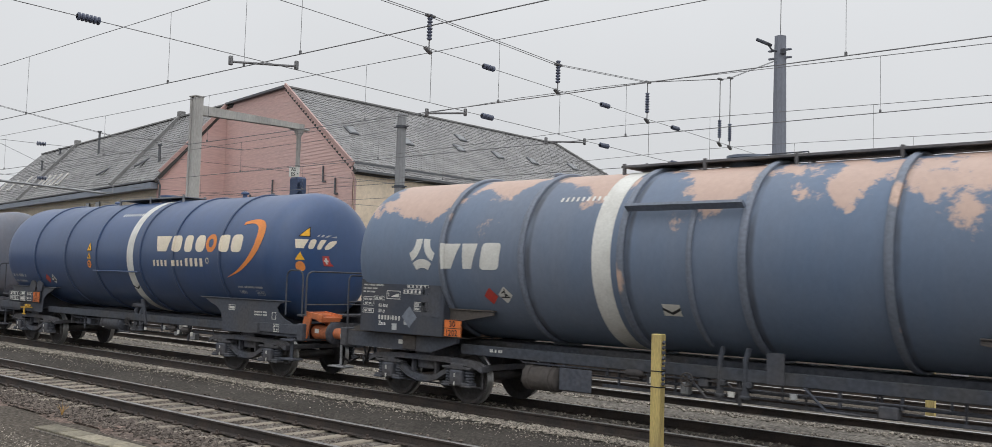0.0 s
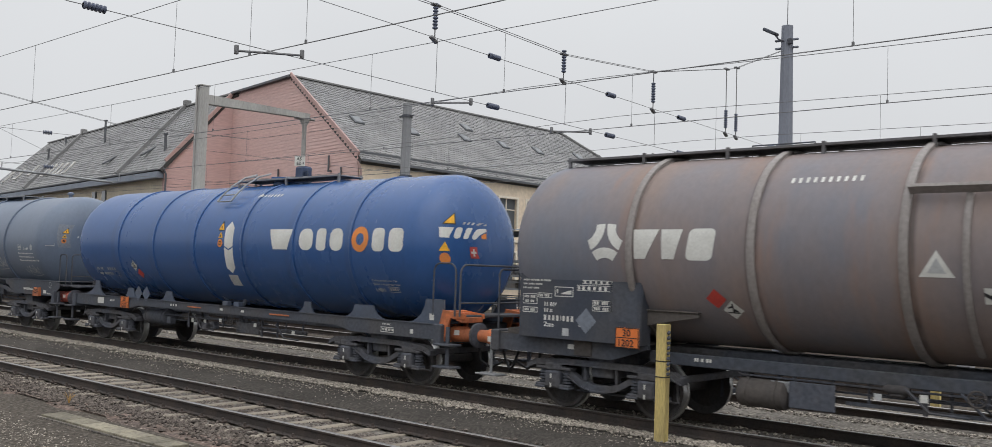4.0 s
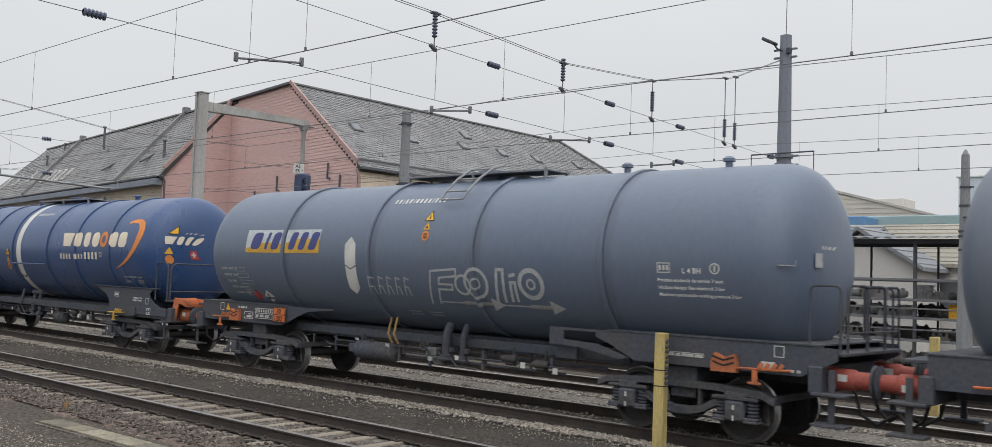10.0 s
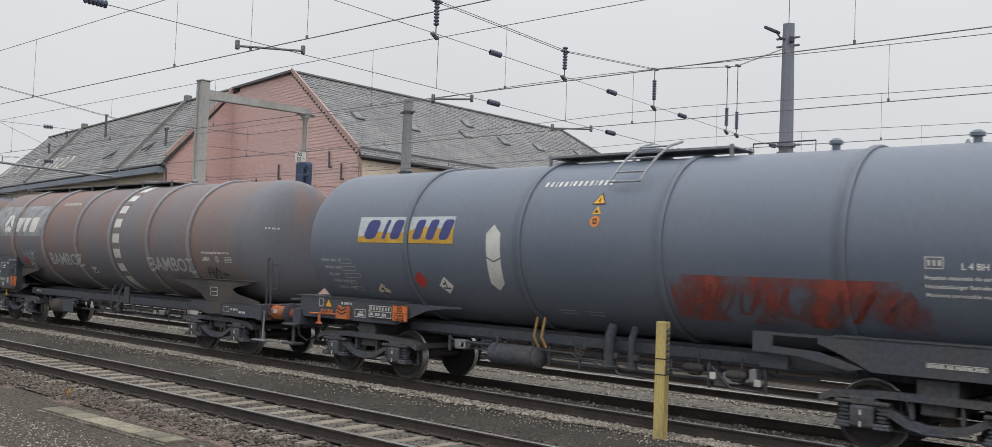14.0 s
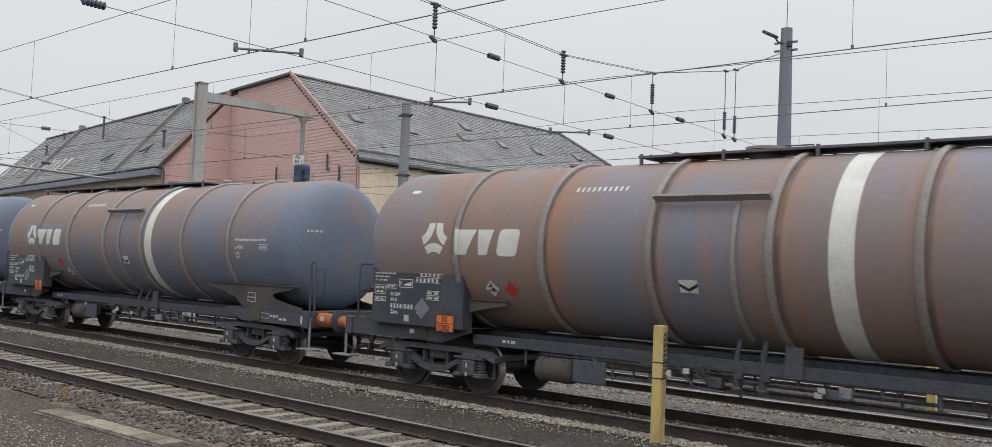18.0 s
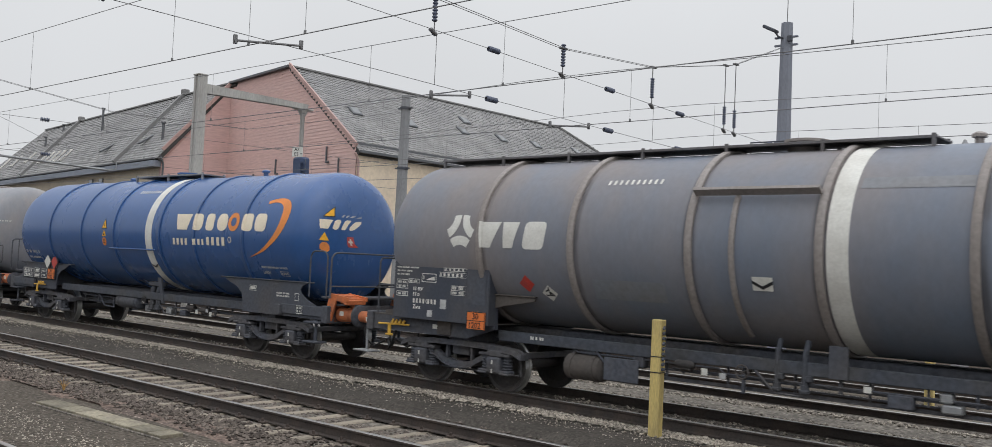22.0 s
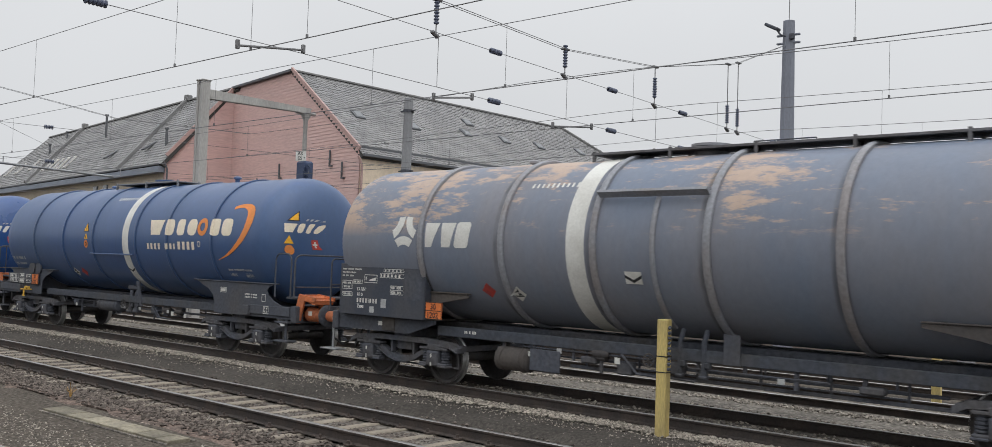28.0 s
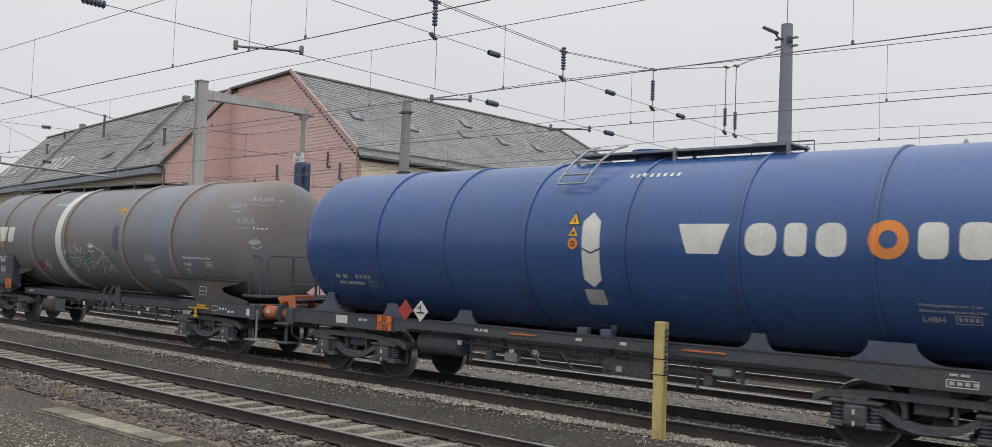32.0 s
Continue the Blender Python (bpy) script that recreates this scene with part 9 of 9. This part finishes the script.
beam(APEX + V * LR, CORNER + V * LE, 0.5, 0.14, "hip_cap", SLATE, 0.1)
for s in (8.2, 33.0):
    beam(INNER + UW * s + UPZ * 0.15, OW + UW * s + UPZ * 0.15, 0.4, 0.34, "fire_wall", SLATE)
    g = Geo()
    g.box(INNER + UW * s + UPZ * 0.25, (0.5, 0.5, 0.5), 0.05)
    part("fire_wall_top", g, SLATE, bl)
beam(OE - U * 0.1, OE - U * 0.1 + V * LE, 0.16, 0.16, "gutter", GUTTER)
beam(OW + NW * 0.1, OW + NW * 0.1 + UW * (LW + 5), 0.14, 0.12, "gutter", GUTTER)
beam(OW - UPZ * 0.34 - NW * 0.12, OW - UPZ * 0.34 - NW * 0.12 + UW * (LW + 5), 0.5, 0.44, "eaves_box", EAVES)
beam(OE + UPZ * 0.55 + U * 0.6, OE + UPZ * 0.55 + U * 0.6 + V * (LE - 1.5), 0.05, 0.13, "snow_guard", GUTTER)

# ochre walls below the eaves; the right-hand one with window openings
WIN = [13.1, 16.0, 18.9, 21.8, 24.7, 27.4, 30.0]
xw = CORNER.x + 0.1


def wall_with_windows():
    y0 = CORNER.y
    g = Geo()
    zs = (GZ, 1.4, 3.5, 5.0, 7.15, ZE - 0.2)
    edges = [0.05] + [e for w in WIN for e in (w - 0.95, w + 0.95)] + [LE - 0.2]
    ny, nz = len(edges), len(zs)
    vs = [(xw - d, y0 + e, z) for d in (0.0, 0.4) for e in edges for z in zs]
    at = lambda d, i, j: d * ny * nz + i * nz + j
    solid = lambda i, j: 0 <= i < ny - 1 and 0 <= j < nz - 1 and not (i % 2 == 1 and j in (1, 3))
    fs = []
    for i in range(ny - 1):
        for j in range(nz - 1):
            if not solid(i, j):
                continue
            fs.append((at(0, i, j), at(0, i + 1, j), at(0, i + 1, j + 1), at(0, i, j + 1)))
            fs.append((at(1, i, j), at(1, i, j + 1), at(1, i + 1, j + 1), at(1, i + 1, j)))
            for di, dj, p, q in ((-1, 0, (i, j), (i, j + 1)), (1, 0, (i + 1, j + 1), (i + 1, j)), (0, -1, (i + 1, j), (i, j)), (0, 1, (i, j + 1), (i + 1, j + 1))):
                if not solid(i + di, j + dj):
                    fs.append((at(0, *p), at(0, *q), at(1, *q), at(1, *p)))
    g.add(vs, fs)
    part("side_wall", g, PLASTER, bl, "ochre plastered wall", smooth=0)
    for w in WIN:
        for z0, z1 in ((1.4, 3.5), (5.0, 7.15)):
            g = Geo()
            for dy in (-0.99, 0.99):
                g.box((xw + 0.03, y0 + w + dy, (z0 + z1) / 2), (0.1, 0.16, z1 - z0 + 0.3), 0.01)
            g.box((xw + 0.03, y0 + w, z1 + 0.07), (0.1, 1.84, 0.15), 0.01)
            wd = part("window", g, TRIM_PALE, bl, "window with pale surround")
            g = Geo()
            g.box((xw + 0.08, y0 + w, z0 - 0.06), (0.2, 2.1, 0.1), 0.01)
            part("sill", g, TRIM_PALE, wd)
            g = Geo()
            g.box((xw - 0.2, y0 + w, (z0 + z1) / 2), (0.03, 1.88, z1 - z0), 0)
            part("pane", g, GLASS, wd)
            g = Geo()
            g.box((xw - 0.15, y0 + w, (z0 + z1) / 2), (0.06, 0.07, z1 - z0), 0)
            g.box((xw - 0.15, y0 + w, z0 + (z1 - z0) * 0.66), (0.06, 1.86, 0.07), 0)
            part("frame", g, TRIM_PALE, wd)
    g = Geo()
    g.box((xw + 0.04, y0 + LE / 2, 4.3), (0.12, LE - 0.4, 0.18), 0.01)
    part("string_course", g, TRIM_PALE, bl)


wall_with_windows()
g = Geo()
c0 = WING_EAVE - NW * 0.1
for s0, s1 in ((0.0, LW + 4.6),):
    p = [c0 + UW * s0, c0 + UW * s1]
    g.add([Vector((p[0].x, p[0].y, GZ)), Vector((p[1].x, p[1].y, GZ)), p[1] - UPZ * 0.1, p[0] - UPZ * 0.1] + [Vector((k.x, k.y, z)) for k, z in ((p[0] - NW * 0.4, GZ), (p[1] - NW * 0.4, GZ), (p[1] - NW * 0.4, p[1].z - 0.1), (p[0] - NW * 0.4, p[0].z - 0.1))],
          [(0, 1, 2, 3), (7, 6, 5, 4), (0, 4, 5, 1), (1, 5, 6, 2), (2, 6, 7, 3), (3, 7, 4, 0)])
part("wing_wall", g, PLASTER_WING, bl, "ochre plastered wall", smooth=0)
for s in (12.0, 14.3):
    g = Geo()
    p = c0 + UW * s + NW * 0.06
    g.box((p.x, p.y, 6.9), (0.9, 0.12, 1.3), 0.02, Matrix.Rotation(radians(170.5), 3, "Z"))
    part("window", g, GLASS, bl)
for p in (WING_EAVE - U * 0.2 + NW * 0.2, WING_EAVE + U * 6.5 + NW * 0.25, CORNER - U * 0.2 + NW * 0.2):
    g = Geo()
    g.tube([p - UPZ * 0.3, p - UPZ * 0.8 - NW * 0.25, Vector((p.x - NW.x * 0.25, p.y - NW.y * 0.25, GZ))], 0.07, 8)
    part("downspout", g, GUTTER if p.x < -50 else PINK_TRIM, bl)

# roof windows, vents
UPR = APEX - CORNER
nr = V.cross(UPR).normalized()
nr = -nr if nr.z < 0 else nr
for s, t in ((2.55, 0.49), (7.25, 0.47), (14.28, 0.71), (12.7, 0.52), (16.9, 0.52), (21.1, 0.53), (26.7, 0.56)):
    p = CORNER + V * s + UPR * t
    m = Matrix((V, UPR.normalized(), nr)).transposed()
    g = Geo()
    g.box(p + nr * 0.06, (0.8, 1.0, 0.14), 0.02, m)
    sk = part("roof_window", g, GUTTER, bl, "small roof window")
    g = Geo()
    g.box(p + nr * 0.135, (0.62, 0.8, 0.02), 0, m)
    part("pane", g, GLASS, sk)
UPW = INNER - WING_EAVE
nw_ = U.cross(UPW).normalized()
nw_ = -nw_ if nw_.z < 0 else nw_
mw = Matrix((UW, UPW.normalized(), nw_)).transposed()
for q, t in ((24.5, 0.22), (26.4, 0.225), (28.1, 0.23), (29.9, 0.24), (31.5, 0.245), (37.3, 0.32), (41.6, 0.29), (45.7, 0.28)):
    p = WING_EAVE + UW * q + UPW * t
    g = Geo()
    g.box(p + nw_ * 0.08, (0.62, 1.5, 0.14), 0.02, mw)
    sk = part("roof_window", g, PALE_WALL, bl, "narrow roof window in a pale frame")
    g = Geo()
    g.box(p + nw_ * 0.155, (0.36, 1.2, 0.02), 0, mw)
    part("pane", g, GLASS, sk)
for q, t in ((5.8, 0.25), (13.6, 0.22)):
    p = WING_EAVE + UW * q + UPW * t
    g = Geo()
    g.box(p + nw_ * 0.1, (0.5, 1.5, 0.12), 0.02, mw @ Matrix.Rotation(radians(-14), 3, "X"))
    part("roof_hatch", g, GUTTER, bl, "dark slanting roof hatch")
for q, t, h in ((21.6, 0.64, 1.9), (2.6, 0.21, 1.15), (36.4, 0.54, 0.9), (36.0, 0.85, 0.6)):
    p = WING_EAVE + UW * q + UPW * t
    g = Geo()
    g.tube([p - UPZ * 0.2, p + UPZ * h], 0.1, 8)
    g.tube([p + UPZ * h, p + UPZ * (h + 0.12)], 0.17, 8)
    part("vent_pipe", g, GUTTER, bl)
# fittings on the pink boards
for s, z in ((-4.5, 7.2), (-1.2, 8.0), (2.2, 7.4), (5.5, 8.4), (7.0, 7.6)):
    p = APEX - U * s + NW * 0.12
    g = Geo()
    g.box((p.x, p.y, z), (0.08, 0.12, 0.9), 0.02)
    g.box((p.x + 0.1, p.y, z - 0.5), (0.3, 0.12, 0.1), 0.02)
    part("wall_hook", g, GUTTER, bl)

# ---- storage rack behind the tracks, filled with running-gear parts ----
RACK_STEEL = material("dark_rack_steel", (0.085, 0.092, 0.105), 0.7, 0.1, (0.09, 0.075, 0.065), 0.5, 1.2)
RACK_RAIL = material("pale_shelf_rail", (0.19, 0.195, 0.205), 0.6, 0.1, (0.15, 0.148, 0.145), 0.5, 1.5)
ROOF_SHEET = material("corrugated_sheet", (0.16, 0.175, 0.2), 0.6, 0.2, (0.11, 0.12, 0.135), 0.6, 0.6)
PART_A = material("greasy_cast_iron", (0.19, 0.185, 0.18), 0.7, 0.0, (0.23, 0.195, 0.17), 0.7, 2.0, rand=0.4)
PART_B = material("grey_primed_castings", (0.34, 0.34, 0.34), 0.75, 0.0, (0.12, 0.11, 0.1), 0.6, 2.0, rand=0.4)
rk = thing("storage_rack", pose(-33.0, 34.6, GZ), "roofed steel storage rack with four shelf levels", "storage rack")
LEV = (0.95, 1.72, 2.35, 3.05)
for i in range(13):
    x = i * 2.45
    for y, q in ((0, 0.11), (2.6, 0.07)):
        g = Geo()
        g.box((x, y, 2.2), (q, q, 4.4), 0.008)
        part("post", g, RACK_STEEL, rk)
for y in (0, 2.6):
    for z in LEV:
        g = Geo()
        g.box((14.7, y - 0.09, z), (29.5, 0.05, 0.09), 0.006)
        part("shelf_rail", g, RACK_RAIL, rk)
    for z in (1.32, 2.05):
        g = Geo()
        g.box((14.7, y - 0.08, z), (29.5, 0.03, 0.05), 0.004)
        part("guard_rail", g, RACK_RAIL, rk)
    g = Geo()
    g.box((14.7, y, 4.4), (29.6, 0.1, 0.16), 0.01)
    part("top_beam", g, RACK_STEEL, rk)
for z in LEV[:3]:
    g = Geo()
    g.box((14.7, 1.3, z - 0.03), (29.4, 2.5, 0.04), 0)
    part("shelf", g, RACK_STEEL, rk)
g = Geo()
n = 296
vs, fs = [], []
for i in range(n + 1):
    x = -0.2 + 29.8 * i / n
    z = 4.52 + 0.018 * (1 if i % 4 in (1, 2) else -1)
    vs += [(x, -0.5, z), (x, 3.2, z + 0.25)]
    if i:
        fs.append((2 * i - 2, 2 * i, 2 * i + 1, 2 * i - 1))
g.add(vs, fs)
part("roof_sheet", g, ROOF_SHEET, rk, "corrugated sheet roof", smooth=0)


def make_gear_a(g):
    """Casting with a toothed upper edge."""
    g.prism([(-0.5, 0.0), (0.5, 0.0), (0.5, 0.2), (0.42, 0.2), (0.42, 0.44), (0.28, 0.48), (0.26, 0.24), (0.12, 0.24), (0.1, 0.42), (-0.1, 0.42), (-0.12, 0.24), (-0.28, 0.24), (-0.3, 0.5), (-0.42, 0.46), (-0.44, 0.2), (-0.5, 0.2)], -0.32, 0.32)


def make_gear_b(g):
    """Drum on its side."""
    g.lathe([(-0.45, 0), (-0.45, 0.2), (-0.36, 0.22), (-0.34, 0.27), (-0.26, 0.27), (-0.24, 0.2), (0.2, 0.2), (0.22, 0.26), (0.3, 0.26), (0.42, 0.14), (0.5, 0.14), (0.5, 0)], Matrix.Translation((0, 0, 0.265)), 14)


def make_gear_c(g):
    """Stacked plates with spacers, seen edge on."""
    out = [(-0.52, 0.0), (0.52, 0.0)]
    for k in range(3):
        z = 0.17 * k
        out += [(0.52, z + 0.06), (0.4, z + 0.06), (0.4, z + 0.17), (0.5, z + 0.17)]
    g.prism(out + [(0.48, 0.55), (-0.46, 0.55)] + [(-a, c) for a, c in reversed(out[2:])], -0.36, 0.36)


rr_ = random.Random(5)
for li, z in enumerate((0.02,) + LEV[:3]):
    x = 0.5
    while x < 29.0:
        if rr_.random() < 0.93:
            key, mk = rr_.choice((("gear_a", make_gear_a), ("gear_b", make_gear_b), ("gear_c", make_gear_c)))
            mt = rr_.choice((PART_A, PART_A, PART_B))
            back = rr_.random() < 0.45
            o = put("machine_part", shared(key + mt.name, mk, mt), None, pose(-33.0 + x, 34.6 + (1.75 if back else 0.55) + rr_.random() * 0.4, GZ + z, 0, 0, rr_.uniform(-8, 8)) @ Matrix.Diagonal((0.66, 0.8, rr_.choice((0.7, 0.8, 1.0)), 1)))
            tagged(o, "greasy dark cast machine part on the rack" if mt is PART_A else "grey cast machine part on the rack", "machine part", "machine parts on the rack")
        x += rr_.uniform(0.42, 0.62)
for x, y, h in ((-6.0, 20.2, 1.7),):
    t = thing("marker_post", pose(x, y, GZ), "yellow wooden marker post beyond the train", "marker post")
    g = Geo()
    g.box((0, 0, h / 2), (0.17, 0.14, h), 0.01)
    part("post", g, POST_YELLOW, t)
    g = Geo()
    g.box((0, 0, h * 0.7), (0.18, 0.15, 0.02), 0)
    part("strap", g, BLACK_MARK, t)

# yellow boxes of unknown use on the rack's shelf
for x, h in ((-9.75, 0.48), (-9.1, 0.3)):
    t = thing("grit_box", pose(x, 35.0, GZ + LEV[1] - 0.01), "small yellow box on the rack's shelf", "box", "yellow boxes on the rack")
    g = Geo()
    g.box((0, 0, h / 2), (0.34, 0.3, h), 0.02)
    part("body", g, AMBER_MARK, t)
    g = Geo()
    g.box((0, 0, h + 0.02), (0.38, 0.34, 0.04), 0.01)
    part("lid", g, AMBER_MARK, t)

# ---- houses and halls behind the yard ----
TILE_GREY = material("grey_concrete_tiles", (0.33, 0.31, 0.26), 0.85, 0.0, (0.25, 0.235, 0.2), 0.6, 0.4, 8, 0.2, 0.15)
TILE_DARK = material("dark_bitumen_roof", (0.24, 0.25, 0.265), 0.8, 0.0, (0.19, 0.195, 0.205), 0.6, 0.4)
TEAL = material("teal_cladding", (0.3, 0.4, 0.42), 0.6, 0.0, (0.24, 0.33, 0.35), 0.5, 0.4)
BLUE_CLAD = material("blue_cladding", (0.12, 0.24, 0.42), 0.6)
GREEN_BOARD = material("grey_green_boards", (0.44, 0.47, 0.42), 0.8, 0.0, (0.38, 0.4, 0.37), 0.5, 0.5)
CREAM_BOARD = material("cream_boards", (0.6, 0.57, 0.51), 0.8, 0.0, (0.52, 0.5, 0.46), 0.5, 0.4)
HALL_ROOF = material("pale_brown_sheet_roof", (0.5, 0.475, 0.44), 0.7, 0.0, (0.43, 0.41, 0.38), 0.5, 0.3)
GREY_CLAD = material("pale_grey_cladding", (0.5, 0.54, 0.58), 0.6, 0.0, (0.44, 0.48, 0.52), 0.5, 0.3)


GREY_SHED = material("dark_grey_shed_boards", (0.13, 0.14, 0.155), 0.8, 0.0, (0.1, 0.105, 0.115), 0.5, 0.5)


def house(label, x0, x1, y0, y1, z_eave, z_ridge, wall, roof, ridge="y", name="house", boards_step=0.0, xr=None, zl=None):
    """A gabled house; ridge along y shows its gable to the tracks."""
    t = thing(name, pose(0, 0, 0), label, "building")
    xm, ym = (xr if xr is not None else (x0 + x1) / 2), (y0 + y1) / 2
    g = Geo()
    if ridge == "y":
        prof = [(x0, GZ), (x1, GZ), (x1, z_eave), (xm, z_ridge - 0.12), (x0, zl or z_eave)]
        g.prism(prof, y0, y1)
    else:
        prof = [(y0, GZ), (y1, GZ), (y1, z_eave), (ym, z_ridge - 0.12), (y0, z_eave)]
        g.prism(prof, x0, x1, "x")
    part("wall", g, wall, t, smooth=0)
    over = 0.12 if name == "hall" else 0.4
    sides = ((x0, xm, -1), (x1, xm, 1)) if ridge == "y" else ((y0, ym, -1), (y1, ym, 1))
    for e, mid, s in sides:
        low = zl if zl and s < 0 else z_eave
        sl = (z_ridge - low) / abs(mid - e)
        ee = e + s * over
        ze = low - sl * over
        g = Geo()
        pts = [(ee, ze), (mid, z_ridge), (mid, z_ridge + 0.18), (ee, ze + 0.18)]
        if ridge == "y":
            g.prism(pts, y0 - over, y1 + over)
        else:
            g.prism(pts, x0 - over, x1 + over, "x")
        rows = int(math.hypot(mid - e, z_ridge - z_eave) / 0.45)
        for j in range(rows):
            f = (j + 0.5) / rows
            c = ee + (mid - ee) * f
            z = ze + (z_ridge - ze) * f + 0.19
            gb = Geo()
            if ridge == "y":
                gb.box((c, ym, z), (0.06, y1 - y0 + 2 * over, 0.02), 0)
            else:
                gb.box((xm, c, z), (x1 - x0 + 2 * over, 0.06, 0.02), 0)
            part("tile_course", gb, roof, t, smooth=0)
        part("roof", g, roof, t, smooth=0)
    if boards_step:
        g = Geo()
        z = 0.5
        while z < z_ridge - 0.4:
            h = max(0.0, (z - z_eave) / (z_ridge - z_eave))
            hl = max(0.0, (z - (zl or z_eave)) / (z_ridge - (zl or z_eave)))
            a, b = x0 + (xm - x0) * hl, x1 + (xm - x1) * h
            g.box(((a + b) / 2, y0 - 0.02, z), (b - a, 0.05, 0.03), 0)
            z += boards_step
        part("board_joint", g, wall, t, smooth=0)
    return t


def window_on(t, x, y, z, w, h):
    g = Geo()
    g.box((x, y - 0.03, z), (w + 0.2, 0.08, h + 0.2), 0.01)
    wd = part("window", g, PALE_WALL, t)
    g = Geo()
    g.box((x, y - 0.085, z), (w, 0.02, h), 0)
    part("pane", g, GLASS, wd)


h1 = house("grey-green boarded house with a dark roof", -37.0, -27.0, 60.0, 74.0, 6.2, 8.6, GREEN_BOARD, TILE_DARK, "y", "house", 0.4, -33.5)
h2 = house("cream boarded gabled hall with a long pale roof", -43.1, -24.0, 80.0, 110.0, 8.55, 12.9, CREAM_BOARD, HALL_ROOF, "y", "hall", 0.42, -39.8, 11.75)
g = Geo()
g.box((-28.6, 84.0, 9.9), (3.0, 3.0, 0.9), 0.05)
part("roof_vent", g, PALE_WALL, h2)
for i, x in enumerate((-37.6, -36.2, -34.6)):
    t = thing("roof_vent", pose(x, 63.0, 7.2), "pale sheet-metal roof ventilator", "roof vent", "roof vents")
    g = Geo()
    g.box((0, 0, 0.7), (0.8, 0.8, 2.6), 0.05)
    part("shaft", g, PALE_WALL, t)
    g = Geo()
    g.box((0, 0, 2.1), (1.1, 1.1, 0.3), 0.08)
    part("cowl", g, GREY_CLAD, t)
h3 = house("low shed with a tiled roof and whitewashed wall", -24.5, -10.0, 47.0, 56.0, 3.7, 5.7, PALE_WALL, TILE_GREY, "x", "workshop")
for x in (-22.6, -20.4, -18.0, -15.8, -13.4, -11.6):
    window_on(h3, x, 47.0, 2.3, 0.9, 1.3)
h4 = house("small lean-to with grey gable", -18.3, -13.7, 43.5, 46.8, 3.5, 5.05, PALE_WALL, TILE_DARK, "y", "annex", 0.0, -16.2)
t = thing("clerestory", pose(0, 0, 0), "teal clad upper storey with dark window bands", "building")
g = Geo()
g.box((-16.5, 60.0, 3.3), (13.0, 6.0, 7.0), 0.05)
part("wall", g, TEAL, t)
for x in (-17.4, -13.2):
    g = Geo()
    g.box((x, 56.98, 6.1), (2.0, 0.06, 0.4), 0)
    part("window", g, GLASS, t)
t = thing("blue_shed", pose(0, 0, 0), "flat blue clad shed", "building")
g = Geo()
g.box((-22.0, 56.5, 3.2), (3.6, 3.0, 6.9), 0.05)
part("wall", g, BLUE_CLAD, t)
t = thing("factory_block", pose(0, 0, 0), "tall pale grey clad factory block", "building")
g = Geo()
g.box((-8.3, 66.0, 4.5), (16.6, 12.0, 9.5), 0.1)
part("wall", g, GREY_CLAD, t)
g = Geo()
for i in range(12):
    g.box((-16.2 + i * 1.4, 59.98, 4.5), (0.06, 0.06, 9.3), 0)
part("panel_joint", g, GREY_CLAD, t)
g = Geo()
g.box((-8.3, 66.0, 9.27), (16.8, 12.2, 0.12), 0.03)
part("parapet", g, PALE_WALL, t)
t = house("long low roof behind the storage rack", -23.8, -17.6, 43.0, 56.0, 2.7, 5.5, GREY_SHED, TILE_DARK, "x", "workshop")

# plain wall added out of view behind the camera, to block low sky light
g = Geo()
g.box((-20.0, -14.2, GZ + 2.1), (150.0, 0.4, 4.2), 0.03)
tagged(put("wall_south", g.mesh("wall_south", SKY_BLOCK_GREY, 0)), "plain grey plastered yard wall", "wall", kind="structure")

build_train()
motions()
